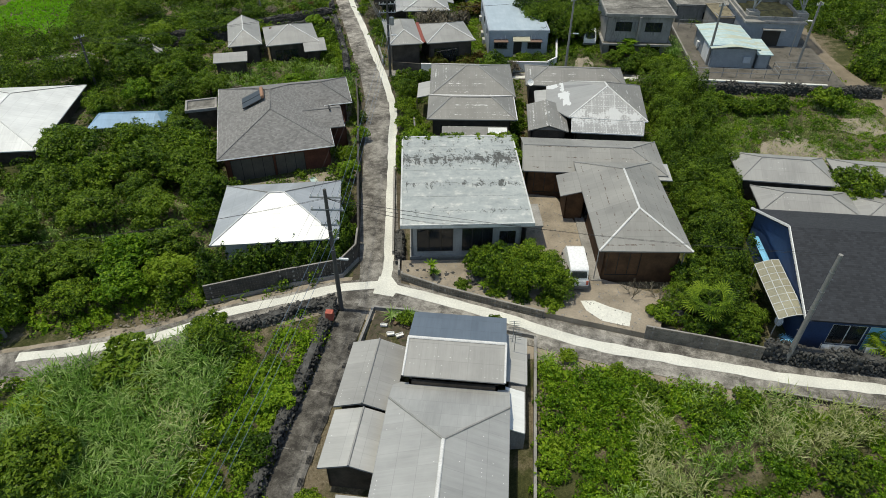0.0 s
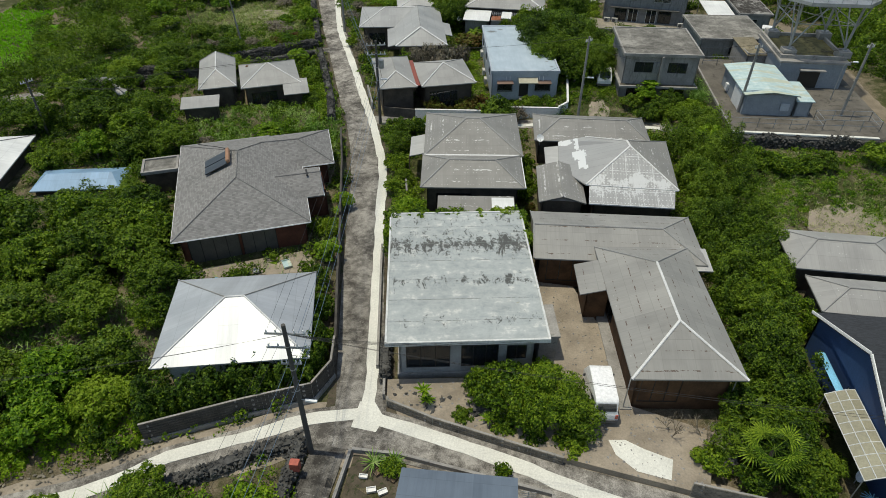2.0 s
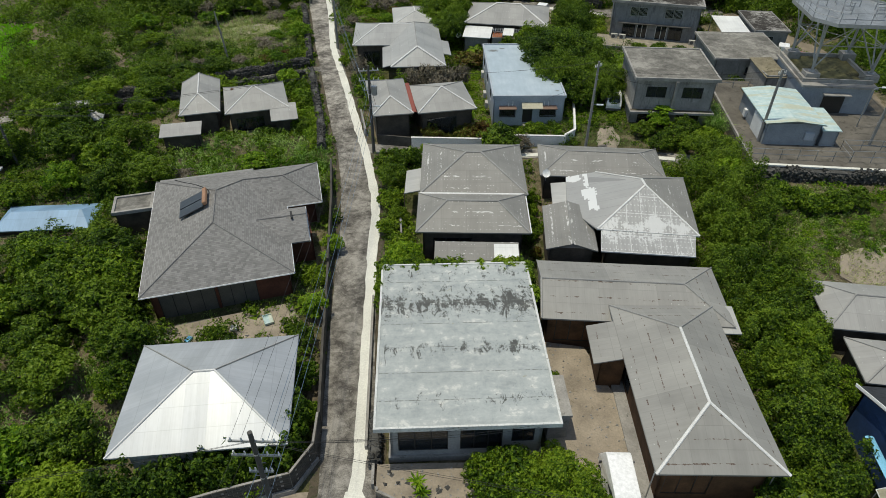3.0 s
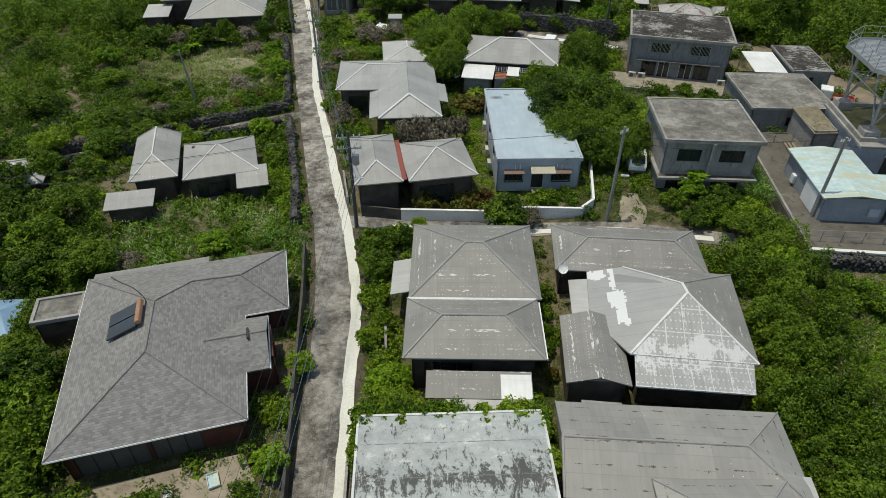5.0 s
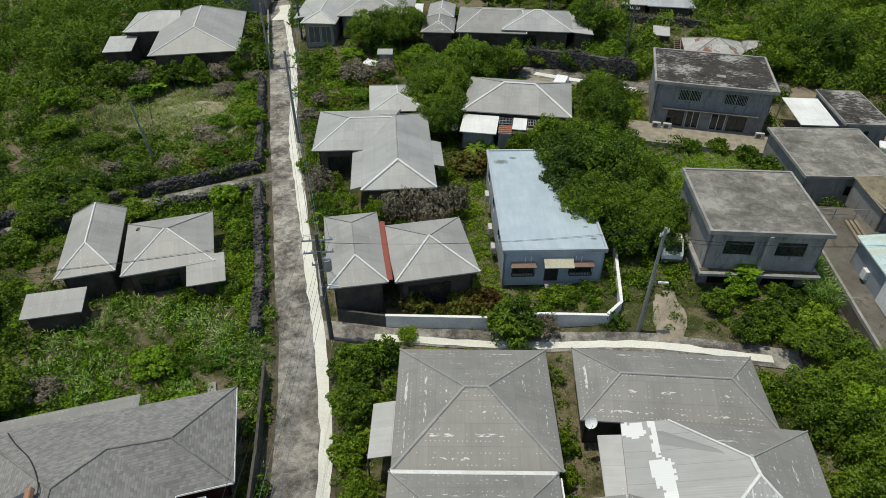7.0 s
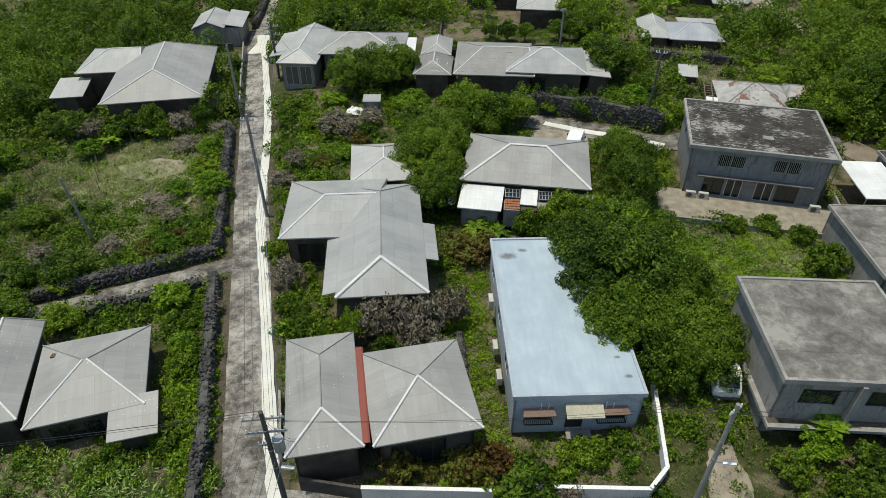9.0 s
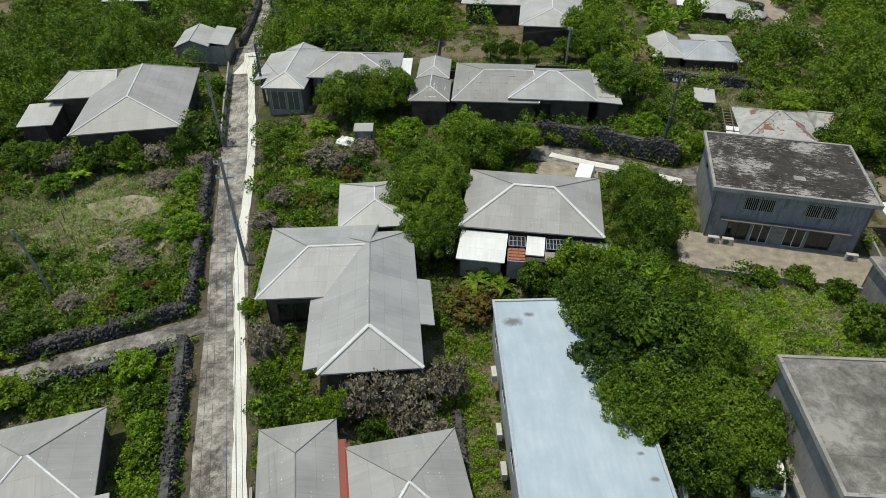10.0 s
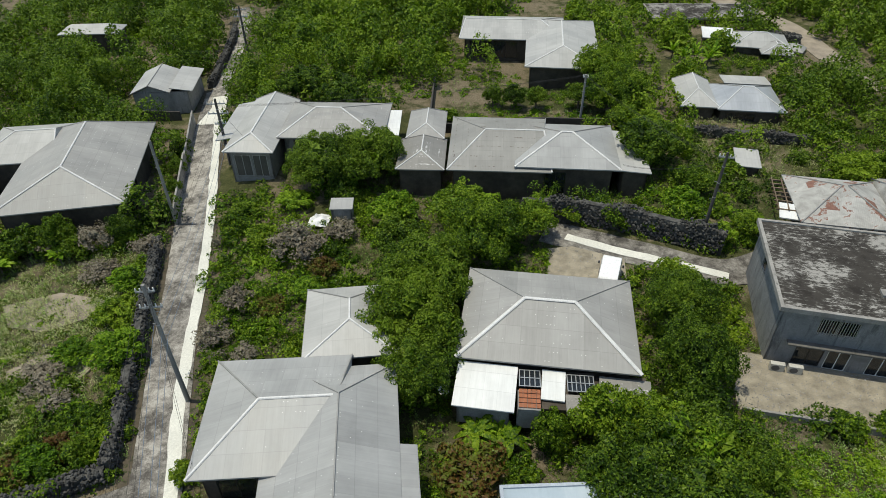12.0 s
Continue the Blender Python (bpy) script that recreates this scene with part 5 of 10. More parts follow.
    flat_roof(h, r, 3.72, 0.24, "flat_white", "old_white", 0.12, 0.05)
    walls(h, r, 0.45, 3.5, "shade_toned_wall", 0.75, {"front": [(0.05, 0.38, 0.35, 2.4, 3, "dark_frame", "glass"), (0.46, 0.74, 0.35, 2.4, 3, "dark_frame", "glass"), (0.8, 0.95, 0.9, 2.1, 2, "dark_frame", "glass")], "right": [(0.2, 0.35, 0.9, 2.0, 2, "alu", "glass"), (0.6, 0.75, 0.9, 2.0, 2, "alu", "glass")]})
    part("foundation", Shape().box((-r.w / 2 + 0.6, -r.d / 2 + 0.6, 0.0), (r.w / 2 - 0.6, r.d / 2 - 0.6, 0.44), r.m), "concrete", h)
    # low concrete tank stand beside the house
    q = Rect(10.3, 40.3, 1.1, 2.6, 7.9)
    part("side_store", Shape().box((-0.55, -1.3, 0.2), (0.55, 1.3, 2.3), q.m), "concrete", h)
    part("side_store_rim", Shape().box((-0.65, -1.4, 2.3), (0.65, 1.4, 2.45), q.m), "concrete", h)


def brown_house():
    r = Rect(17.35, 41.4, 6.35, 11.6, 5.0)
    h = house_at(r, "dark brown timber house under grey hipped sheet roofs")
    hip(h, r, 3.3, 4.65, "y", 3.2, 3.2, "slate_rust", "cap", 0.2)
    walls(h, r, 0.35, 3.25, "brown_wall", 0.6, {"front": [(0.05, 0.5, 0.3, 2.3, 3, "dark_frame", "brown_wall")], "left": [(0.1, 0.4, 0.2, 2.1, 3, "dark_frame", "glass")]})
    lean(h, Rect(13.35, 44.0, 2.0, 3.0, 4), 2.85, 3.4, "slate_rust", side="x")
    walls(h, Rect(13.6, 44.2, 1.8, 2.8, 4), 0.35, 2.8, "brown_wall", 0.2)
    q = Rect(15.3, 48.75, 11.6, 5.6, 2.0)
    hip(h, q, 2.9, 3.75, "x", 0.05, 2.6, "slate_rust", "cap_grey", 0.16)
    walls(h, q, 0.4, 2.85, "brown_wall", 0.45, {"front": [(0.05, 0.3, 0.2, 2.1, 3, "dark_frame", "brown_wall")]})
    lean(h, Rect(20.3, 46.8, 2.3, 2.2, 3), 2.75, 2.95, "slate_pale", mark=False)
    part("plinth", Shape().box((-3.3, -5.6, 0.1), (-2.6, 4.0, 0.5), r.m), "concrete", h)
    for x, y in ((14.75, 35.7), (20.6, 36.3)):
        part("post", Shape().tube((x, y, 0.3), (x, y, 3.25), 0.035, sides=6), "alu", h)


def twin_hip_house():
    r = Rect(4.35, 62.75, 8.4, 7.9, 5.0)
    h = house_at(r, "old house with two grey hipped sheet roofs in line")
    hip(h, r, 3.0, 4.5, "x", 3.6, 3.6, "slate_dark", "cap_grey", 0.22)
    walls(h, r, 0.2, 2.95, "dark_wall", 0.5)
    q = Rect(4.72, 56.15, 8.15, 5.0, 4.8)
    hip(h, q, 3.15, 4.2, "x", 2.2, 2.2, "slate_dark", "cap_grey", 0.18)
    walls(h, q, 0.2, 3.1, "dark_wall", 0.5, {"front": [(0.1, 0.5, 0.2, 2.1, 3, "dark_frame", "glass")]})
    part("valley_gutter", Shape().bar(q.p(-4.0, 2.45, 3.17), q.p(4.0, 2.45, 3.17), 0.3, 0.06), "cap", h)
    lean(h, Rect(5.3, 52.3, 5.9, 1.7, 4.5), 2.45, 2.75, "slate_dark")
    lean(h, Rect(7.35, 52.3, 1.7, 1.5, 4.5), 2.53, 2.8, "white_sheet", mark=False)
    lean(h, Rect(6.0, 50.7, 4.8, 1.5, 4.5), 2.3, 2.45, "slate_pale")
    part("annex_wall", Shape().box((2.6, 51.2, 0.2), (8.0, 53.4, 2.35)), "dark_wall", h)
    lean(h, Rect(-0.35, 61.2, 1.3, 3.4, 5), 2.3, 2.6, "slate_pale", side="x")
    part("post", Shape().tube((-0.9, 59.7, 0), (-0.9, 59.7, 2.25), 0.05, sides=6), "wood", h)
    part("barge_board", Shape().bar(q.p(4.15, -2.5, 3.1), q.p(4.15, 2.2, 3.1), 0.1, 0.12), "white", h)


def patched_house():
    r = Rect(14.9, 65.1, 10.2, 5.1, 1.5)
    h = house_at(r, "old house with flaking white-patched hipped sheet roof")
    hip(h, r, 2.85, 3.8, "x", 2.3, 2.0, "slate_dark", "cap_grey", 0.16)
    walls(h, r, 0.6, 2.8, "dark_wall", 0.45)
    q = Rect(17.4, 58.0, 7.4, 9.6, -0.5)
    PLOTS.append(q)
    corners = {
        "SW": (13.7, 54.75, 3.35), "SE": (20.8, 54.7, 3.3), "NE": (21.15, 62.5, 3.3), "NW": (14.2, 62.4, 3.45), "W1": (11.95, 62.5, 2.8), "W2": (11.8, 58.1, 2.8), "A": (17.35, 58.75, 4.75), "B": (17.2, 59.6, 4.75),
        "a": (13.85, 52.82, 2.88), "b": (20.25, 52.85, 2.88), "c": (20.55, 54.85, 3.29), "d": (13.98, 54.85, 3.3),
    }
    facets(h, corners, [("SW SE A", "flaked"), ("SE NE B A", "slate_dark"), ("NE NW B", "slate_dark"), ("W1 W2 SW A B NW", "splashed")], [("SW", "A", "cap", 0.17), ("SE", "A", "cap", 0.15), ("NW", "B", "cap", 0.11), ("NE", "B", "cap_grey", 0.09), ("A", "B", "cap", 0.2)])
    facets(h, corners, [("a b c d", "flaked")], name="lower_roof")
    walls(h, q, 0.5, 2.8, "dark_wall", 0.75)
    q = Rect(11.8, 55.4, 3.6, 5.3, 1.5)
    hip(h, q, 2.85, 3.4, "y", 0.0, 0.0, "slate_dark", "cap_grey", 0.12)
    walls(h, q, 0.5, 2.8, "dark_wall", 0.3)
    lean(h, Rect(11.35, 60.0, 1.2, 3.6, 1), 2.55, 2.72, "slate_pale", side="x")
    t = thing("water_tank", pose(12.0, 51.9, 0.5), "low pale concrete water tank beside a house", "tank")
    part("tank_body", Shape().box((11.0, 51.4, 0.3), (13.2, 52.4, 1.9)), "concrete", t)
    part("tank_lid", Shape().box((11.2, 51.5, 1.9), (13.0, 52.3, 1.98)), "alu", t)


def little_twin_house():
    r = Rect(-24.35, 75.8, 3.9, 7.9, 21)
    h = house_at(r, "small old house with paired grey hip roofs")
    hip(h, r, 1.8, 2.85, "y", 2.4, 0.3, "slate", "cap", 0.16)
    walls(h, r, -1.0, 1.75, "dark_wall", 0.4)
    q = Rect(-18.75, 76.3, 6.2, 6.4, 22)
    hip(h, q, 1.8, 3.0, "x", 3.0, 3.0, "slate", "cap", 0.16)
    walls(h, q, -1.0, 1.75, "dark_wall", 0.4, {"front": [(0.1, 0.6, 0.2, 2.0, 3, "dark_frame", "glass")]})
    lean(h, Rect(-15.05, 73.75, 2.6, 2.5, 20), 1.35, 1.95, "slate")
    walls(h, Rect(-15.05, 74.0, 2.3, 2.2, 20), -1.0, 1.3, "dark_wall", 0.2)
    part("link_box", Shape().box((-21.5, 76.9, 1.7), (-21.25, 77.2, 2.25)), "brown_wall", h)
    s = thing("shed", pose(-24.1, 69.7, -0.8, 0, 0, 18), "low open shed with a grey sheet roof", "shed")
    lean(s, Rect(-24.0, 69.8, 3.8, 2.2, 18), 1.1, 1.4, "slate")
    walls(s, Rect(-24.0, 69.8, 3.6, 2.0, 18), -0.9, 1.05, "dark_wall", 0.2)


def front_caps(house, r, ze, zr, a, w=0.15):
    """White caps on the two front hips alone."""
    lift = Vector((0, 0, 0.03))
    for x in (-r.w / 2, r.w / 2):
        part("ridge_cap", Shape().bar(r.p(x, -r.d / 2, ze) + lift, r.p(0, -r.d / 2 + a, zr) + lift, w, 0.05), "cap", house, "white hip cap")


def red_seam_house():
    r = Rect(-4.75, 75.45, 3.95, 8.1, 15.5)
    h = house_at(r, "house with two grey roofs and a rusty red valley between")
    hip(h, r, 3.0, 3.95, "y", 2.0, 2.4, "slate", "cap_grey", 0.08)
    front_caps(h, r, 3.0, 3.95, 2.0)
    walls(h, r, 0.1, 2.95, "dark_wall", 0.4)
    q = Rect(0.45, 75.95, 5.7, 6.4, 17)
    hip(h, q, 3.0, 4.05, "x", 2.8, 2.8, "slate", "cap_grey", 0.08)
    front_caps(h, q, 3.0, 4.05, 3.2)
    walls(h, q, 0.1, 2.95, "dark_wall", 0.4, {"front": [(0.1, 0.7, 0.1, 2.1, 4, "dark_frame", "glass")]})
    part("valley_sheet", Shape().bar((-1.72, 72.25, 3.02), (-3.35, 78.6, 3.05), 0.42, 0.04), "red_sheet", h, "rusty red valley sheet")


def ac_unit(x, y, z, yaw):
    m = pose(x, y, z, 0, 0, yaw)
    a = thing("air_conditioner", m, "white outdoor air conditioner unit with a round fan", "air conditioner", "outdoor units")
    part("casing", Shape().box((-0.4, -0.15, 0.06), (0.4, 0.15, 0.62), m), "unit_grey", a, bevel=0.02)
    part("fan_grille", Shape().tube(m @ Vector((-0.1, -0.17, 0.34)), m @ Vector((-0.1, -0.15, 0.34)), 0.22, sides=16), "car_grey", a)
    for s in (-0.3, 0.3):
        part("foot", Shape().box((s - 0.04, -0.16, 0), (s + 0.04, 0.16, 0.06), m), "concrete", a)


def blue_house():
    r = Rect(8.27, 82.65, 7.2, 13.8, 7.0)
    z0 = 0.65
    h = house_at(r, "pale blue flat-roofed house with a small porch")
    flat_roof(h, r, 3.5, 0.2, "flat_blue", "pale_wall", 0.16, 0.1)
    walls(h, r, z0, 3.3, "pale_wall", 0.12, {"front": [(0.09, 0.31, 0.75, 1.65, 3, "dark_frame", "glass"), (0.42, 0.56, 0.05, 2.0, 1, "dark_frame", "dark_frame"), (0.66, 0.89, 0.75, 1.65, 3, "dark_frame", "glass")], "left": [(0.1, 0.2, 1.1, 2.0, 2, "dark_frame", "glass"), (0.4, 0.5, 1.1, 2.0, 2, "dark_frame", "glass"), (0.7, 0.8, 1.1, 2.0, 2, "dark_frame", "glass")]})
    # ribbed canopy over the door
    ribs = Shape()
    for k in range(13):
        x = -0.72 + 0.155 * k
        for a, b, dz in ((x, x + 0.08, 0.0), (x + 0.08, x + 0.155, 0.025)):
            ribs.poly([r.p(a, -7.6, 2.55 + dz), r.p(b, -7.6, 2.55 + dz), r.p(b, -6.8, 2.85 + dz), r.p(a, -6.8, 2.85 + dz)])
            ribs.poly([r.p(a, -6.8, 2.8), r.p(b, -6.8, 2.8), r.p(b, -7.6, 2.5), r.p(a, -7.6, 2.5)])
            ribs.poly([r.p(a, -7.6, 2.5), r.p(b, -7.6, 2.5), r.p(b, -7.6, 2.55 + dz), r.p(a, -7.6, 2.55 + dz)])
    part("porch_roof", ribs, "poly", h, "beige corrugated porch canopy")
    for x0, x1 in ((-3.0, -1.2), (1.0, 2.8)):
        hood = Shape()
        top, low = [r.p(x0, -7.25, 2.33), r.p(x1, -7.25, 2.33), r.p(x1 - 0.1, -6.8, 2.52), r.p(x0 + 0.1, -6.8, 2.52)], Vector((0, 0, -0.05))
        hood.poly(top).poly([q + low for q in top][::-1])
        for k in range(4):
            hood.poly([top[k] + low, top[(k + 1) % 4] + low, top[(k + 1) % 4], top[k]])
        part("window_awning", hood, "brown_hood", h, "dull brown window hood")
        cage = Shape()
        for z in (1.45, 2.2):
            cage.box((x0 + 0.1, -7.15, z), (x1 - 0.1, -7.1, z + 0.06), r.m)
        for k in range(15):
            x = x0 + 0.1 + (x1 - x0 - 0.24) * k / 14
            cage.box((x, -7.13, 1.46), (x + 0.025, -7.1, 2.25), r.m)
        for x in (x0 + 0.1, x1 - 0.16):
            cage.box((x, -7.1, 1.45), (x + 0.06, -6.8, 1.52), r.m)
        part("window_guard", cage, "dark_frame", h, "black metal window guard")
    part("door_step", Shape().box((-0.5, -7.5, 0.5), (0.9, -6.8, z0 - 0.02), r.m), "concrete", h)
    for y in (-3.4, -1.0, 2.4):
        p = r.p(-3.85, y, 0)
        ac_unit(p.x, p.y, z0 + 0.9 if y == 2.4 else z0 + 0.1, 97)
    for x in (-2.0, -1.6, 1.5, 1.9):
        part("pipe", Shape().tube(r.p(x, -6.87, 2.5), r.p(x, -6.87, 2.98), 0.03, sides=6), "white", h)


def grey_two_storey():
    r = Rect(22.6, 79.85, 7.95, 7.9, 2.0)
    h = house_at(r, "two-storey bare concrete house with a flat weathered roof", category="house")
    flat_roof(h, r, 5.85, 0.22, "flat_grey", "concrete", 0.18, 0.08)
    walls(h, r, 2.65, 5.65, "grey_wall", 0.3, {"front": [(0.14, 0.4, 1.2, 2.3, 2, "dark_frame", "glass"), (0.6, 0.86, 1.2, 2.3, 2, "dark_frame", "glass")]})
    walls(h, Rect(22.6, 80.1, 7.6, 7.4, 2.0), 0.3, 2.45, "grey_wall", 0.1, {"front": [(0.1, 0.4, 0.2, 2.0, 2, "dark_frame", "glass"), (0.6, 0.9, 0.2, 2.0, 2, "dark_frame", "glass")]})
    part("ledge", Shape().box((-3.95, -4.3, 2.42), (4.0, 3.7, 2.62), r.m), "concrete", h)
    part("pillar", Shape().box((-0.12, -4.05, 2.62), (0.12, -3.68, 5.62), r.m), "concrete", h, bevel=0.01)
    # thin dark strip on the ledge along the wall's foot
    part("ledge_grime", Shape().box((-3.85, -4.02, 2.622), (3.9, -3.7, 2.64), r.m), "soil_dark", h)
    part("shutter_case", Shape().box((-0.8, -3.74, 3.82), (-0.16, -3.662, 4.98), r.m), "drab_wall", h)


def dark_two_storey():
    r = Rect(25.35, 103.6, 11.1, 8.8, -8.0)
    h = house_at(r, "two-storey grey house with a blackened flat roof")
    z0 = land(25, 99) + 0.05
    flat_roof(h, r, 5.6, 0.2, "flat_dark", "concrete", 0.2, 0.1)
    walls(h, r, 3.1, 5.4, "drab_wall", 0.35, {"front": [(0.2, 0.4, 0.75, 1.85, 2, "alu", "glass", 1), (0.6, 0.8, 0.75, 1.85, 2, "alu", "glass", 1)], "left": [(0.3, 0.4, 0.8, 1.8, 1, "alu", "glass")]})
    walls(h, r, z0, 3.0, "drab_wall", 0.36, {"front": [(0.14, 0.29, 0.15, 1.95, 2, "dark_frame", "glass"), (0.31, 0.43, 0.05, 1.95, 2, "white", "glass"), (0.53, 0.66, 0.05, 1.95, 2, "white", "glass"), (0.68, 0.84, 0.15, 1.95, 2, "dark_frame", "glass")]})
    part("canopy", Shape().box((-4.4, -4.5, 2.98), (4.4, -4.0, 3.06), r.m), "dark_concrete", h)
    part("terrace", Shape().box((-5.6, -5.6, 0.6), (5.6, -3.9, z0 + 0.02), r.m), "concrete", h)
    for x in (-4.6, -3.6, 4.9):
        p = r.p(x, -4.75, 0)
        ac_unit(p.x, p.y, z0 + 0.02, -8)
    part("roof_hatch", Shape().box((0.2, -2.2, 5.6), (1.0, -1.6, 5.75), r.m), "concrete", h)


def concrete_rows():
    r = Rect(32.9, 91.3, 8.0, 8.3, 3.5)
    h = house_at(r, "low concrete house with a wide weathered flat roof")
    flat_roof(h, r, 3.8, 0.2, "flat_grey", "concrete", 0.12, 0.04)
    walls(h, r, 0.9, 3.6, "grey_wall", 0.25, {"front": [(0.45, 0.72, 1.0, 1.9, 2, "dark_frame", "glass")]})
    q = Rect(38.2, 100.7, 4.2, 7.4, 1.0)
    b = house_at(q, "small concrete store with a blackened flat roof", "store_building", "building")
    flat_roof(b, q, 3.6, 0.2, "flat_dark", "concrete", 0.1, 0.04)
    walls(b, q, 1.0, 3.4, "grey_wall", 0.2, {"front": [(0.3, 0.6, 1.2, 1.9, 2, "alu", "glass")]})
    q = Rect(34.1, 100.0, 3.4, 5.4, 1.0)
    s = thing("carport", pose(34.1, 100, 1.0), "open carport under a white sheet roof", "carport")
    lean(s, q, 3.2, 3.4, "white_sheet", name="roof")
    for x in (-1.6, 1.6):
        for y in (-2.6, 2.6):
            p = q.p(x, y, 0)
            part("post", Shape().tube((p.x, p.y, 0.8), (p.x, p.y, 3.2), 0.05, sides=6), "steel", s)
    q = Rect(34.0, 84.6, 2.4, 4.4, 8)
    s = thing("shed", pose(34.0, 84.6, 2), "old shed with a sloping brown mossy roof", "shed")
    lean(s, q, 3.8, 4.2, "tan_slab", name="roof")
    walls(s, q, 2.0, 3.95, "grey_wall", 0.15)


def pump_house():
    r = Rect(32.35, 75.0, 5.2, 7.6, 1.5)
    h = thing("pump_house", pose(32.35, 75, 2.0, 0, 0, 1.5), "faded blue utility building with a pale sea-green roof", "building")
    hip(h, r, 4.15, 4.45, "y", 0.0, 0.0, "sea_sheet", "", 0.1)
    walls(h, r, 2.0, 4.1, "pump_wall", 0.25)
    part("door", Shape().box((-2.50, -2.7, 2.05), (-2.38, -0.5, 3.85), r.m), "white_wall", h, "wide white sliding door", bevel=0.01)
    part("meter_box", Shape().box((-2.62, 1.2, 2.3), (-2.37, 1.75, 3.0), r.m), "white_wall", h, "white meter box", bevel=0.02)
    q = Rect(35.7, 73.6, 1.7, 4.4, 1.5)
    lean(h, q, 3.6, 3.75, "sea_sheet")
    walls(h, q, 2.0, 3.55, "pump_wall", 0.15)
    part("hatch", Shape().box((1.1, -3.72, 2.6), (1.9, -3.56, 3.3), r.m), "pale_wall", h)


def cross_hip_house():
    r = Rect(-3.88, 89.64, 6.0, 13.1, 10.0)
    h = house_at(r, "house with crossing pale grey hipped sheet roofs")
    hip(h, r, 3.0, 4.35, "y", 2.3, 3.0, "slate_plain", "cap_grey", 0.1)
    front_caps(h, r, 3.0, 4.35, 2.3, 0.24)
    walls(h, r, 0.2, 2.95, "dark_wall", 0.5)
    q = Rect(-7.9, 92.7, 7.6, 7.6, 8.5)
    hip(h, q, 3.0, 4.15, "x", 3.1, 0.5, "slate_plain", "cap", 0.2)
    walls(h, q, 0.1, 2.95, "dark_wall", 0.5, {"front": [(0.1, 0.4, 0.2, 2.0, 2, "dark_frame", "glass")]})
    lean(h, Rect(-6.55, 86.2, 1.3, 6.0, 10), 2.72, 3.05, "slate_plain", side="x")
    lean(h, Rect(-0.5, 89.3, 1.2, 4.2, 10), 3.05, 2.78, "slate_plain", side="x")
    q = Rect(-5.4, 99.9, 5.6, 6.2, 11)
    b = house_at(q, "small rear house with a pale grey hip roof")
    hip(b, q, 2.9, 3.7, "y", 2.4, 2.0, "slate_pale", "cap", 0.16)
    walls(b, q, 0.3, 2.85, "dark_wall", 0.4)


def glazed_panel(house, x0, x1, y0, y1, z, n):
    """A clear roof light in a pale metal frame."""
    part("roof_light", Shape().box((x0, y0, z), (x1, y1, z + 0.012)), "glass", house, "clear roof panel")
    for k in range(n + 1):
        x = x0 + (x1 - x0 - 0.05) * k / n
        part("glazing_bar", Shape().box((x, y0, z + 0.013), (x + 0.05, y1, z + 0.05)), "alu", house)
    for y in (y0, (y0 + y1) / 2, y1 - 0.05):
        part("glazing_bar", Shape().box((x0, y, z + 0.051), (x1, y + 0.05, z + 0.07)), "alu", house)


def centre_far_house():
    r = Rect(6.6, 100.9, 10.4, 8.0, -3.0)
    h = house_at(r, "grey hip-roofed house with white and terracotta front annexes")
    hip(h, r, 3.15, 4.5, "x", 3.7, 3.7, "slate", "cap_grey", 0.1)
    lift = Vector((0, 0, 0.03))
    for p, q in (((-5.2, -4.0, 3.15), (-1.5, 0, 4.5)), ((-1.5, 0, 4.5), (1.5, 0, 4.5)), ((5.2, -4.0, 3.15), (1.5, 0, 4.5))):
        part("ridge_cap", Shape().bar(r.p(*p) + lift, r.p(*q) + lift, 0.24, 0.05), "cap", h, "white ridge cap")
    walls(h, r, 0.8, 3.1, "dark_wall", 0.5)
    lean(h, Rect(3.0, 95.7, 3.4, 2.9, -4), 2.4, 2.8, "white_sheet")
    walls(h, Rect(3.0, 95.8, 3.2, 2.6, -4), 0.8, 2.35, "grey_wall", 0.15)
    for k in range(5):
        for j in range(4):
            part("roof_tile", Shape().box((4.85 + 0.24 * k, 94.5 + 0.3 * j, 2.42 + 0.035 * j), (5.06 + 0.24 * k, 94.77 + 0.3 * j, 2.46 + 0.035 * j)), "tile_red", h)
    part("tile_bed", Shape().box((4.8, 94.4, 0.8), (6.05, 95.72, 2.38)), "grey_wall", h)
    glazed_panel(h, 4.85, 6.05, 95.76, 96.95, 2.62, 4)
    glazed_panel(h, 7.5, 9.0, 95.6, 96.8, 2.62, 6)
    part("back_wall", Shape().box((4.8, 96.97, 0.8), (9.1, 97.05, 2.6)), "dark_wall", h)
    for k, mat in enumerate(("cyan", "wood", "white", "tile_red", "cyan", "white")):
        x = (5.0, 5.35, 5.7, 7.7, 8.15, 8.6)[k]
        part("stored_box", Shape().box((x, 96.0, 2.3), (x + 0.26, 96.4, 2.48)), mat, h, "boxes kept under clear panels")
    lean(h, Rect(6.75, 96.0, 1.3, 1.9, -4), 2.5, 2.75, "white_sheet")
    part("flat_roof", Shape().box((7.4, 94.2, 2.3), (12.1, 95.56, 2.46)), "concrete", h, "weathered grey flat roof", bevel=0.02)
    lean(h, Rect(10.7, 96.2, 2.8, 1.2, -4), 2.4, 2.6, "slate_dark")
    part("annex_wall", Shape().box((6.1, 94.6, 0.8), (12.0, 97.2, 2.29)), "dark_wall", h)


def west_far_house():
    r = Rect(-33.0, 117.7, 10.3, 14.2, 15.5)
    h = house_at(r, "large old house under a broad grey hip roof")
    hip(h, r, 2.2, 4.1, "y", 3.5, 2.6, "slate", "cap", 0.2)
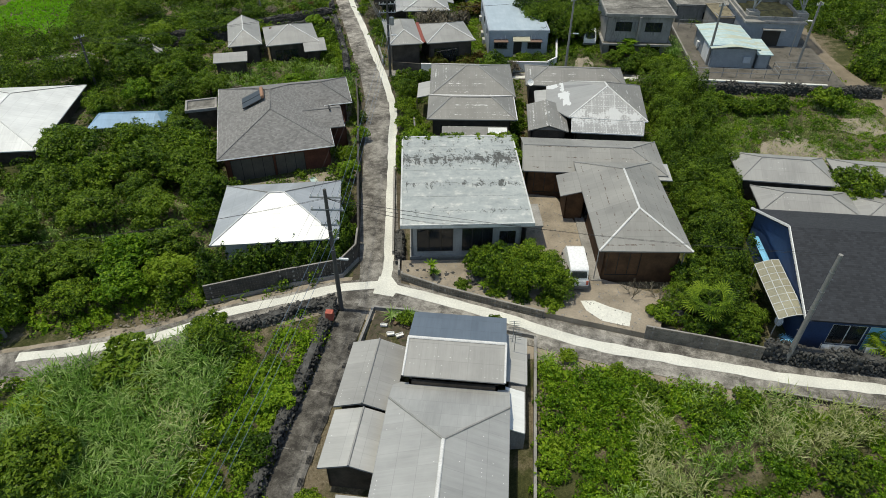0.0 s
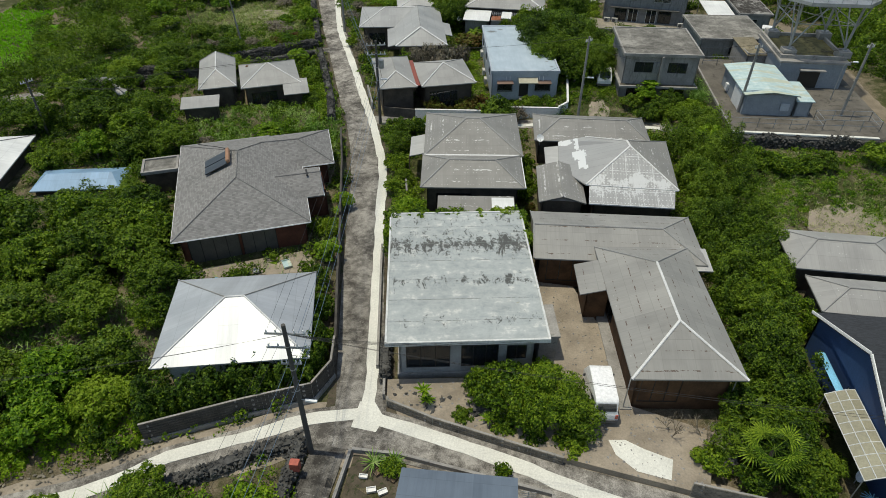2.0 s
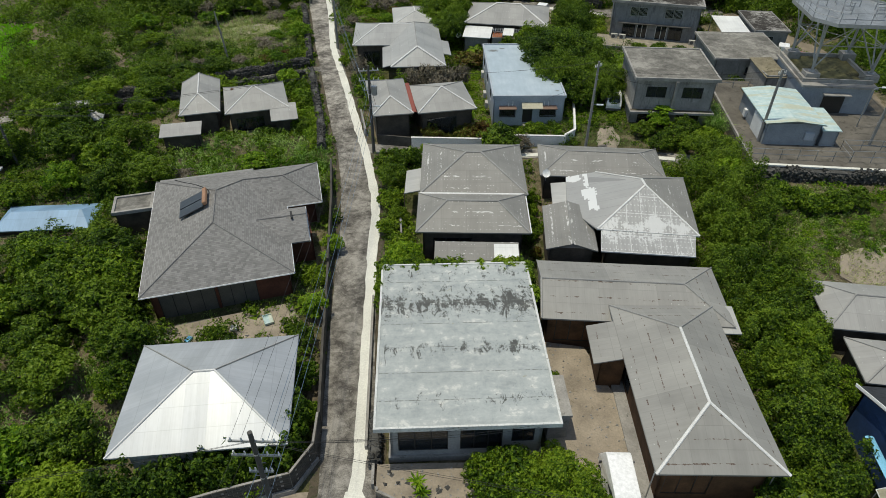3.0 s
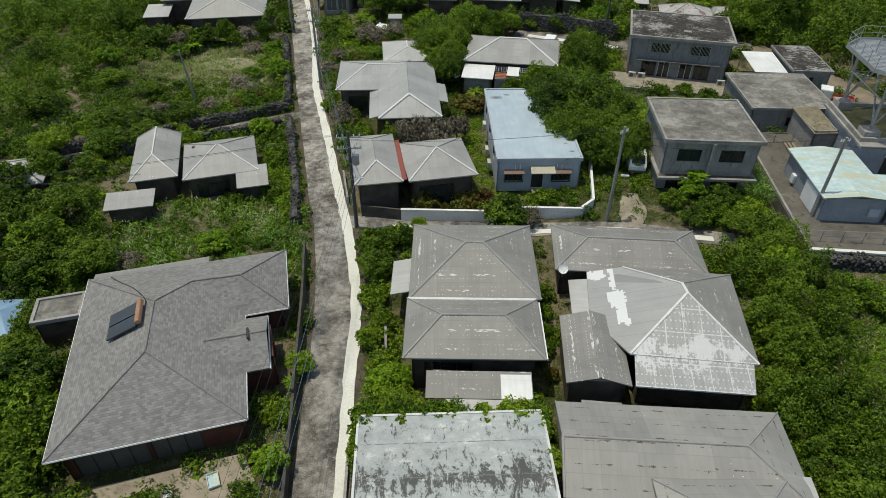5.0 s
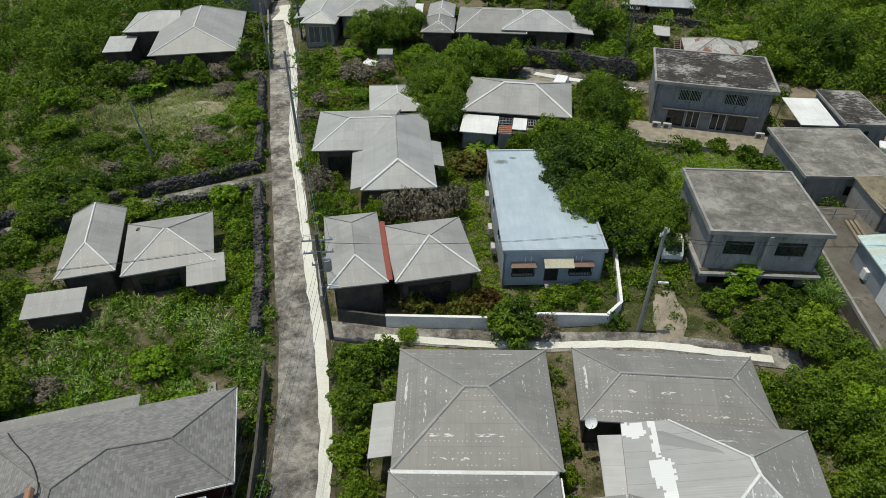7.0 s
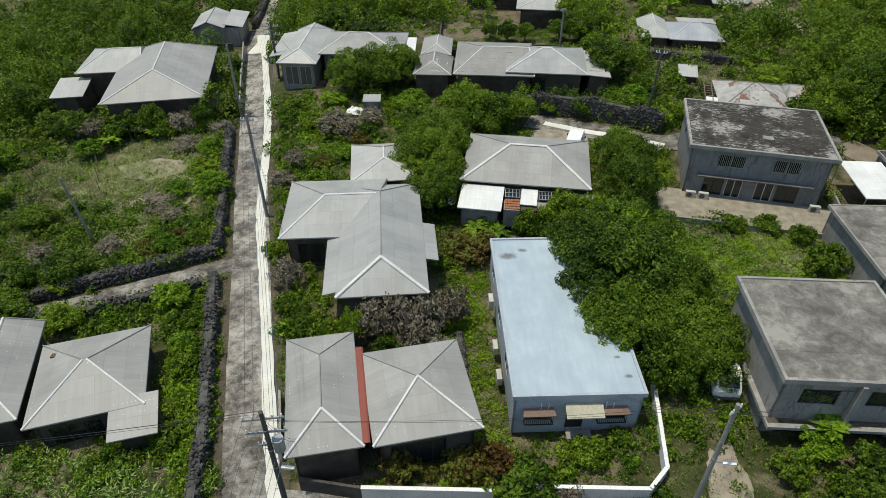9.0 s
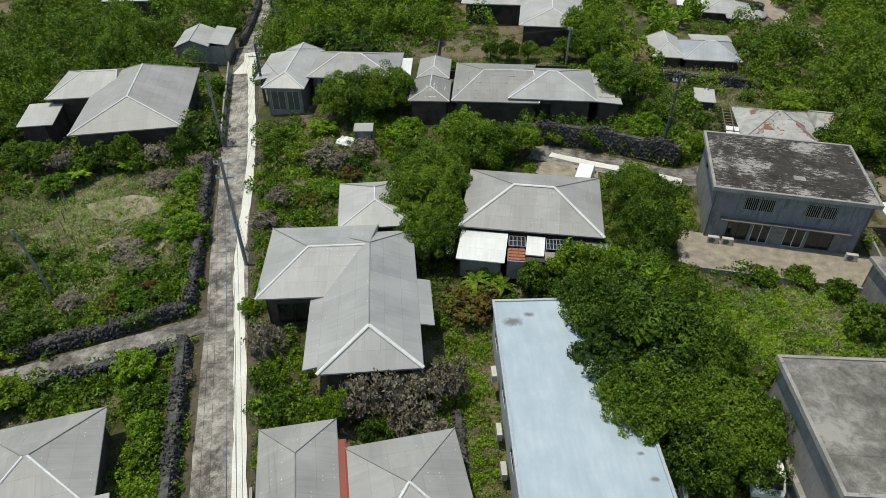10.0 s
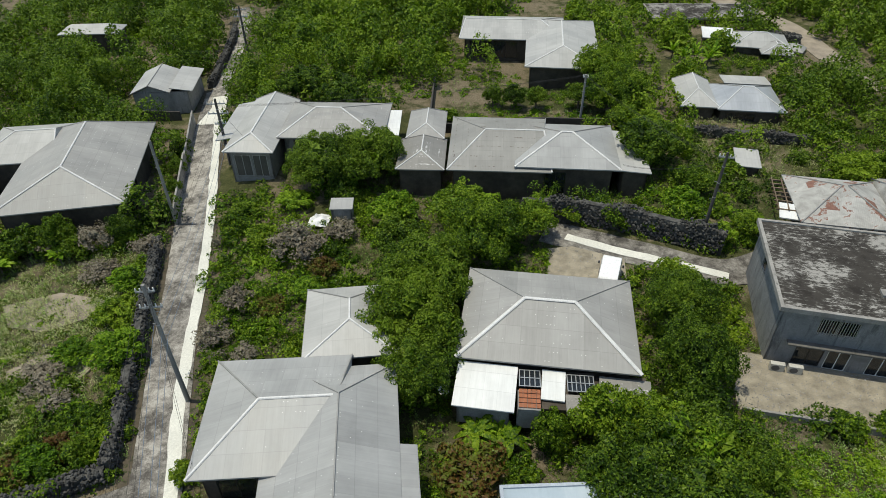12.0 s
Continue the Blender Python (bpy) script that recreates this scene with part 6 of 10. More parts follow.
    walls(h, r, -1.0, 2.15, "dark_wall", 0.6, {"right": [(0.1, 0.4, 0.2, 2.2, 3, "dark_frame", "glass")]})
    q = Rect(-40.0, 121.0, 7.0, 7.4, 12)
    hip(h, q, 2.2, 3.5, "x", 3.0, 0.5, "slate_pale", "cap", 0.16)
    walls(h, q, -1.0, 2.15, "dark_wall", 0.5)
    lean(h, Rect(-42.5, 115.2, 3.4, 4.4, 14), 1.1, 1.5, "slate_pale")
    part("annex_wall", Shape().box((-43.8, 113.6, -1.6), (-41.3, 117.0, 1.1)), "dark_wall", h)
    q = Rect(-33.9, 137.0, 6.4, 6.6, 10)
    s = house_at(q, "grey shed house with a low gabled sheet roof", "shed", "shed")
    hip(s, Rect(-34.9, 136.7, 4.2, 6.2, 10), 1.55, 2.4, "y", 0.0, 0.0, "slate_pale", "cap_grey", 0.12)
    lean(s, Rect(-31.7, 137.4, 2.4, 6.2, 10), 2.0, 1.6, "slate_pale", side="x")
    walls(s, q, -1.2, 1.5, "grey_wall", 0.3)


def far_rows():
    r = Rect(-18.3, 123.8, 4.4, 10.4, 2)
    h = house_at(r, "long house with joined pale sheet roofs")
    hip(h, r, 3.5, 4.5, "y", 1.7, 0.4, "slate_pale", "cap", 0.2)
    lean(h, Rect(-21.3, 124.8, 1.7, 7.4, 3), 3.15, 3.48, "slate_pale", side="x")
    walls(h, r, 0.6, 3.45, "grey_wall", 0.4, {"front": [(0.1, 0.5, 0.3, 2.4, 2, "alu", "shutter"), (0.55, 0.9, 0.3, 2.4, 2, "alu", "shutter")]})
    q = Rect(-11.7, 124.8, 9.4, 7.2, 2)
    hip(h, q, 3.7, 4.9, "x", 2.9, 4.2, "slate", "cap", 0.2)
    walls(h, q, 0.8, 3.65, "grey_wall", 0.5, {"front": [(0.1, 0.4, 0.2, 2.4, 3, "dark_frame", "glass")]})
    lean(h, Rect(-6.6, 125.0, 1.5, 4.6, 4), 3.4, 3.6, "white_sheet")
    r = Rect(-3.3, 124.2, 3.4, 5.2, 2)
    h = house_at(r, "long house under a run of grey hip roofs")
    hip(h, r, 3.8, 4.4, "y", 1.7, 0.5, "slate", "cap", 0.14)
    walls(h, r, 1.0, 3.75, "dark_wall", 0.3)
    q = Rect(-3.2, 119.2, 4.0, 5.0, 2)
    hip(h, q, 3.6, 4.25, "y", 2.0, 0.3, "slate_dark", "cap", 0.14)
    walls(h, q, 1.0, 3.55, "dark_wall", 0.3)
    q = Rect(3.2, 121.2, 8.4, 9.4, 1)
    hip(h, q, 3.85, 5.1, "x", 3.0, 0.5, "slate_rust", "cap", 0.16)
    walls(h, q, 1.1, 3.8, "dark_wall", 0.5)
    q = Rect(8.7, 120.6, 8.4, 7.6, 0)
    hip(h, q, 4.15, 5.4, "x", 3.8, 3.7, "slate_plain", "cap", 0.22)
    walls(h, q, 1.2, 4.1, "dark_wall", 0.5, {"front": [(0.05, 0.5, 0.2, 2.3, 4, "dark_frame", "glass")]})
    lean(h, Rect(14.0, 120.2, 2.4, 6.8, 1), 4.15, 3.95, "slate_pale", side="x")
    walls(h, Rect(14.0, 120.2, 2.3, 6.6, 1), 1.2, 3.9, "dark_wall", 0.2)
    # the house behind, seen beyond a garden
    r = Rect(4.3, 149.5, 12.4, 8.0, 0)
    h = house_at(r, "dark timber house with an L-shaped pale grey roof")
    hip(h, r, 4.0, 5.0, "x", 0.5, 3.0, "slate_pale", "cap", 0.16)
    walls(h, r, 1.3, 3.95, "dark_wall", 0.6, {"front": [(0.05, 0.55, 0.2, 2.3, 4, "dark_frame", "glass")]})
    q = Rect(9.8, 145.0, 8.0, 15.0, -2)
    hip(h, q, 4.0, 5.1, "y", 3.5, 3.5, "slate_pale", "cap", 0.2)
    walls(h, q, 1.3, 3.95, "dark_wall", 0.6)


def white_capped_house():
    r = Rect(22.2, 133.4, 3.6, 6.4, -3)
    h = house_at(r, "old house with two hip roofs of bright and grey sheets")
    hip(h, r, 3.5, 4.4, "y", 2.2, 0.4, "slate_pale", "cap", 0.14)
    walls(h, r, 0.9, 3.45, "dark_wall", 0.4)
    q = Rect(26.8, 132.6, 6.2, 6.0, -3)
    hip(h, q, 3.5, 4.6, "x", 2.6, 2.6, "zinc", "cap", 0.14)
    walls(h, q, 0.9, 3.45, "dark_wall", 0.4, {"front": [(0.1, 0.6, 0.2, 2.1, 3, "dark_frame", "glass")]})
    lean(h, Rect(28.2, 137.6, 4.6, 2.6, -3), 3.3, 3.1, "slate_pale")
    r = Rect(24.0, 121.4, 2.0, 2.6, -8)
    s = house_at(r, "tiny hut with a single grey sheet roof", "hut", "shed")
    lean(s, r, 3.0, 3.3, "slate_pale", name="roof")
    walls(s, r, 1.4, 2.95, "dark_wall", 0.15)
    r = Rect(33.0, 149.5, 6.5, 5.0, -8)
    h = house_at(r, "far house with bright white and grey hip roofs")
    hip(h, r, 3.1, 4.1, "x", 2.5, 2.5, "slate_pale", "cap", 0.14)
    walls(h, r, 1.0, 3.05, "dark_wall", 0.4)
    q = Rect(34.2, 146.8, 3.6, 3.0, -6)
    hip(h, q, 3.0, 3.7, "y", 1.4, 0.5, "slate", "cap", 0.14)
    lean(h, Rect(28.8, 151.4, 3.6, 3.0, -8), 3.1, 3.4, "white_sheet")
    q = Rect(37.0, 148.6, 2.2, 2.2, -30)
    hip(h, q, 2.6, 3.2, "x", 1.0, 1.0, "slate", "", 0.14)
    walls(h, q, 1.0, 2.55, "dark_wall", 0.2)
    r = Rect(29.0, 160.5, 14.0, 6.0, 3)
    h = house_at(r, "dark tarred flat-roofed building at the far edge", "building", "building")
    flat_roof(h, r, 2.9, 0.2, "flat_dark", "concrete", 0.15, 0.08)
    walls(h, r, 0.8, 2.7, "dark_wall", 0.2)


def ruined_house():
    r = Rect(28.6, 114.6, 6.6, 6.6, -6)
    h = house_at(r, "ruined house with a collapsing rusty and white hip roof")
    hip(h, r, 3.5, 4.9, "x", 3.1, 3.1, "ruined", "cap_grey", 0.14)
    walls(h, r, 1.2, 3.4, "dark_wall", 0.5)
    q = Rect(35.2, 116.0, 6.0, 5.2, -8)
    hip(h, q, 3.1, 4.1, "x", 0.4, 2.0, "ruined", "cap_grey", 0.14)
    walls(h, q, 1.2, 3.0, "dark_wall", 0.4)
    q = Rect(25.4, 115.4, 2.4, 4.6, -10)
    for k in range(8):
        part("rafter", Shape().box((-1.2, -2.2 + 0.6 * k, 3.3), (1.2, -2.1 + 0.6 * k, 3.42), q.m), "wood", h)
    for k in range(4):
        part("batten", Shape().box((-1.1 + 0.7 * k, -2.3, 3.425), (-1.02 + 0.7 * k, 2.3, 3.5), q.m), "wood", h)
    lean(h, Rect(25.0, 113.2, 2.0, 1.6, -12), 3.2, 3.5, "white_sheet")


def dark_gable_house():
    r = Rect(33.9, 36.4, 14.6, 11.8, 0)
    h = house_at(r, "deep blue house under a black shingle gable roof")
    hip(h, r, 2.85, 5.5, "x", 0.0, 0.0, "black_shingle", "", gable="blue_wall")
    walls(h, r, 0.1, 2.8, "blue_wall", 0.35, {"front": [(0.12, 0.27, 0.5, 2.2, 2, "white", "glass"), (0.28, 0.4, 0.1, 2.2, 1, "white", "cyan")], "left": [(0.45, 0.6, 0.1, 2.2, 1, "white", "glass")]})
    for y in (-1, 1):
        part("barge_board", Shape().bar(r.p(-7.25, y * 5.9, 2.8), r.p(-7.25, 0, 5.45), 0.1, 0.16), "white", h)
    part("light_strip", Shape().bar((26.2, 39.2, 2.5), (26.2, 35.6, 2.5), 0.45, 0.06), "cyan", h, "sky-blue translucent awning over the side door")
    # curved plastic canopy on a light frame
    c = thing("canopy", pose(26.0, 33.5, 0.1), "yellowed clear plastic canopy on a thin metal frame", "canopy")
    n = 6
    prof = [(25.35 + 1.4 * k / n, 2.35 + 0.55 * math.sin(math.pi / 2 * k / n)) for k in range(n + 1)]
    y0, y1 = 30.9, 36.2
    bays = 8
    for j in range(bays):
        a, b = y0 + (y1 - y0) * j / bays, y0 + (y1 - y0) * (j + 1) / bays
        for (xa, za), (xb, zb) in zip(prof[::2], prof[2::2]):
            s = Shape().poly([(xa, a + 0.02, za), (xb, a + 0.02, zb), (xb, b - 0.02, zb), (xa, b - 0.02, za)])
            s.poly([(xa, b - 0.02, za - 0.01), (xb, b - 0.02, zb - 0.01), (xb, a + 0.02, zb - 0.01), (xa, a + 0.02, za - 0.01)])
            part("panel", s, "poly_dim", c)
    for j in range(bays + 1):
        y = y0 + (y1 - y0) * j / bays
        s = Shape()
        for (xa, za), (xb, zb) in zip(prof[::2], prof[2::2]):
            s.bar((xa, y, za), (xb, y, zb), 0.05, 0.03)
        part("rib", s, "old_white", c)
    for xa, za in prof[::2]:
        part("rail", Shape().bar((xa, y0, za + 0.005), (xa, y1, za + 0.005), 0.05, 0.03), "old_white", c)
    for y in (y0 + 0.1, y1 - 0.1):
        part("post", Shape().tube((25.38, y, 0.0), (25.38, y, 2.35), 0.03, sides=6), "alu", c)
    for cx, cy, w, d, ze, zr in ((31.3, 49.6, 7.8, 4.6, 2.2, 3.15), (38.5, 49.0, 6.0, 5.2, 2.2, 3.2), (31.6, 44.9, 7.4, 3.6, 2.1, 2.8), (37.6, 44.4, 5.0, 3.8, 2.0, 2.6)):
        q = Rect(cx, cy, w, d, -2)
        b = house_at(q, "low old house with a dull grey hip roof")
        hip(b, q, ze, zr, "x", 2.0, 2.0, "slate", "cap_grey", 0.14)
        walls(b, q, 0.1, ze - 0.05, "dark_wall", 0.35)


def west_white_house():
    r = Rect(-42.0, 55.0, 11.0, 14.5, 12)
    h = house_at(r, "house with a broad white-painted hip roof")
    hip(h, r, 0.1, 1.6, "y", 5.0, 5.0, "white_sheet", "cap", 0.16)
    walls(h, r, -2.6, 0.05, "dark_wall", 0.6)
    q = Rect(-30.2, 57.1, 7.6, 3.6, 10)
    s = house_at(q, "low shed with a faded blue sheet roof", "shed", "shed")
    hip(s, q, -0.55, 0.1, "x", 1.0, 1.0, "sky_blue_sheet", "", 0.1)
    walls(s, q, -2.2, -0.6, "dark_wall", 0.3)
    q = Rect(-38.0, 74.5, 6.5, 5.0, 20)
    h = house_at(q, "overgrown house with a pale grey roof")
    hip(h, q, 0.0, 1.1, "x", 2.4, 2.4, "slate_pale", "cap_grey", 0.14)
    walls(h, q, -2.4, -0.05, "dark_wall", 0.4)
    q = Rect(-52.0, 154.0, 8.0, 3.5, 8)
    h = house_at(q, "far overgrown hut with a whitish roof", "hut", "shed")
    hip(h, q, 1.0, 1.8, "x", 1.5, 1.5, "slate_pale", "", 0.14)
    walls(h, q, -2.0, 0.95, "dark_wall", 0.3)


def metal_hip_house():
    r = Rect(-8.4, 38.5, 8.9, 7.6, 11.5)
    h = house_at(r, "house under a bright bare-metal hip roof behind a hedge")
    hip(h, r, 2.65, 4.3, "x", 3.9, 3.9, "zinc", "cap", 0.14)
    walls(h, r, 0.1, 2.6, "white_wall", 0.7)


for build in (white_roof_house, metal_hip_house, brown_house, shingle_house, corrugated_house, twin_hip_house, patched_house, little_twin_house, red_seam_house, blue_house, grey_two_storey, dark_two_storey, concrete_rows, pump_house, cross_hip_house, centre_far_house, west_far_house, far_rows, white_capped_house, ruined_house, dark_gable_house, west_white_house):
    build()


# ---- walls, rails and the walled compound ----
def block_wall(pts, z0, z1, label, material="block", thick=0.15, cap=True):
    """A wall of separate concrete blocks in courses along a line."""
    w = thing("block_wall", pose(*pts[0], z0), label, "wall", kind="structure")
    base = Shape()
    one = None
    for p, q in zip(pts, pts[1:]):
        p, q = Vector((*p, 0)), Vector((*q, 0))
        way = (q - p).normalized()
        n = max(1, round((q - p).length / 0.4))
        step = (q - p).length / n
        side = Vector((-way.y, way.x, 0))
        yaw = math.degrees(math.atan2(way.y, way.x))
        s, _ = wall_run((p.x, p.y), (q.x, q.y), z0 - 0.5, z1 - 0.02, thick - 0.03, [])
        part("mortar", s, "concrete", w)
        rows = max(1, round((z1 - z0) / 0.2))
        for j in range(rows):
            for k in range(n):
                if one is None:
                    one = Shape().box((-0.19, -0.03, 0.008), (0.19, 0.0, 0.192)).box((-0.17, -0.04, 0.03), (0.17, -0.03, 0.17)).mesh("block")
                    one.materials.append(M[material])
                c = p + way * step * (k + 0.5 + (0.25 if j % 2 else -0.25) * (0 < k < n - 1))
                ob = new("block", one)
                ob.parent = w
                ob.matrix_basis = BASE[w.name].inverted() @ pose(c.x, c.y, z0 + j * (z1 - z0) / rows, 0, 0, yaw)
    return w


def stone_wall(pts, height, thick, label, seed, size=0.27, drop=0.0):
    """A dry wall of piled dark stones."""
    r = np.random.default_rng(seed)
    polys = []
    base = np.array([(1, 0, 0), (0, 1, 0), (-1, 0, 0), (0, -1, 0), (0, 0, 1), (0, 0, -1)], float)
    tri = [(0, 1, 4), (1, 2, 4), (2, 3, 4), (3, 0, 4), (1, 0, 5), (2, 1, 5), (3, 2, 5), (0, 3, 5)]
    for p, q in zip(pts, pts[1:]):
        p, q = np.array(p, float), np.array(q, float)
        length = np.linalg.norm(q - p)
        way = (q - p) / length
        side = np.array([-way[1], way[0]])
        # stones set close over both faces and the crest
        n = int(length * (2 * height + thick) / (size * size) * 1.75)
        for _ in range(n):
            t = r.uniform(0, 1)
            top = height * (0.9 + 0.12 * math.sin(t * length * 1.3 + seed))
            k = r.uniform(0, 2 * height + thick)
            if k < thick:
                h, o = top * r.uniform(0.93, 1.06), (k / thick - 0.5) * thick * 0.9
            else:
                h = (k - thick) % height / height * top
                o = (0.5 if k - thick > height else -0.5) * thick * (1.15 - 0.3 * h / height) + r.uniform(-0.06, 0.06)
            xy = p + way * length * t + side * o
            c = np.array([xy[0], xy[1], land(xy[0], xy[1]) - drop + h])
            s = size * r.uniform(0.5, 0.9, 3) * 0.7
            a = r.normal(0, 1, (3, 3))
            qm, _ = np.linalg.qr(a)
            pv = (base * r.uniform(0.75, 1.2, (6, 1)) * s) @ qm + c
            polys.append(pv[np.array(tri)])
    core = Shape()
    for p, q in zip(pts, pts[1:]):
        b, m = wall_run(p, q, -0.5, height * 0.86, thick * 0.7, [])
        for f in b.f:
            w = [b.v[i] - Vector((m[0][1], m[1][1], 0)) * thick * 0.35 + Vector((0, 0, land(b.v[i].x, b.v[i].y) - drop)) for i in f]
            for k in range(1, len(w) - 1):
                polys.append(np.array([[w[0], w[k], w[k + 1]]], float))
    ob = new("stone_wall", quads("stone_wall", np.concatenate(polys), 3))
    ob.data.materials.append(M["rock"])
    return tagged(ob, label, "wall", kind="structure")


block_wall([(-11.6, 31.0), (-6.6, 33.3), (-3.1, 34.75), (-2.35, 36.6), (-2.6, 38.6)], 0.1, 1.5, "stained concrete block wall below a clipped hedge")
part_base = thing("retaining_wall", pose(-7, 33, -0.3), "low concrete retaining footing under a block wall", "wall", kind="structure")
for p, q in (((-11.7, 30.85), (-6.6, 33.15)), ((-6.6, 33.15), (-3.0, 34.6)), ((-3.0, 34.6), (-2.2, 36.6))):
    s, _ = wall_run(p, q, -0.6, 0.25, 0.12, [])
    part("footing", s, "concrete", part_base)
block_wall([(1.15, 35.0), (1.25, 34.75), (4.0, 33.75), (8.4, 32.6), (11.2, 31.9)], -0.02, 0.62, "low grey block wall round a sandy front yard", "block_pale")
block_wall([(17.6, 30.75), (21.5, 30.15), (24.6, 29.6)], -0.02, 1.1, "weathered block wall before a garden", "block_pale")
block_wall([(24.0, 26.9), (27.3, 26.5), (31.4, 26.0), (36.0, 25.4)], -0.6, 0.35, "creeper-hung block wall beside the lane")
stone_wall([(24.7, 29.9), (28.5, 29.5), (35.0, 29.1), (42.0, 28.6)], 1.4, 0.6, "dry wall of piled black stones before a garden", 1, 0.26)
stone_wall([(-2.9, 31.9), (-5.0, 31.0), (-7.4, 29.5), (-9.5, 28.4)], 0.55, 0.7, "low tumbled stone bank along a lane", 2)
stone_wall([(-3.0, 31.6), (-3.1, 29.0), (-3.5, 25.0), (-3.9, 20.0), (-4.1, 15.0)], 0.8, 0.6, "mossy stone wall beside a narrow alley", 3)
stone_wall([(-10.2, 69.2), (-11.2, 73.1), (-12.0, 75.6), (-13.5, 80.0), (-15.4, 85.6), (-16.0, 87.2)], 1.15, 0.6, "piled black stone wall beside the lane", 4, 0.25)
stone_wall([(-16.4, 86.4), (-20.0, 84.5), (-23.3, 83.1), (-28.0, 81.2), (-36.0, 77.4)], 1.1, 0.6, "black stone wall along a side lane", 5, 0.25)
stone_wall([(-17.0, 90.2), (-19.5, 89.0), (-22.0, 87.6), (-25.0, 86.4), (-30.0, 84.0), (-37.0, 80.6)], 1.0, 0.8, "black stone bank above a side lane", 6, 0.25)
stone_wall([(-17.0, 90.4), (-18.0, 93.9), (-19.1, 97.3), (-20.85, 103.1), (-22.3, 107.6), (-23.2, 110.2)], 1.2, 0.6, "high black stone wall beside the lane", 7, 0.25)
stone_wall([(27.3, 66.9), (34.0, 67.1), (41.0, 67.3), (47.0, 67.6)], 1.45, 0.7, "retaining wall of black stones with white lime", 9, drop=0.3)
stone_wall([(5.2, 114.6), (10.0, 114.0), (15.0, 112.0), (19.5, 110.2)], 2.1, 0.6, "high black stone wall behind the back lane", 10)
stone_wall([(20.0, 127.0), (25.0, 126.4), (31.0, 125.8)], 1.0, 0.6, "black stone wall on a slope", 11)
stone_wall([(35.0, 152.6), (38.6, 151.4)], 1.0, 1.2, "heap of dark stones by a track", 12)
stone_wall([(-30.9, 141.0), (-32.0, 147.5), (-33.8, 156.4), (-35.0, 161.0)], 1.0, 0.6, "stone wall beside the far lane", 13)
stone_wall([(0.85, 36.4), (0.4, 39.5)], 0.9, 0.5, "rubble stacked against a house wall", 15, 0.22)
stone_wall([(6.2, 34.7), (7.2, 34.8)], 0.75, 0.8, "small heap of garden stones", 16, 0.3)
stone_wall([(2.2, 83.0), (2.9, 78.0)], 0.5, 0.5, "low stone edging in a garden", 17)


def plain_wall(runs, label, material="concrete", thick=0.15, name="garden_wall", cap=""):
    w = thing(name, pose(*runs[0][0], land(*runs[0][0])), label, "wall", kind="structure")
    for p, q, h in runs:
        z = min(land(*p), land(*q))
        s, m = wall_run(p, q, z - 0.3, max(land(*p), land(*q)) + h, thick, [])
        part("wall_panel", s, material, w)
        if cap:
            n = (Vector((*q, 0)) - Vector((*p, 0))).length
            z1 = max(land(*p), land(*q)) + h
            part("coping", Shape().box((-0.02, -0.03, z1 + 0.002), (n + 0.02, thick + 0.03, z1 + 0.06), m), cap, w)


plain_wall([((-2.6, 38.8), (-4.0, 45.5), 1.2), ((-4.0, 45.5), (-5.3, 52.0), 1.0), ((-5.3, 52.0), (-6.9, 59.8), 1.3), ((-6.9, 59.8), (-8.4, 66.0), 1.2)], "dark weathered wall beside the lane", "block")
plain_wall([((1.05, 35.2), (0.7, 37.5), 0.5), ((0.25, 37.5), (-1.55, 49.5), 0.35)], "low concrete kerb wall beside the lane")
plain_wall([((-5.2, 71.2), (-1.9, 70.95), 1.0)], "grey block garden wall at an alley corner", "block")
plain_wall([((-1.9, 70.95), (5.4, 71.45), 0.95), ((5.4, 71.45), (12.6, 71.95), 0.75), ((12.6, 71.95), (13.6, 73.2), 0.8), ((13.6, 73.2), (13.9, 80.0), 0.8)], "white-painted low garden wall", "white_wall", cap="white")
plain_wall([((-22.9, 113.0), (-26.0, 122.5), 1.3), ((-26.0, 122.5), (-28.9, 131.5), 1.2)], "grey concrete wall along the lane", "concrete")
plain_wall([((-38.0, 132.6), (-31.0, 132.6), 1.0)], "dark block wall before a shed", "block")
plain_wall([((-3.5, 127.6), (4.5, 127.8), 1.0), ((5.5, 128.0), (13.0, 128.2), 1.0), ((-3.5, 127.6), (-4.2, 142.0), 0.9)], "dark block wall round a garden", "block")
plain_wall([((17.3, 96.2), (31.2, 94.4), 0.45), ((31.2, 94.4), (31.9, 100.5), 0.6)], "low concrete edge of a terrace")
plain_wall([((0.0, 52.9), (-1.0, 58.5), 0.8)], "low mossy garden wall")
plain_wall([((-6.6, 72.8), (-7.9, 77.0), 0.7)], "low kerb wall at the lane")

# compound floor, kerb and rails
comp = thing("compound_floor", pose(36, 76, 1.0), "stained concrete floor of a walled compound", "floor", kind="structure")
part("slab", Shape().box((PAD[0], PAD[2], 0.2), (PAD[1], PAD[3], PAD[4])), "compound", comp)
part("kerb", Shape().box((PAD[0], PAD[2] - 0.02, PAD[4] + 0.002), (PAD[1] - 2, PAD[2] + 0.3, PAD[4] + 0.14)), "strip", comp)
part("kerb", Shape().box((PAD[0] - 0.02, PAD[2] + 0.2, PAD[4] + 0.002), (PAD[0] + 0.16, PAD[3], PAD[4] + 0.25)), "concrete", comp)


def rail(pts, z, h, label, posts=1.6, rows=2, mesh_wire=False):
    f = thing("fence", pose(*pts[0], z), label, "fence", "rails of the compound")
    for p, q in zip(pts, pts[1:]):
        p, q = Vector((*p, z)), Vector((*q, z))
        n = max(1, round((q - p).length / posts))
        for k in range(n + 1):
            c = p + (q - p) * k / n
            part("post", Shape().tube(c, c + Vector((0, 0, h)), 0.03, sides=6), "steel", f)
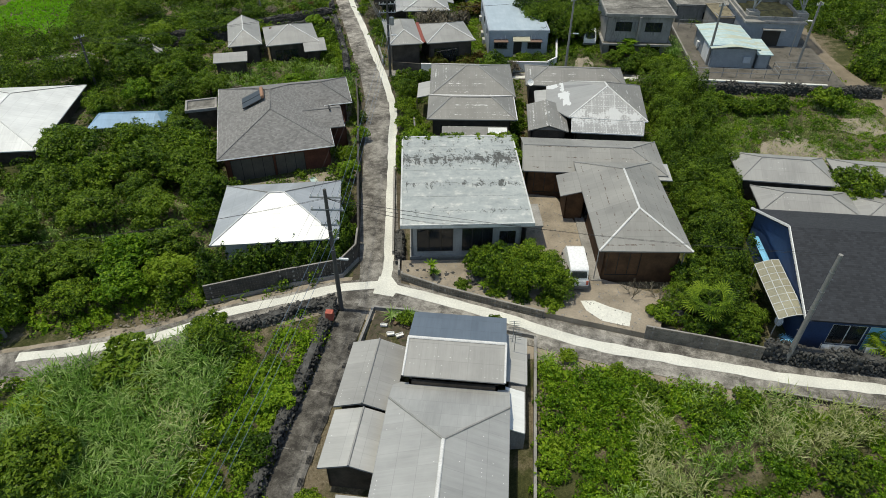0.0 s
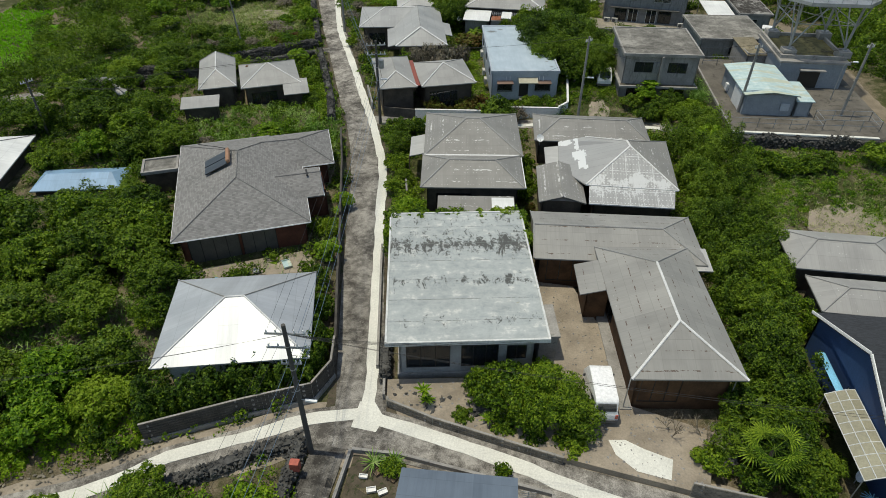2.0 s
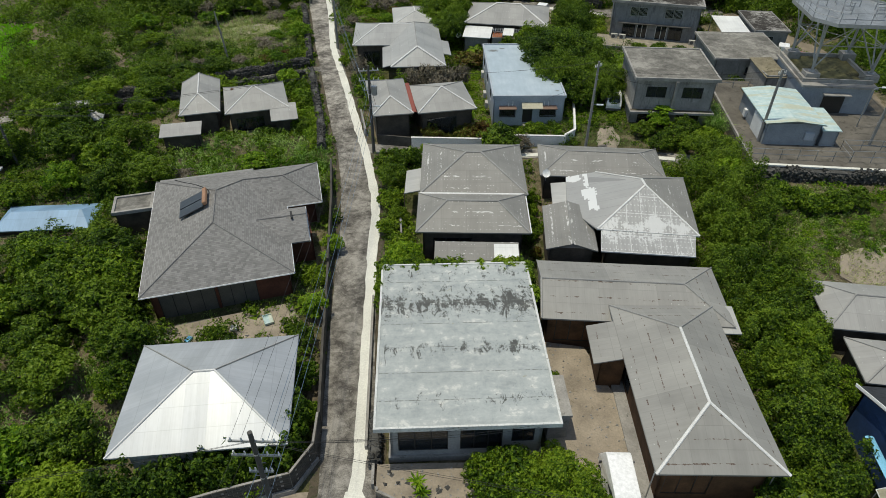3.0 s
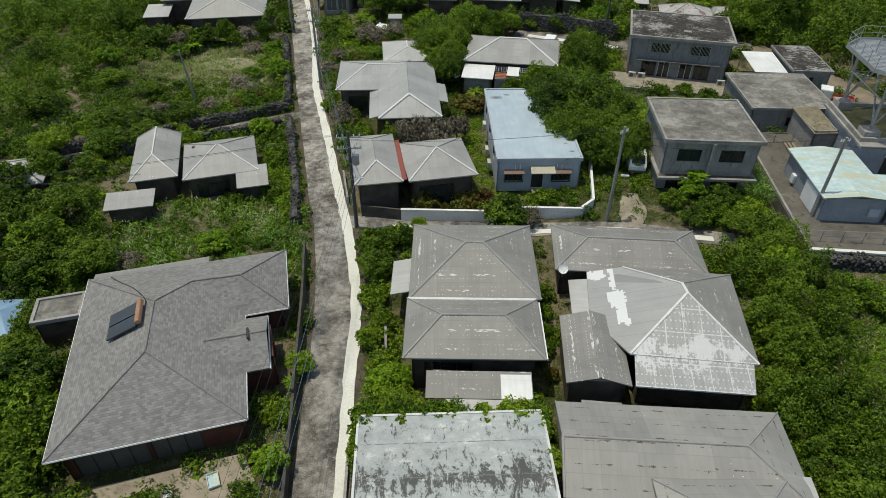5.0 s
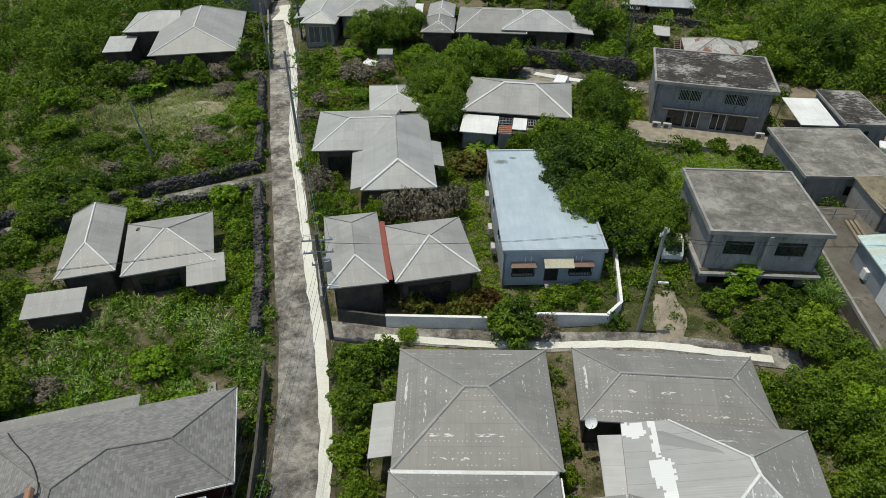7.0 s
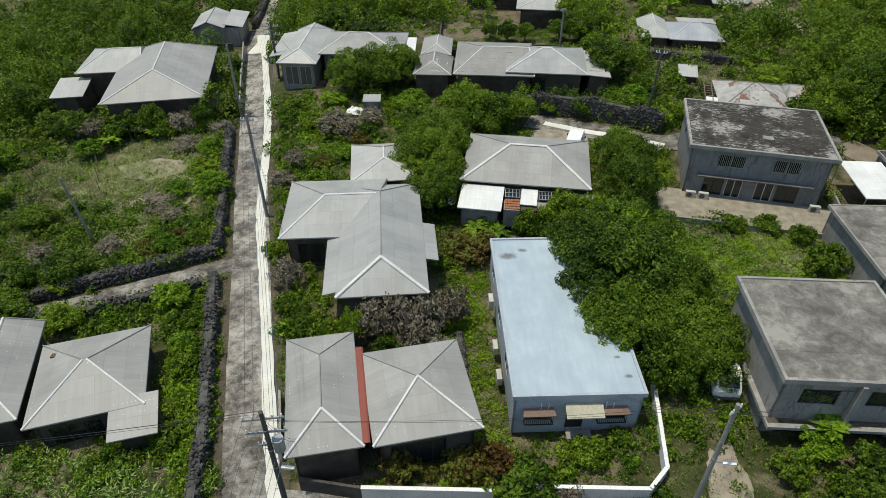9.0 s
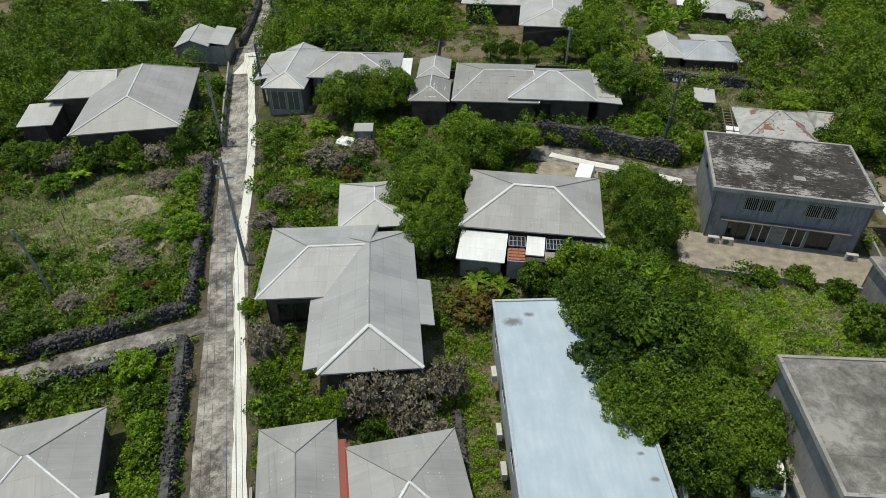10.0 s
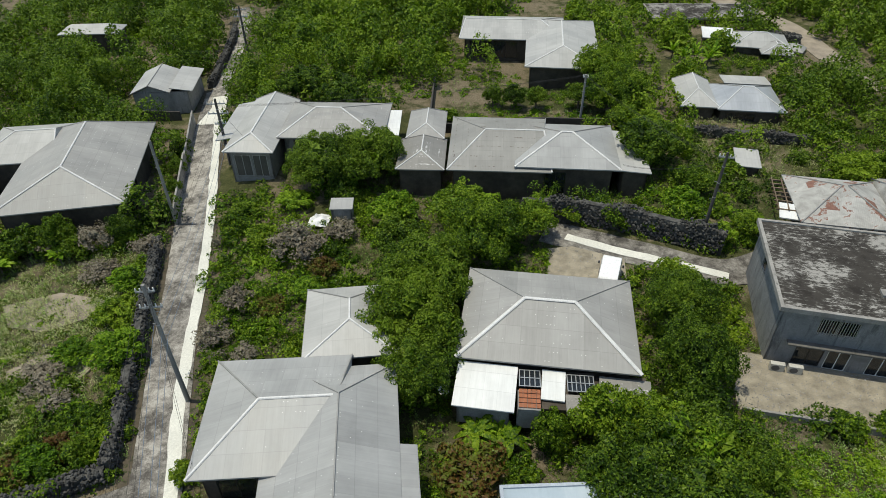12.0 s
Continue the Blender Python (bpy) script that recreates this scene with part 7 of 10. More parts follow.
        for j in range(rows):
            u = Vector((0, 0, h * (j + 1) / rows))
            part("rail", Shape().tube(p + u, q + u, 0.022, sides=5), "steel", f)


rail([(27.9, 68.6), (36.8, 68.8), (36.8, 71.0), (42.0, 71.2), (42.0, 69.0)], 2.0, 1.0, "thin galvanised pipe railing")
rail([(36.8, 68.8), (42.0, 69.0)], 2.0, 1.1, "galvanised mesh fence panels")
rail([(29.0, 83.6), (37.0, 84.0)], 2.0, 1.0, "grey pipe railing behind a building")


for k in range(3):
    beam = pose(31.45 + 0.34 * k, 81.8, 2.0, 0, 0, -1.5)
    part("beam_timber", Shape().box((-0.11, -1.7, 0.0), (0.11, 1.7, 0.2), beam), "dirt", thing("timber_beam", beam, "weathered brown beam lying on a concrete floor", "beam", "beams in the compound"), bevel=0.01)


# ---- lattice tower on its plinth building ----
def tower():
    x0, x1, y0, y1 = 35.3, 41.9, 78.6, 86.2
    b = thing("tower_base", pose(38.6, 82.4, 2.0), "grey concrete plinth building with a mossy deck under a steel tower", "building")
    part("wall", Shape().box((x0, y0, 1.8), (x1, y1, 4.6)), "pump_wall", b)
    part("roof_slab", Shape().box((x0 - 0.2, y0 - 0.2, 4.603), (x1 + 0.2, y1 + 0.2, 4.8)), "concrete", b)
    part("deck", Shape().box((x0 + 0.3, y0 + 0.9, 4.803), (x1 - 0.3, y1 - 0.3, 4.84)), "moss_roof", b)
    for a in ((x0, x1, y0 + 0.6, y0 + 0.85), (x0, x1, y1 - 0.25, y1), (x0, x0 + 0.25, y0 + 0.85, y1 - 0.25), (x1 - 0.25, x1, y0 + 0.85, y1 - 0.25)):
        part("parapet", Shape().box((a[0], a[2], 4.803), (a[1], a[3], 5.15)), "concrete", b)
    part("door", Shape().box((x0 + 2.2, y0 - 0.03, 2.0), (x0 + 4.2, y0 - 0.004, 3.9)), "dark_frame", b)
    part("door_hood", Shape().box((x0 + 2.0, y0 - 0.6, 3.95), (x0 + 4.5, y0 - 0.004, 4.05)), "concrete", b)
    c = (39.0, 82.9)
    feet = [(c[0] + sx * 2.75, c[1] + sy * 2.75) for sx, sy in ((-1, -1), (1, -1), (1, 1), (-1, 1))]
    for x, y in feet:
        part("footing", Shape().box((x - 0.65, y - 0.65, 4.845), (x + 0.65, y + 0.65, 5.55)), "concrete", b, bevel=0.04)
    PLOTS.append(Rect(38.6, 82.4, 7.2, 8.2, 0))
    t = thing("steel_tower", pose(*c, 5.55), "galvanised lattice tower with a broad railed platform", "tower")
    H0, H1, half, cut = 5.55, 10.35, 4.4, 1.7
    head = [(c[0] + sx * 3.0, c[1] + sy * 3.0) for sx, sy in ((-1, -1), (1, -1), (1, 1), (-1, 1))]
    for n in range(4):
        j = (n + 1) % 4
        sx, sy = ((-1, -1), (1, -1), (1, 1), (-1, 1))[n]
        part("leg", Shape().tube((*feet[n], H0), (*head[n], H1), 0.14, 0.13, 8), "steel", t)
        part("base_plate", Shape().box((feet[n][0] - 0.25, feet[n][1] - 0.25, H0), (feet[n][0] + 0.25, feet[n][1] + 0.25, H0 + 0.06)), "steel", t)
        low = (feet[n][0], feet[n][1], H0 + 0.3)
        mids = ((feet[n][0] + feet[j][0]) / 2, (feet[n][1] + feet[j][1]) / 2)
        top = (*mids, H1 - 0.1)
        part("brace", Shape().tube(low, top, 0.075, sides=6), "steel", t)
        part("brace", Shape().tube((feet[j][0], feet[j][1], H0 + 0.3), top, 0.075, sides=6), "steel", t)
        q = [tuple(low[i] + (top[i] - low[i]) * 0.5 for i in range(3))]
        part("strut", Shape().tube(q[0], (head[n][0], head[n][1], H0 + 2.6), 0.045, sides=6), "steel", t)
        part("strut", Shape().tube((head[n][0], head[n][1], H0 + 2.6), (c[0] + sx * (half - 0.9), c[1] + sy * (half - 0.9), H1 - 0.05), 0.06, sides=6), "steel", t)
        part("tie", Shape().tube((head[n][0], head[n][1], H0 + 2.6), (head[j][0], head[j][1], H0 + 2.6), 0.05, sides=6), "steel", t)
        part("tie", Shape().tube((head[n][0], head[n][1], H0 + 2.6), (c[0], c[1], H0 + 2.6), 0.04, sides=6), "steel", t)
    rim = []
    for sx, sy in ((-1, -1), (1, -1), (1, 1), (-1, 1)):
        pair = [(c[0] + sx * (half - cut), c[1] + sy * half), (c[0] + sx * half, c[1] + sy * (half - cut))]
        rim += pair if sx * sy < 0 else pair[::-1]
    for p, q in zip(rim, rim[1:] + rim[:1]):
        part("edge_beam", Shape().bar((*p, H1 + 0.0), (*q, H1 + 0.0), 0.14, 0.32), "steel", t)
        for u in (0.55, 1.1):
            part("rail", Shape().tube((*p, H1 + 0.2 + u), (*q, H1 + 0.2 + u), 0.025, sides=5), "steel", t)
        n = max(1, round(math.dist(p, q) / 1.5))
        for k in range(n):
            x, y = p[0] + (q[0] - p[0]) * k / n, p[1] + (q[1] - p[1]) * k / n
            part("rail_post", Shape().tube((x, y, H1 + 0.1), (x, y, H1 + 1.3), 0.03, sides=5), "steel", t)
    for i in range(30):
        y = c[1] - half + 0.15 + i * (2 * half - 0.3) / 29
        w = half - max(0.0, abs(y - c[1]) - (half - cut)) - 0.08
        part("grating_plank", Shape().box((c[0] - w, y - 0.11, H1 + 0.1), (c[0] + w, y + 0.11, H1 + 0.14)), "alu", t)
    for i in range(5):
        x = c[0] - 3.2 + 1.6 * i
        part("floor_beam", Shape().bar((x, c[1] - half + 0.6, H1 - 0.05), (x, c[1] + half - 0.6, H1 - 0.05), 0.1, 0.2), "steel", t)
    # pipe stands left on the platform
    for x, y, h in ((-2.6, 1.4, 1.5), (-1.2, -1.0, 1.2), (0.6, 1.6, 1.5), (1.6, -1.6, 1.1), (2.6, 0.8, 1.4), (-0.4, 2.6, 1.3)):
        s = Shape()
        for u in (0, 0.9):
            s.tube((c[0] + x + u, c[1] + y, H1 + 0.14), (c[0] + x + u, c[1] + y, H1 + h), 0.045, sides=6)
        for k in (0.45, 0.75, 1.0):
            s.tube((c[0] + x, c[1] + y, H1 + h * k), (c[0] + x + 0.9, c[1] + y, H1 + h * k), 0.04, sides=6)
        s.tube((c[0] + x, c[1] + y, H1 + h), (c[0] + x - 0.4, c[1] + y - 1.2, H1 + 0.14), 0.035, sides=6)
        part("pipe_stand", s, "steel", t)


tower()


def lamp_post(x, y, z, h):
    p = thing("street_lamp", pose(x, y, z), "galvanised lamp post with a curved arm", "street lamp")
    part("post", Shape().tube((x, y, z), (x, y, z + h - 0.5), 0.05, 0.04, 8), "steel", p)
    s = Shape()
    arc = [(x + 0.75 * (1 - math.cos(a)), y, z + h - 0.5 + 0.5 * math.sin(a)) for a in (0, 0.4, 0.8, 1.2, 1.57)]
    for a, b in zip(arc, arc[1:]):
        s.tube(a, b, 0.035, sides=6)
    part("arm", s, "steel", p)
    part("lamp_head", Shape().box((x + 0.7, y - 0.1, z + h - 0.06), (x + 1.2, y + 0.1, z + h + 0.05)), "white", p, bevel=0.02)


lamp_post(40.1, 75.8, 2.0, 4.0)


# ---- poles and overhead cables ----
def pole(x, y, h, lean_x=0.0, lean_y=0.0, arms=(), material="pole", r0=0.16, r1=0.1, can=False, yaw=0.0, steps=True, lamp=0.0):
    z = land(x, y)
    if PAD[0] < x < PAD[1] and PAD[2] < y < PAD[3]:
        z = PAD[4]
    top = Vector((x + lean_x, y + lean_y, z + h))
    foot = Vector((x, y, z - 0.3))
    p = thing("utility_pole", pose(x, y, z), "grey concrete utility pole with crossarms and insulators" if arms else "plain grey concrete utility pole", "pole", "utility poles")
    part("shaft", Shape().tube(foot, top, r0, r1, 12), material, p, smooth=False)
    d = Vector((math.cos(radians(yaw)), math.sin(radians(yaw)), 0))
    for down, half in arms:
        c = foot + (top - foot) * (1 - down / (h + 0.3))
        arm = part("crossarm", Shape().bar(c - d * half, c + d * half, 0.09, 0.09), "steel", p)
        for k in (-0.9, -0.45, 0.45, 0.9):
            q = c + d * half * k
            part("insulator", Shape().tube(q + Vector((0, 0, 0.09)), q + Vector((0, 0, 0.28)), 0.05, 0.03, 8), "ceramic", arm)
    if can:
        c = foot + (top - foot) * 0.74 + d * 0.4
        part("transformer", Shape().tube(c - Vector((0, 0, 0.4)), c + Vector((0, 0, 0.4)), 0.26, sides=12), "steel", p)
    if lamp:
        c = foot + (top - foot) * (lamp / h)
        q = c + Vector((0.45, -0.15, 0.12))
        light = part("lamp_arm", Shape().tube(c, q, 0.02, sides=6), "steel", p)
        part("lamp_head", Shape().box((q.x - 0.1, q.y - 0.07, q.z - 0.05), (q.x + 0.5, q.y + 0.07, q.z + 0.05)), "white", light, "white fluorescent street lamp")
    # bands that hold the fittings
    for k in (0.55, 0.7, 0.86):
        c = foot + (top - foot) * k
        w = r0 + (r1 - r0) * k + 0.012
        part("band", Shape().tube(c, c + (top - foot).normalized() * 0.06, w, sides=12), "steel", p)
    if steps:
        for k in range(6):
            c = foot + (top - foot) * (0.35 + 0.09 * k)
            part("step_bolt", Shape().tube(c, c + d * 0.28 * (1 if k % 2 else -1), 0.015, sides=4), "steel", p)
    return top


def cable(a, b, sag=0.4, r=0.007, material="cable"):
    cu = bpy.data.curves.new("overhead_cable", "CURVE")
    cu.dimensions, cu.bevel_depth, cu.bevel_resolution = "3D", r, 1
    sp = cu.splines.new("POLY")
    n = 14
    sp.points.add(n)
    a, b = Vector(a), Vector(b)
    for k in range(n + 1):
        t = k / n
        q = a + (b - a) * t - Vector((0, 0, 4 * sag * t * (1 - t)))
        sp.points[k].co = (*q, 1)
    ob = new("overhead_cable", cu)
    cu.materials.append(M[material])
    tagged(ob, "thin overhead cable strung between utility poles", "cable", "overhead cables")


A = pole(-2.35, 31.3, 9.6, -0.15, 0.1, ((0.6, 0.95), (1.5, 1.0), (2.6, 0.5)), "pole_dark", can=False, yaw=4, lamp=4.6)
B = pole(26.1, 29.6, 8.6, 0.1, 0.0, ((0.35, 0.02),), "pole", 0.17, 0.12)
C = pole(14.5, 71.4, 8.2, 0.0, 0.0, ((0.5, 0.4),), "pole", 0.14, 0.09, yaw=40, lamp=4.3)
pole(-22.95, 113.0, 7.7, 0.0, 0.0, (), "pole", 0.13, 0.1)
E = pole(18.2, 111.2, 7.6, 0.1, 0.0, ((0.4, 0.5),), "pole_dark", 0.14, 0.09, yaw=-10)
F = pole(-5.3, 69.6, 8.5, 0.0, 0.0, ((0.5, 0.9), (1.4, 0.9), (2.3, 0.5)), "pole_dark", can=True, yaw=12, lamp=4.8)
G = pole(-14.7, 95.5, 9.2, 0.0, 0.0, ((0.5, 0.5), (1.6, 0.6)), "pole", 0.15, 0.1, yaw=10)
H = pole(-21.5, 122.0, 6.5, 0.0, 0.0, ((0.5, 0.8), (1.4, 0.9), (2.4, 0.5)), "pole_dark", yaw=10)
I = pole(-24.0, 27.2, 7.0, -0.4, 0.4, (), "pole", 0.14, 0.1)
J = pole(29.95, 71.9, 6.8, 0.05, 0.0, ((0.4, 0.4),), "pole", 0.15, 0.1, yaw=20)
K = pole(39.7, 72.1, 7.2, 0.1, 0.0, ((0.4, 0.4),), "pole", 0.14, 0.1, yaw=20)
L = pole(-38.9, 65.8, 6.2, 0.0, 0.0, ((0.4, 0.6),), "pole_dark", 0.13, 0.09, yaw=60)
N = pole(10.8, 128.8, 5.3, 0.0, 0.0, ((0.3, 0.25),), "pole", 0.13, 0.09)
O = pole(-27.5, 91.2, 6.2, -0.6, 0.0, (), "pole", 0.11, 0.08)
Q = pole(-28.1, 147.0, 7.4, 0.0, 0.0, ((0.5, 0.8), (1.3, 0.8)), "pole_dark", yaw=8)
S1 = Vector((-4.2, 8.0, 8.4))
for k in (-0.85, -0.4, 0.4, 0.85):
    cable(A + Vector((k * 0.95, 0, -0.35)), F + Vector((k * 0.9, 0, -0.3)), 0.7)
    cable(A + Vector((k * 0.95, 0, -1.25)), S1 + Vector((k * 0.95, 0, 0.6)), 0.7)
    cable(F + Vector((k * 0.9, 0, -0.3)), G + Vector((k * 0.5, 0, -0.3)), 0.5)
    cable(G + Vector((k * 0.5, 0, -0.3)), H + Vector((k * 0.8, 0, -0.3)), 0.5)
    cable(H + Vector((k * 0.8, 0, -0.3)), Q + Vector((k * 0.8, 0, -0.3)), 0.5)
for k, d in ((-0.3, -3.0), (0.1, -3.3), (0.3, -3.7)):
    cable(A + Vector((k, 0, d)), F + Vector((k, 0, d)), 0.9, 0.012, "cable_blue")
    cable(A + Vector((k, 0, d)), S1 + Vector((k, 0, d + 1)), 0.6, 0.012, "cable_blue")
    cable(F + Vector((k, 0, d)), G + Vector((k, 0, d)), 0.6, 0.012, "cable_blue")
    cable(G + Vector((k, 0, d)), H + Vector((k, 0, d)), 0.6, 0.012, "cable_blue")
for a, b in ((A, (6.0, 37.0, 3.6)), (A, (9.6, 37.4, 3.6)), (A, B), (C, (11.0, 76.3, 3.4)), (C, J), (C, (22.0, 75.8, 5.4)), (J, K), (L, (-24.0, 72.0, 2.4)), (L, F), (F, (-5.2, 72.0, 3.2)), (E, N), (E, (13.0, 117.0, 4.6)), (H, N), (H, (-17.0, 119.0, 3.6)), (G, (-11.0, 89.0, 3.2)), (A, I), (L, O), (F, C)):
    for k in (0, 0.16):
        cable(Vector(a) + Vector((0, k, -0.6 - k)), Vector(b) + Vector((0, k, -0.1)), 0.5, 0.008)
    if a in (L,) or b is N:
        cable(Vector(a) + Vector((0, 0.3, -0.9)), Vector(b) + Vector((0, 0.3, -0.3)), 0.5, 0.008)


# ---- plants ----


def np_ease(a):
    a = np.clip(a, 0, 1)
    return a * a * (3 - 2 * a)


def np_land(x, y):
    z = 1.0 * np_ease((x - 4) / 14) * np_ease((y - 52) / 16)
    z = z - 0.05 * np.maximum(0.0, -10 - x)
    z = z + 1.2 * np_ease((y - 98) / 28) * np_ease((x + 34) / 20)
    z = z - 0.6 * np_ease((30.2 + 0.28 * np.minimum(0.0, x + 3) - y) / 5) * np_ease((11.5 - x) / 3)
    inside = (x > PAD[0]) & (x < PAD[1]) & (y > PAD[2]) & (y < PAD[3])
    return np.where(inside, PAD[4], z)


def inside(poly, x, y):
    odd = np.zeros(len(x), bool)
    for (ax, ay), (bx, by) in zip(poly, poly[1:] + poly[:1]):
        if ay != by:
            cross = ((ay > y) != (by > y)) & (x < (bx - ax) * (y - ay) / (by - ay) + ax)
            odd ^= cross
    return odd


def clear(x, y, gap, bare=True):
    """Which places are at least gap from every roof, lane and yard."""
    ok = np.ones(len(x), bool)
    g = gap if isinstance(gap, np.ndarray) else np.full(len(x), float(gap))
    for r in PLOTS:
        c, s = math.cos(radians(r.yaw)), math.sin(radians(r.yaw))
        dx, dy = x - r.cx, y - r.cy
        u, v = np.abs(dx * c + dy * s) - r.w / 2 + 0.45, np.abs(-dx * s + dy * c) - r.d / 2 + 0.45
        ok &= np.maximum(u, v) > g
    for line, half in ROADS:
        best = np.full(len(x), 1e9)
        for (ax, ay), (bx, by) in zip(line, line[1:]):
            t = np.clip(((x - ax) * (bx - ax) + (y - ay) * (by - ay)) / ((bx - ax) ** 2 + (by - ay) ** 2), 0, 1)
            best = np.minimum(best, np.hypot(x - ax - t * (bx - ax), y - ay - t * (by - ay)))
        ok &= best > half + g * 0.8
    if bare:
        for poly in BARE:
            ok &= ~inside(poly, x, y)
        ok &= ~((x > PAD[0] - 0.6) & (x < PAD[1]) & (y > PAD[2] - 0.6) & (y < PAD[3]))
    return ok


def seen_plan(x, y, margin=3.0):
    """The stretch of land that belongs to the village and its rim."""
    d = np.clip(y, 0, 95)
    mid, half = 5 - 0.093 * d, 0.54 * d + 13 + margin
    return (np.abs(x - mid) < half) & (y < 183)


def leaf_tris(pos, nrm, size, r):
    """Pointed leaves at places, roughly facing along the given directions."""
    n = len(pos)
    nrm = nrm + r.normal(0, 0.42, (n, 3))
    nrm /= np.linalg.norm(nrm, axis=1, keepdims=True) + 1e-9
    a = np.cross(nrm, r.normal(0, 1, (n, 3)))
    a /= np.linalg.norm(a, axis=1, keepdims=True) + 1e-9
    b = np.cross(nrm, a)
    s = (size * r.uniform(0.6, 1.4, n))[:, None]
    return np.stack([pos - a * s * 0.5 + b * s * 0.42, pos - a * s * 0.5 - b * s * 0.42, pos + a * s * 0.75], 1)


def clumps(cx, cy, cz, rad, hgt, count, size, r, low=0.0, subs=8, core=0.62):
    """Leaves gathered in clumps over domes, with a rough core inside."""
    n = len(cx)
    t0, c0 = r.uniform(0, 2 * np.pi, (n, subs)), r.uniform(low + 0.05, 1, (n, subs))
    s0 = np.sqrt(1 - c0 * c0)
    q0 = r.uniform(0.5, 0.74, (n, subs))
    lobe = np.stack([np.cos(t0) * s0, np.sin(t0) * s0, c0], 2) * q0[..., None]
    lr = r.uniform(0.3, 0.5, (n, subs)) * math.sqrt(8 / subs)
    k = np.repeat(np.arange(n), count)
    j = r.integers(0, subs, len(k))
    d = r.normal(0, 1, (len(k), 3))
    d /= np.linalg.norm(d, axis=1, keepdims=True)
    d = d + lobe[k, j] * 1.1 + np.array([0, 0, 0.25])
    d /= np.linalg.norm(d, axis=1, keepdims=True)
    off = lobe[k, j] + d * (lr[k, j] * r.uniform(0.75, 1.1, len(k)))[:, None]
    pos = np.stack([cx[k] + rad[k] * off[:, 0], cy[k] + rad[k] * off[:, 1], cz[k] + hgt[k] * np.maximum(off[:, 2], 0.0)], 1)
    out = [leaf_tris(pos, d, size, r)]
    if core:
        # larger sprays deep inside
        k = np.repeat(np.arange(n), 16)
        d = r.normal(0, 1, (len(k), 3))
        d[:, 2] = np.abs(d[:, 2])
        d /= np.linalg.norm(d, axis=1, keepdims=True)
        q = (r.uniform(0.3, 1.0, len(k)) * core)[:, None] * d
        pos = np.stack([cx[k] + rad[k] * q[:, 0], cy[k] + rad[k] * q[:, 1], cz[k] + hgt[k] * q[:, 2]], 1)
        out.append(leaf_tris(pos, d * 0.4 + np.array([0, 0, 0.6]), np.minimum(rad[k] * 0.36, 0.4), r))
    return np.concatenate(out)


def blades(x, y, z, length, width, per, r, lean_=0.55):
    """Arching grass blades in tufts: each blade two narrow pieces."""
    k = np.repeat(np.arange(len(x)), per)
    n = len(k)
    th = r.uniform(0, 2 * np.pi, n)
    out = np.stack([np.cos(th), np.sin(th), np.zeros(n)], 1)
    side = np.stack([-np.sin(th), np.cos(th), np.zeros(n)], 1)
    L = (length[k] * r.uniform(0.6, 1.2, n))[:, None]
    w = width * r.uniform(0.7, 1.3, n)[:, None] / 2
    f = r.uniform(0.2, 1.0, n)[:, None] * lean_
    root = np.stack([x[k], y[k], z[k]], 1) + out * 0.08
    up = np.array([0, 0, 1.0])
    mid = root + up * L * 0.62 + out * L * f * 0.45
    tip = mid + up * L * (0.30 - 0.45 * f) + out * L * f * 0.7
    a = np.stack([root - side * w * 0.6, root + side * w * 0.6, mid], 1)
    b = np.stack([mid - side * w, mid + side * w, tip], 1)
    return np.concatenate([a, b])


def stuff(name, arrays, material, label, category):
    ob = new(name, quads(name, np.concatenate([a.reshape(-1, 3, 3) for a in arrays]), 3))
    ob.data.materials.append(M[material])
    return tagged(ob, label, category, kind="stuff")


OPEN = [(-38, -29, 130.5, 135), (21, 28.5, 140.5, 147), (20.5, 31, 124.6, 129.8), (22.5, 27.5, 118.0, 124.0), (27, 38.5, 139.5, 147), (27, 47, 52, 66), (14.4, 21.5, 70, 75.5), (17, 34, 86.5, 95), (-38, -19.5, 96.5, 109), (-24, -8.5, 62.5, 71), (-95, -53.5, 81.5, 92), (-95, -58, 92, 99), (-95, -63, 99, 106), (-95, -70, 106, 114), (-4, 12.6, 126.5, 141), (1.6, 5.0, 72, 90), (-32, -13.8, 37, 43.5), (-18, -5.5, 14, 26), (12.5, 30, 10, 24)]


def in_open(x, y):
    o = np.zeros(len(x), bool)
    for x0, x1, y0, y1 in OPEN:
        o |= (x > x0) & (x < x1) & (y > y0) & (y < y1)
    return o


def scrub(name, material, box, per_m2, rad, hgt, count, size, label, category="shrub", open_too=False, low=0.0, gap=0.55, base=0.0, seed=0, clump=0.0):
    r = np.random.default_rng(100 + seed)
    x0, x1, y0, y1 = box
    n = int((x1 - x0) * (y1 - y0) * per_m2)
    x, y = r.uniform(x0, x1, n), r.uniform(y0, y1, n)
    rr, hh = r.uniform(*rad, n), r.uniform(*hgt, n)
    ok = clear(x, y, rr * gap + 0.15) & seen_plan(x, y)
    if not open_too:
        ok &= ~in_open(x, y)
    if clump:
        v = np.array([noise.noise((px * 0.16, py * 0.16, seed * 3.1)) for px, py in zip(x, y)])
        ok &= v > clump
    x, y, rr, hh = x[ok], y[ok], rr[ok], hh[ok]
    z = np_land(x, y) + base
    out = []
    for part_, times, grow in ((y < 100, 2.1, 0.59), ((y >= 100) & (y < 146), 1.75, 0.66), (y >= 146, 1.0, 0.9)):
        if part_.any():
            out.append(clumps(x[part_], y[part_], z[part_], rr[part_], hh[part_], int(count * times), size * grow, r, low, 13 if hgt[0] > 1.4 else 9, 0.62 if hgt[0] > 0.3 else 0))
    return stuff(name, out, material, label, category)


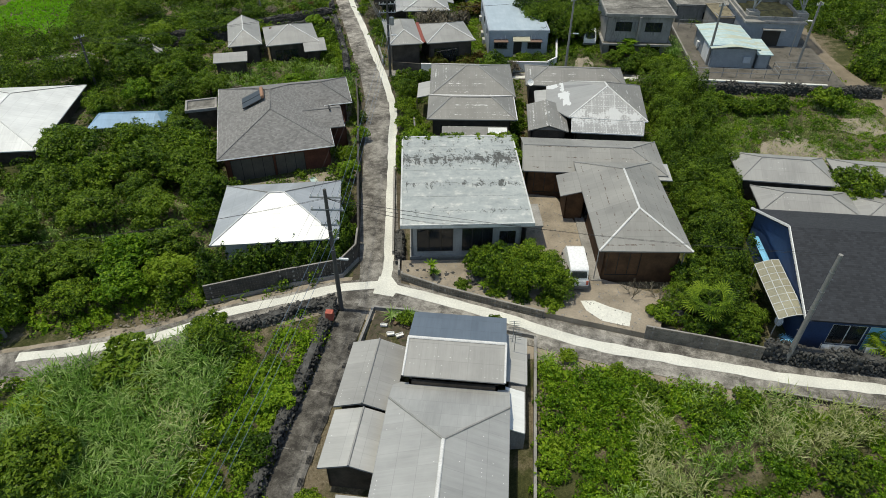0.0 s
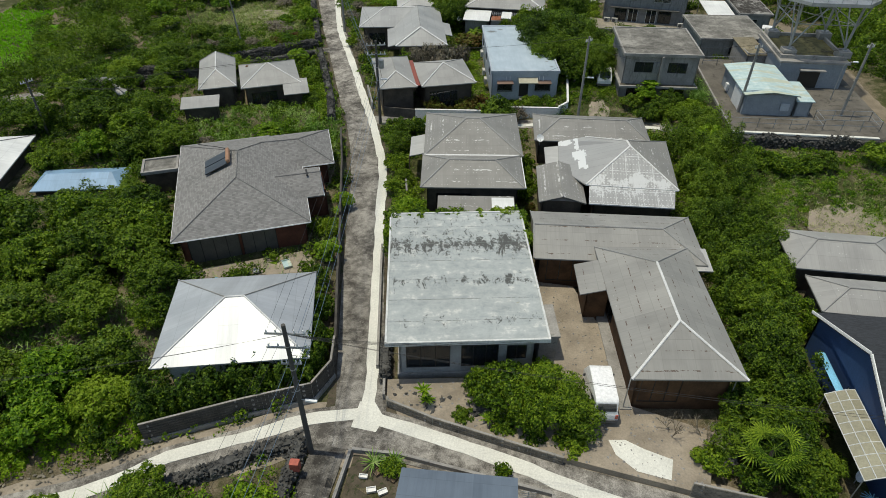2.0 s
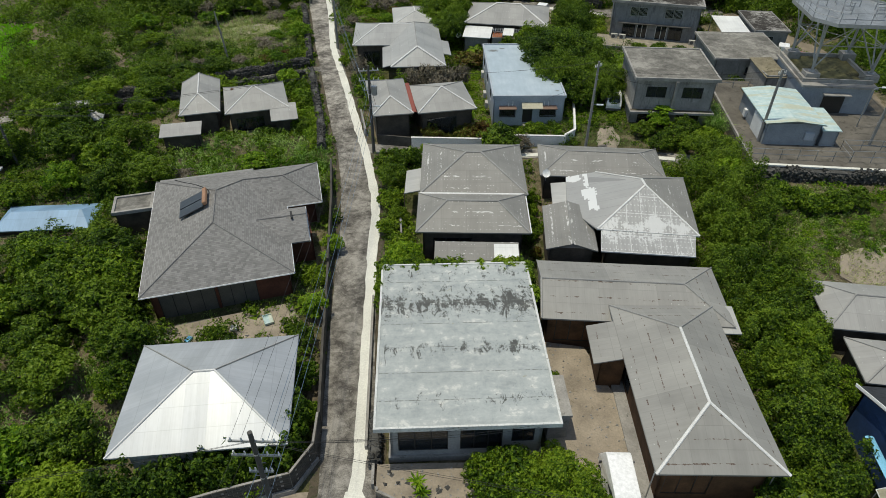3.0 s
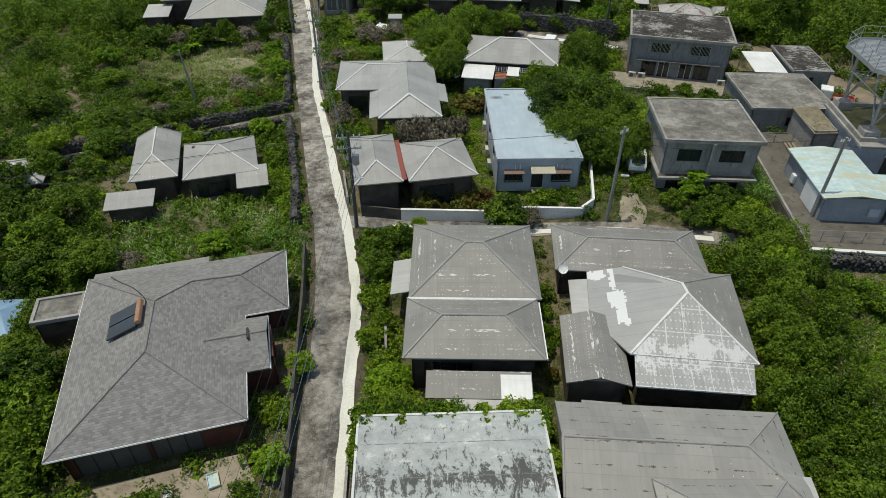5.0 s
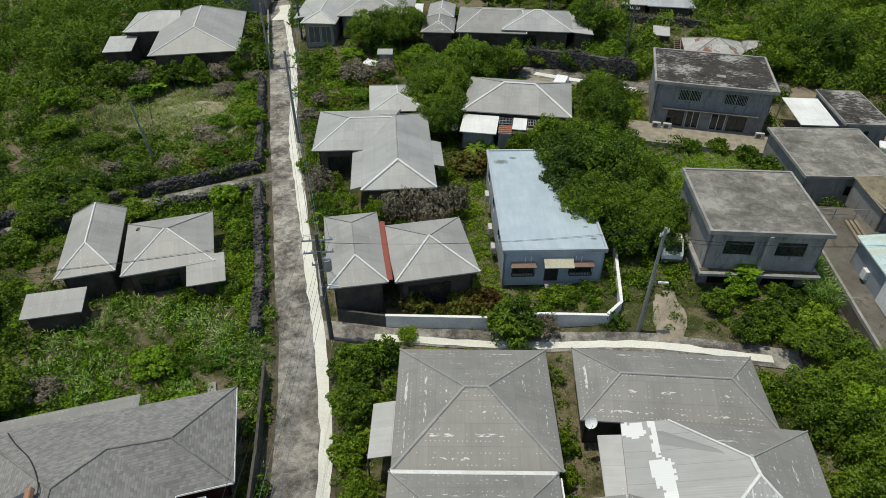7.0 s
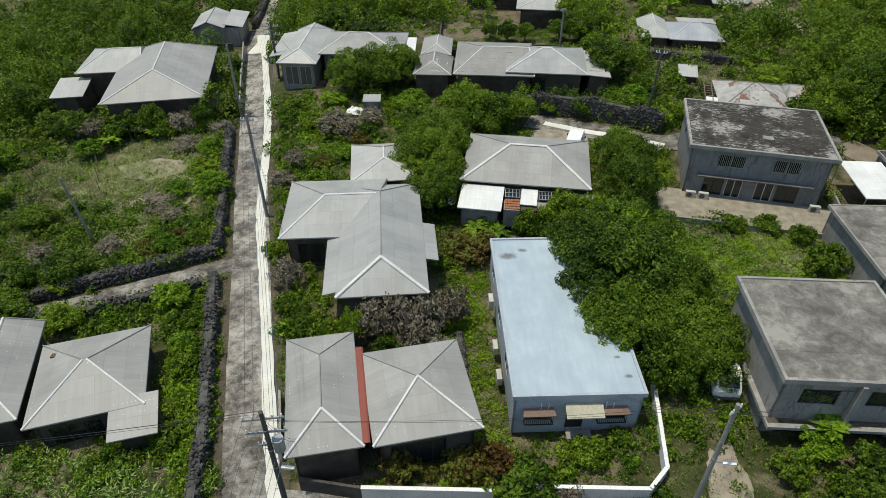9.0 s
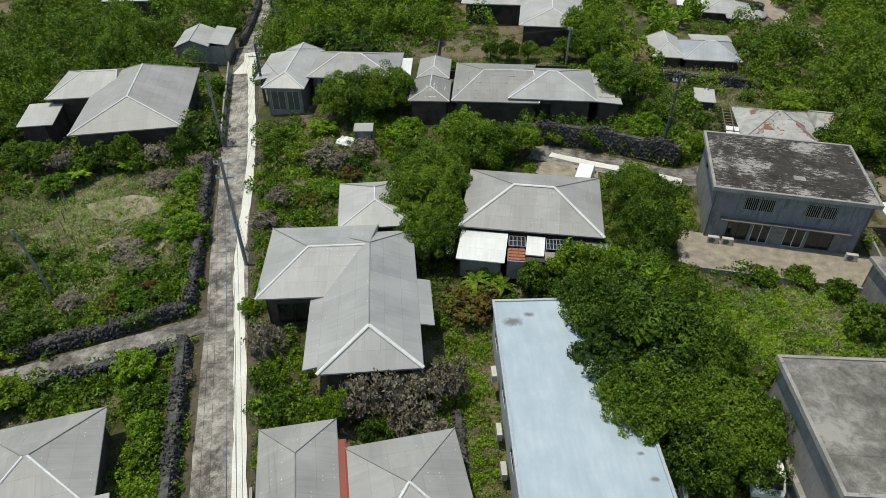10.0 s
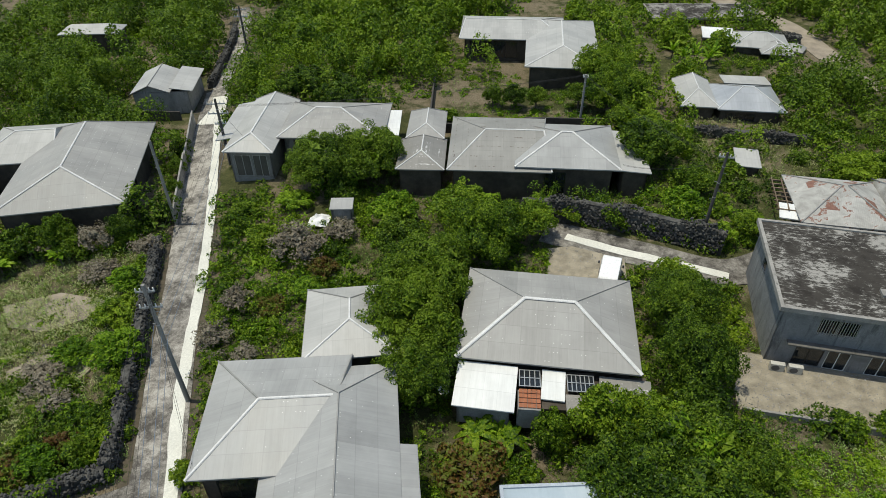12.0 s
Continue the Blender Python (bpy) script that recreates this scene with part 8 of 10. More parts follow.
def thicket(box, mat, label, seed, per=0.6, hgt=(0.3, 0.9)):
    return scrub("undergrowth", mat, box, per, (0.5, 1.1), hgt, 80, 0.2, label, seed=seed, open_too=True)


def grass(name, material, box, per_m2, length, width, per, label, gap=0.3, seed=0, lean_=0.55, clump=None, bare=True):
    r = np.random.default_rng(200 + seed)
    x0, x1, y0, y1 = box
    n = int((x1 - x0) * (y1 - y0) * per_m2)
    x, y = r.uniform(x0, x1, n), r.uniform(y0, y1, n)
    ok = clear(x, y, gap, bare) & seen_plan(x, y)
    if clump is not None:
        v = np.array([noise.noise((px * 0.22, py * 0.22, seed * 2.3)) for px, py in zip(x, y)])
        ok &= v > clump
    x, y = x[ok], y[ok]
    L = r.uniform(*length, len(x))
    return stuff(name, [blades(x, y, np_land(x, y), L, width, per, r, lean_)], material, label, "grass")


# undergrowth, plot by plot
scrub("undergrowth", "leaf", (-62, -3, 6, 34), 0.30, (0.7, 1.5), (0.5, 1.4), 75, 0.26, "dense green scrub on an abandoned plot", seed=1, clump=-0.1)
scrub("undergrowth", "leaf_light", (-62, -3, 6, 34), 0.30, (0.7, 1.4), (0.4, 1.0), 75, 0.24, "light green creepers over an abandoned plot", seed=2)
scrub("undergrowth", "leaf_light", (10.8, 50, 6, 28), 0.55, (0.6, 1.3), (0.35, 0.9), 75, 0.22, "bright green creepers over a vacant plot", seed=3)
scrub("undergrowth", "leaf", (10.8, 60, 6, 34), 0.20, (0.7, 1.3), (0.5, 1.1), 75, 0.24, "green scrub on a vacant plot", seed=4, clump=-0.05)
scrub("undergrowth", "leaf_dark", (-62, -10, 30, 72), 0.30, (0.8, 1.7), (0.7, 1.8), 85, 0.26, "dark green scrub between the western houses", seed=5)
scrub("undergrowth", "leaf_dark", (-62, -5, 34, 96), 0.30, (0.7, 1.5), (0.5, 1.4), 75, 0.25, "green scrub round the western houses", seed=6)
scrub("undergrowth", "leaf", (-75, -16, 80, 132), 0.26, (0.8, 1.7), (0.5, 1.7), 80, 0.27, "green scrub west of the lane", seed=7)
scrub("undergrowth", "leaf_light", (-60, -9, 60, 112), 0.09, (0.7, 1.4), (0.4, 1.1), 70, 0.25, "light green weeds west of the lane", seed=8, clump=0.0)
scrub("undergrowth", "leaf", (-17, 22, 50, 118), 0.42, (0.5, 1.2), (0.4, 1.2), 70, 0.23, "green garden shrubs between the houses", seed=9)
scrub("undergrowth", "leaf_light", (-17, 22, 66, 118), 0.30, (0.5, 1.0), (0.3, 0.7), 60, 0.21, "light green weeds in the gardens", seed=10)
scrub("undergrowth", "leaf", (21.8, 64, 28, 75), 0.24, (0.7, 1.5), (0.5, 1.4), 75, 0.25, "green scrub behind the eastern houses", seed=11)
scrub("undergrowth", "leaf_dark", (16, 64, 84, 130), 0.30, (0.7, 1.6), (0.5, 1.6), 80, 0.26, "green scrub round the concrete houses", seed=12)
scrub("undergrowth", "leaf_light", (-60, 60, 112, 176), 0.05, (0.8, 1.6), (0.5, 1.4), 70, 0.28, "light green scrub at the far side", seed=13)
thicket((-9.0, -4.2, 10, 26), "leaf_light", "dense bright green creepers beside an alley", 60, 1.6, (0.4, 1.0))
thicket((-9.5, -3.0, 24.5, 32.0), "leaf_light", "bright creepers below a stone bank", 50, 0.9)
thicket((-20, -8, 26, 31), "leaf", "green weeds along a lane", 51, 0.5, (0.25, 0.7))
thicket((13.8, 19.5, 75.4, 88), "leaf", "green weeds beside a white wall", 52, 0.6)
thicket((27.5, 46, 57, 66.8), "leaf_light", "bright green weeds below a retaining wall", 53, 0.35, (0.2, 0.7))
thicket((20.5, 27, 67.5, 76), "leaf_dark", "bright weeds before a concrete house", 54, 0.5)
thicket((-17, -7.5, 96, 110), "leaf_light", "bright green weeds beside the lane", 55, 0.5, (0.2, 0.6))
thicket((-24, -8.8, 59.5, 72.5), "leaf_light", "yellow-green weeds behind a shingled house", 56, 0.8, (0.25, 0.7))
thicket((-22, -12.5, 72, 86), "leaf_light", "green weeds round a small old house", 57, 0.6, (0.3, 0.8))
thicket((-36, -20, 90, 109), "leaf_light", "bright weeds on an open plot", 58, 0.09, (0.2, 0.6))
thicket((17.6, 33, 86, 94.4), "leaf_light", "bright yellow-green weeds before a two-storey house", 59, 0.7, (0.12, 0.4))
thicket((15.6, 20.5, 99, 110), "leaf", "weeds beside a two-storey house", 61, 0.7)
thicket((27, 42, 137, 147), "leaf", "low green growth before a far house", 62, 0.5, (0.3, 0.8))
thicket((-4, 12.6, 128.5, 142), "leaf_light", "low plants in a walled garden", 63, 0.3, (0.15, 0.6))
thicket((20.5, 31, 118, 130), "leaf", "creepers over a stony slope", 64, 0.35, (0.15, 0.5))
# weeds of the open plots
for n, (box, mat) in enumerate((((27, 47, 52, 66), "leaf_light"), ((17, 34, 86.5, 95), "leaf_light"), ((-38, -19.5, 96.5, 109), "leaf"), ((-24, -8.5, 62.5, 71), "leaf_light"), ((1.6, 5.0, 72, 90), "leaf_light"))):
    scrub("weeds", mat, box, (0.8, 1.5, 0.5, 0.9, 2.6)[n], (0.35, 0.9), (0.12, 0.4), 55, 0.16, "low green weeds on an open plot", open_too=True, seed=30 + n, clump=(-0.12, -0.3, 0.08, -0.2, -1)[n])
scrub("weeds", "leaf_light", (11, 18, 8, 27.5), 1.3, (0.5, 1.0), (0.4, 0.9), 95, 0.19, "dense bright green creepers on a vacant plot", open_too=True, seed=46)
scrub("weeds", "leaf_light", (11, 46, 8, 27.5), 1.0, (0.5, 1.2), (0.35, 1.1), 90, 0.18, "bright creepers among tall grass", open_too=True, seed=36, clump=-0.25)
scrub("weeds", "leaf", (-18, -5.5, 12, 26), 0.35, (0.6, 1.2), (0.5, 1.1), 75, 0.22, "scattered shrubs among reeds", open_too=True, seed=37)
scrub("weeds", "leaf", (-9, 27, 48, 126), 1.1, (0.25, 0.6), (0.1, 0.4), 40, 0.13, "small weeds round the houses", open_too=True, seed=38, gap=0.8)
scrub("weeds", "leaf", (-48, -8, 60, 112), 0.35, (0.2, 0.6), (0.1, 0.35), 30, 0.17, "small weeds on the western plots", open_too=True, seed=39, gap=0.8)
# far woods
scrub("woods", "leaf_dark", (-85, -24, 112, 186), 0.13, (1.8, 3.8), (2.2, 6.4), 420, 0.34, "dense dark green wood beyond the houses", "woods", seed=40)
scrub("woods", "leaf", (-25, 3, 128.5, 186), 0.14, (1.7, 3.4), (2.2, 5.8), 420, 0.34, "dense green wood behind the far houses", "woods", seed=41)
scrub("woods", "leaf", (12, 32, 122, 186), 0.12, (1.3, 2.3), (2.0, 3.8), 240, 0.33, "green trees among the far houses", "woods", seed=42)
scrub("woods", "leaf_dark", (31, 80, 106, 186), 0.12, (1.7, 3.6), (2.0, 5.6), 400, 0.34, "dense wood on the eastern slope", "woods", seed=43)
scrub("woods", "leaf", (20, 60, 110, 175), 0.05, (1.2, 2.2), (1.5, 3.0), 220, 0.33, "lighter trees on the eastern slope", "woods", seed=44)
scrub("woods", "leaf", (47.5, 80, 30, 110), 0.14, (1.4, 2.6), (2.0, 4.0), 220, 0.33, "dense wood east of the village", "woods", seed=45)
scrub("woods", "leaf_dark", (-80, -44, 8, 112), 0.12, (1.6, 3.0), (2.0, 4.2), 230, 0.33, "dense wood west of the village", "woods", seed=46)
# grasses
grass("reeds", "reed", (-19, -8.0, 11, 27), 9.0, (1.2, 2.3), 0.062, 19, "tall pale green reeds on an abandoned plot", seed=1)
grass("reeds", "straw", (-13, -6.5, 17, 25.5), 1.2, (1.2, 2.2), 0.07, 14, "silvery seeding grass among reeds", seed=2, clump=0.1)
grass("reeds", "straw", (16.0, 46, 12, 27.0), 5.0, (0.9, 1.9), 0.05, 16, "straw-tinged tall grass on a vacant plot", seed=3, clump=0.12)
grass("reeds", "reed", (14.0, 46, 12, 27.4), 3.0, (0.6, 1.4), 0.05, 14, "long green grass on a vacant plot", seed=4, clump=0.05)
grass("reeds", "reed", (-34, -13.5, 36, 44), 2.6, (0.7, 1.3), 0.08, 11, "pale long grass beside a hedge", seed=5, clump=-0.3)
grass("grass", "reed", (-24, -8.5, 60, 72), 3.5, (0.5, 1.1), 0.07, 10, "rough green grass behind a house", seed=6, clump=-0.1)
grass("grass", "straw", (27, 47, 52, 66), 5, (0.2, 0.5), 0.05, 9, "thin dry grass on an open field", seed=7, clump=-0.05)
grass("grass", "straw", (30, 47, 52, 63), 6, (0.15, 0.45), 0.05, 9, "pale straw over a dry field", seed=47, clump=-0.05, bare=False)
scrub("weeds", "leaf_light", (27, 47, 51, 67), 0.8, (0.3, 0.8), (0.12, 0.45), 55, 0.15, "bright weeds over an open field", open_too=True, seed=48, clump=-0.2)
grass("reeds", "reed", (26.3, 28.1, 74.2, 79.6), 16.0, (1.2, 2.2), 0.05, 16, "tall pale green reeds beside a concrete house", seed=47, clump=-0.6)
grass("grass", "reed", (27, 47, 52, 66), 7, (0.2, 0.5), 0.05, 9, "green grass on an open field", seed=8, clump=0.0)
grass("grass", "straw", (-38, -19.5, 88.5, 109), 8.0, (0.3, 0.8), 0.05, 9, "dry brownish grass on an open plot", seed=9, clump=-0.05)
grass("grass", "straw", (-33.5, -20.5, 94, 106), 9.0, (0.2, 0.6), 0.05, 9, "dead straw over bare dry earth", seed=43, clump=-0.12, bare=False)
grass("grass", "reed", (-33.5, -20.5, 94, 106), 3.0, (0.2, 0.5), 0.05, 9, "thin green blades over bare dry earth", seed=44, clump=0.0, bare=False)
grass("grass", "reed", (-60, -19.5, 80, 112), 1.3, (0.4, 0.9), 0.06, 9, "rough green grass west of the lane", seed=10, clump=0.0)
grass("grass", "straw", (17, 34, 86.5, 95), 4.0, (0.25, 0.55), 0.05, 9, "pale dry grass before a house", seed=41, clump=0.05)
grass("grass", "reed", (17, 34, 86.5, 95), 8.0, (0.15, 0.4), 0.055, 8, "short green grass before a house", seed=11)
grass("grass", "reed", (-9, 27, 49, 126), 6.0, (0.12, 0.4), 0.045, 7, "short rough grass round the houses", seed=30)
grass("grass", "reed", (-36, -5, 36, 112), 3.0, (0.15, 0.45), 0.05, 7, "short rough grass west of the lane", seed=31)
grass("grass", "straw", (20.5, 31, 118, 130), 4.0, (0.3, 0.8), 0.05, 9, "pale dead vines and grass on a slope", seed=42)
grass("grass", "reed", (-4, 12.6, 126.5, 141), 2.0, (0.15, 0.4), 0.05, 8, "short grass in a walled garden", seed=12, clump=-0.1)
for n, (mx, my0, my1) in enumerate(((-53.0, 81.5, 92), (-57.0, 92, 99), (-62.0, 99, 106), (-69.0, 106, 114))):
    grass("meadow", "meadow", (-82, mx, my0, my1), 12, (0.22, 0.36), 0.15, 9, "smooth bright green meadow", seed=13 + n, lean_=0.4)


r_ivy = np.random.default_rng(5)
tt = r_ivy.uniform(-1, 1, 60)
roof = Rect(4.83, 43.1, 9.45, 12.75, 7.9)
edge = [roof.p(t * 4.75, 6.45 + r_ivy.uniform(-0.5, 0.3), 3.45) for t in tt] + [roof.p(4.75, 6.3 - 3.0 * abs(t) ** 2, 3.4) for t in tt[:14]] + [roof.p(-4.75, 6.3 - 2.5 * abs(t) ** 2, 3.4) for t in tt[14:24]]
ex, ey, ez = (np.array([q[i] for q in edge]) for i in range(3))
stuff("ivy", [clumps(ex, ey, ez, r_ivy.uniform(0.25, 0.55, len(ex)), r_ivy.uniform(0.2, 0.5, len(ex)), 110, 0.14, r_ivy, -0.6, 8, 0.5), clumps(ex, ey + 0.7, ez - 2.2, np.full(len(ex), 0.7), np.full(len(ex), 2.2), 200, 0.15, r_ivy, -0.2, 8, 0.6)], "leaf", "green creeper climbing over a roof edge", "creeper")


r_h = np.random.default_rng(17)
row = [(-12.0, 31.9), (-9.4, 33.1), (-6.8, 34.3), (-3.9, 35.5), (-3.3, 36.6), (-3.4, 38.4)]
hx, hy = [], []
for (ax, ay), (bx, by) in zip(row, row[1:]):
    for k in range(int(math.hypot(bx - ax, by - ay) / 0.3)):
        t = k * 0.3 / math.hypot(bx - ax, by - ay)
        hx.append(ax + (bx - ax) * t + r_h.normal(0, 0.15))
        hy.append(ay + (by - ay) * t + r_h.normal(0, 0.15))
n_low = len(hx)
hx += [x - 0.35 for x in hx]
hy += [y + 0.95 for y in hy[:n_low]]
hx, hy = np.array(hx), np.array(hy)
ones = np.ones(len(hx))

def hedge_row(name, label, pts, spread, rad, hgt, step, mat, count, seed, leaf=0.15):
    """One long dense hedge of small leaves."""
    r = np.random.default_rng(seed)
    hx, hy = [], []
    for (ax, ay, wa), (bx, by, wb) in zip(pts, pts[1:]):
        n = int(math.hypot(bx - ax, by - ay) / step)
        for k in range(n):
            t = k / n
            w = wa + (wb - wa) * t
            for _ in range(max(1, int(w / spread))):
                hx.append(ax + (bx - ax) * t + r.uniform(-w / 2, w / 2))
                hy.append(ay + (by - ay) * t + r.uniform(-0.4, 0.4))
    hx, hy = np.array(hx), np.array(hy)
    ok = clear(hx, hy, 0.25)
    hx, hy = hx[ok], hy[ok]
    n = len(hx)
    stuff(name, [clumps(hx, hy, np_land(hx, hy), r.uniform(*rad, n), r.uniform(*hgt, n), count, leaf, r, -0.1, 9, 0.6)], mat, label, "hedge")


hedge_row("hedge", "broad overgrown green hedge between two plots", [(23.4, 36.5, 3.6), (23.9, 44.0, 4.6), (25.0, 52.0, 6.2), (25.1, 60.0, 6.0), (25.0, 68.6, 6.0), (25.4, 70.6, 4.6)], 1.25, (0.85, 1.3), (2.6, 3.6), 0.72, "leaf_dark", 860, 21, leaf=0.115)
stuff("hedge", [clumps(hx, hy, ones * 0.15, r_h.uniform(0.5, 0.75, len(hx)), r_h.uniform(2.4, 2.85, len(hx)), 300, 0.15, r_h, -0.1, 9, 0.6)], "leaf_dark", "dense clipped green hedge standing above a block wall", "hedge")


def overhang(pts, mat, label, seed, per=1.1, rad=(0.45, 0.95), hgt=(0.9, 1.9), thin=-0.1):
    """Bushes that crowd a wall from behind and hang over it in places."""
    r = np.random.default_rng(seed)
    x, y = [], []
    for (ax, ay), (bx, by) in zip(pts, pts[1:]):
        n = int(math.hypot(bx - ax, by - ay) * per)
        for k in range(n):
            t = (k + r.uniform(0, 1)) / n
            qx, qy = ax + (bx - ax) * t + r.normal(0, 0.25), ay + (by - ay) * t + r.normal(0, 0.25)
            if noise.noise((qx * 0.4, qy * 0.4, seed)) > thin:
                x.append(qx)
                y.append(qy)
    x, y = np.array(x), np.array(y)
    n = len(x)
    stuff("undergrowth", [clumps(x, y, np_land(x, y), r.uniform(*rad, n), r.uniform(*hgt, n), 190, 0.14, r, -0.1, 9, 0.6)], mat, label, "shrub")


overhang([(-17.8, 91.0), (-18.8, 94.1), (-19.9, 97.5), (-21.7, 103.3), (-23.1, 107.8)], "leaf", "green bushes hanging over a black stone wall", 81, 1.6, thin=-0.25)
overhang([(-17.8, 91.0), (-18.8, 94.1), (-19.9, 97.5), (-21.7, 103.3), (-23.1, 107.8)], "leaf_dark", "dark bushes crowding a black stone wall", 82, 0.9)
overhang([(-11.0, 69.5), (-12.0, 73.2), (-12.9, 75.9), (-14.3, 80.2), (-16.0, 84.4)], "leaf", "bushes behind a lane-side stone wall", 83, 1.2)
overhang([(-17.6, 91.2), (-20.0, 90.0), (-22.6, 88.6), (-25.4, 87.4), (-30.4, 85.0)], "leaf", "green scrub on top of a stone bank", 84, 1.3)
overhang([(-17.5, 85.0), (-20.4, 83.6), (-23.7, 82.2), (-28.4, 80.3)], "leaf_light", "light green weeds below a stone wall", 85, 1.3)
overhang([(-12.1, 91.6), (-13.7, 97.0), (-15.2, 101.6), (-16.8, 107.0), (-18.6, 112.6)], "leaf", "bushes crowding the edge of the lane", 86, 1.0, hgt=(0.6, 1.5))
overhang([(-12.1, 91.6), (-13.7, 97.0), (-15.2, 101.6), (-16.8, 107.0), (-18.6, 112.6)], "leaf_dry", "dry grey twigs along the edge of the lane", 87, 0.5, hgt=(0.6, 1.3))


overhang([(6.2, 115.6), (10.2, 115.0), (15.2, 113.0), (19.4, 111.3)], "leaf", "bushes above a high stone wall", 88, 1.5, (0.7, 1.2), (2.2, 3.1), -0.3)


# ---- trees and shrubs, one by one ----
def crown_mesh(name, lobes, count, size, seed):
    r = np.random.default_rng(seed)
    c = np.array(lobes, float)
    vol = c[:, 3] ** 2
    out = []
    for (x, y, z, rad), v in zip(c, vol / vol.sum()):
        n = max(20, int(count * v))
        one = np.ones(1)
        # the upper side in clumps, the under side thin
        t = clumps(one * x, one * y, one * (z - rad * 0.35), one * rad * 1.12, one * rad * 1.3, n, size, r, -0.25, 12, 0)
        out.append(t)
        m = 64
        d = r.normal(0, 1, (m, 3))
        d /= np.linalg.norm(d, axis=1, keepdims=True)
        out.append(leaf_tris(np.array([x, y, z]) + d * (rad * r.uniform(0.1, 0.6, m))[:, None] * np.array([1, 1, 0.85]), d * 0.4 + np.array([0, 0, 0.6]), np.full(m, rad * 0.3), r))
    return quads(name, np.concatenate(out), 3)


def trunk_mesh(name, height, lobes, thick, seed):
    r = random.Random(seed)
    s = Shape()
    top = Vector((r.uniform(-0.15, 0.15), r.uniform(-0.15, 0.15), height * 0.5))
    s.tube((0, 0, -0.4), top * 0.6, thick, thick * 0.75, 7)
    s.tube(top * 0.6, top, thick * 0.75, thick * 0.6, 7)
    for x, y, z, rad in lobes:
        mid = top + (Vector((x, y, z)) - top) * 0.55 + Vector((r.uniform(-0.1, 0.1), r.uniform(-0.1, 0.1), 0.1))
        s.tube(top * 0.9, mid, thick * 0.5, thick * 0.32, 5)
        s.tube(mid, (x, y, z), thick * 0.32, thick * 0.1, 5)
    return s.mesh(name)


def make_lobes(rad, height, n, seed, flat=1.0):
    r = random.Random(seed)
    lobes = [(0.0, 0.0, height - rad * 0.62, rad * 0.62)]
    for k in range(n):
        a = 2 * math.pi * (k + r.uniform(-0.3, 0.3)) / n
        q = rad * r.uniform(0.48, 0.66)
        lr = rad * r.uniform(0.36, 0.52)
        lobes.append((math.cos(a) * q, math.sin(a) * q, max(lr * 0.6, (height - rad * 0.62) * r.uniform(0.62, 0.98) * flat), lr))
    return lobes


SPECIES = {
    "big": ("tree", "leaf", 3.6, 5.8, 12, 19000, 0.14, "large spreading tree with glossy mid-green leaves over a roof", "tree"),
    "big_dark": ("tree", "leaf_dark", 3.6, 5.8, 14, 21000, 0.135, "large spreading deep green tree beside the houses", "tree"),
    "tree": ("tree", "leaf", 2.3, 4.2, 8, 4900, 0.15, "broad-crowned tree with dense mid-green leaves", "tree"),
    "dark": ("tree", "leaf_dark", 2.2, 4.0, 8, 4900, 0.15, "dark green leafy tree with an uneven crown", "tree"),
    "light": ("tree", "leaf_light", 1.7, 3.2, 6, 3300, 0.16, "young tree with light green leaves", "tree"),
    "shrub": ("shrub", "leaf", 1.15, 1.7, 6, 1900, 0.13, "rounded leafy green garden shrub", "shrub"),
    "shrub_dark": ("shrub", "leaf_dark", 1.2, 1.8, 6, 1900, 0.13, "dark green rounded shrub", "shrub"),
    "red": ("shrub", "leaf_red", 1.0, 1.4, 6, 1600, 0.11, "reddish-tinged bushy garden shrub", "shrub"),
    "dry": ("shrub", "leaf_dry", 1.1, 1.6, 6, 800, 0.085, "half-bare grey-brown twiggy shrub", "shrub"),
}
MADE = {}


def plant(kind, x, y, rad, height=None, lift=0.0):
    name, mat, r0, h0, n, count, size, label, cat = SPECIES[kind]
    variant = random.randrange(4) if kind[:3] != "big" else random.randrange(3)
    key = (kind, variant)
    k = rad / r0
    kz = k if height is None else height / h0
    m = pose(x, y, land(x, y) - 0.03 + lift, 0, 0, random.uniform(0, 360)) @ Matrix.Diagonal((k, k, kz, 1))
    if key not in MADE:
        seed = sum(map(ord, kind)) * 10 + variant
        lobes = make_lobes(r0, h0, n + variant % 3, seed)
        ob = new(name)
        tagged(ob, label, cat, "trees and shrubs of the village")
        for pname, me, pm in (("trunk", trunk_mesh("trunk", h0, lobes, 0.05 * h0 * 0.9, seed), "bark"), ("crown", crown_mesh("crown", lobes, count, size, seed), mat)):
            c = new(pname, me)
            me.materials.append(M[pm])
            c.parent = ob
        ob.matrix_world = m
        MADE[key] = ob
        return ob
    ob = copy_thing(MADE[key], Matrix())
    ob.matrix_basis = m
    return ob


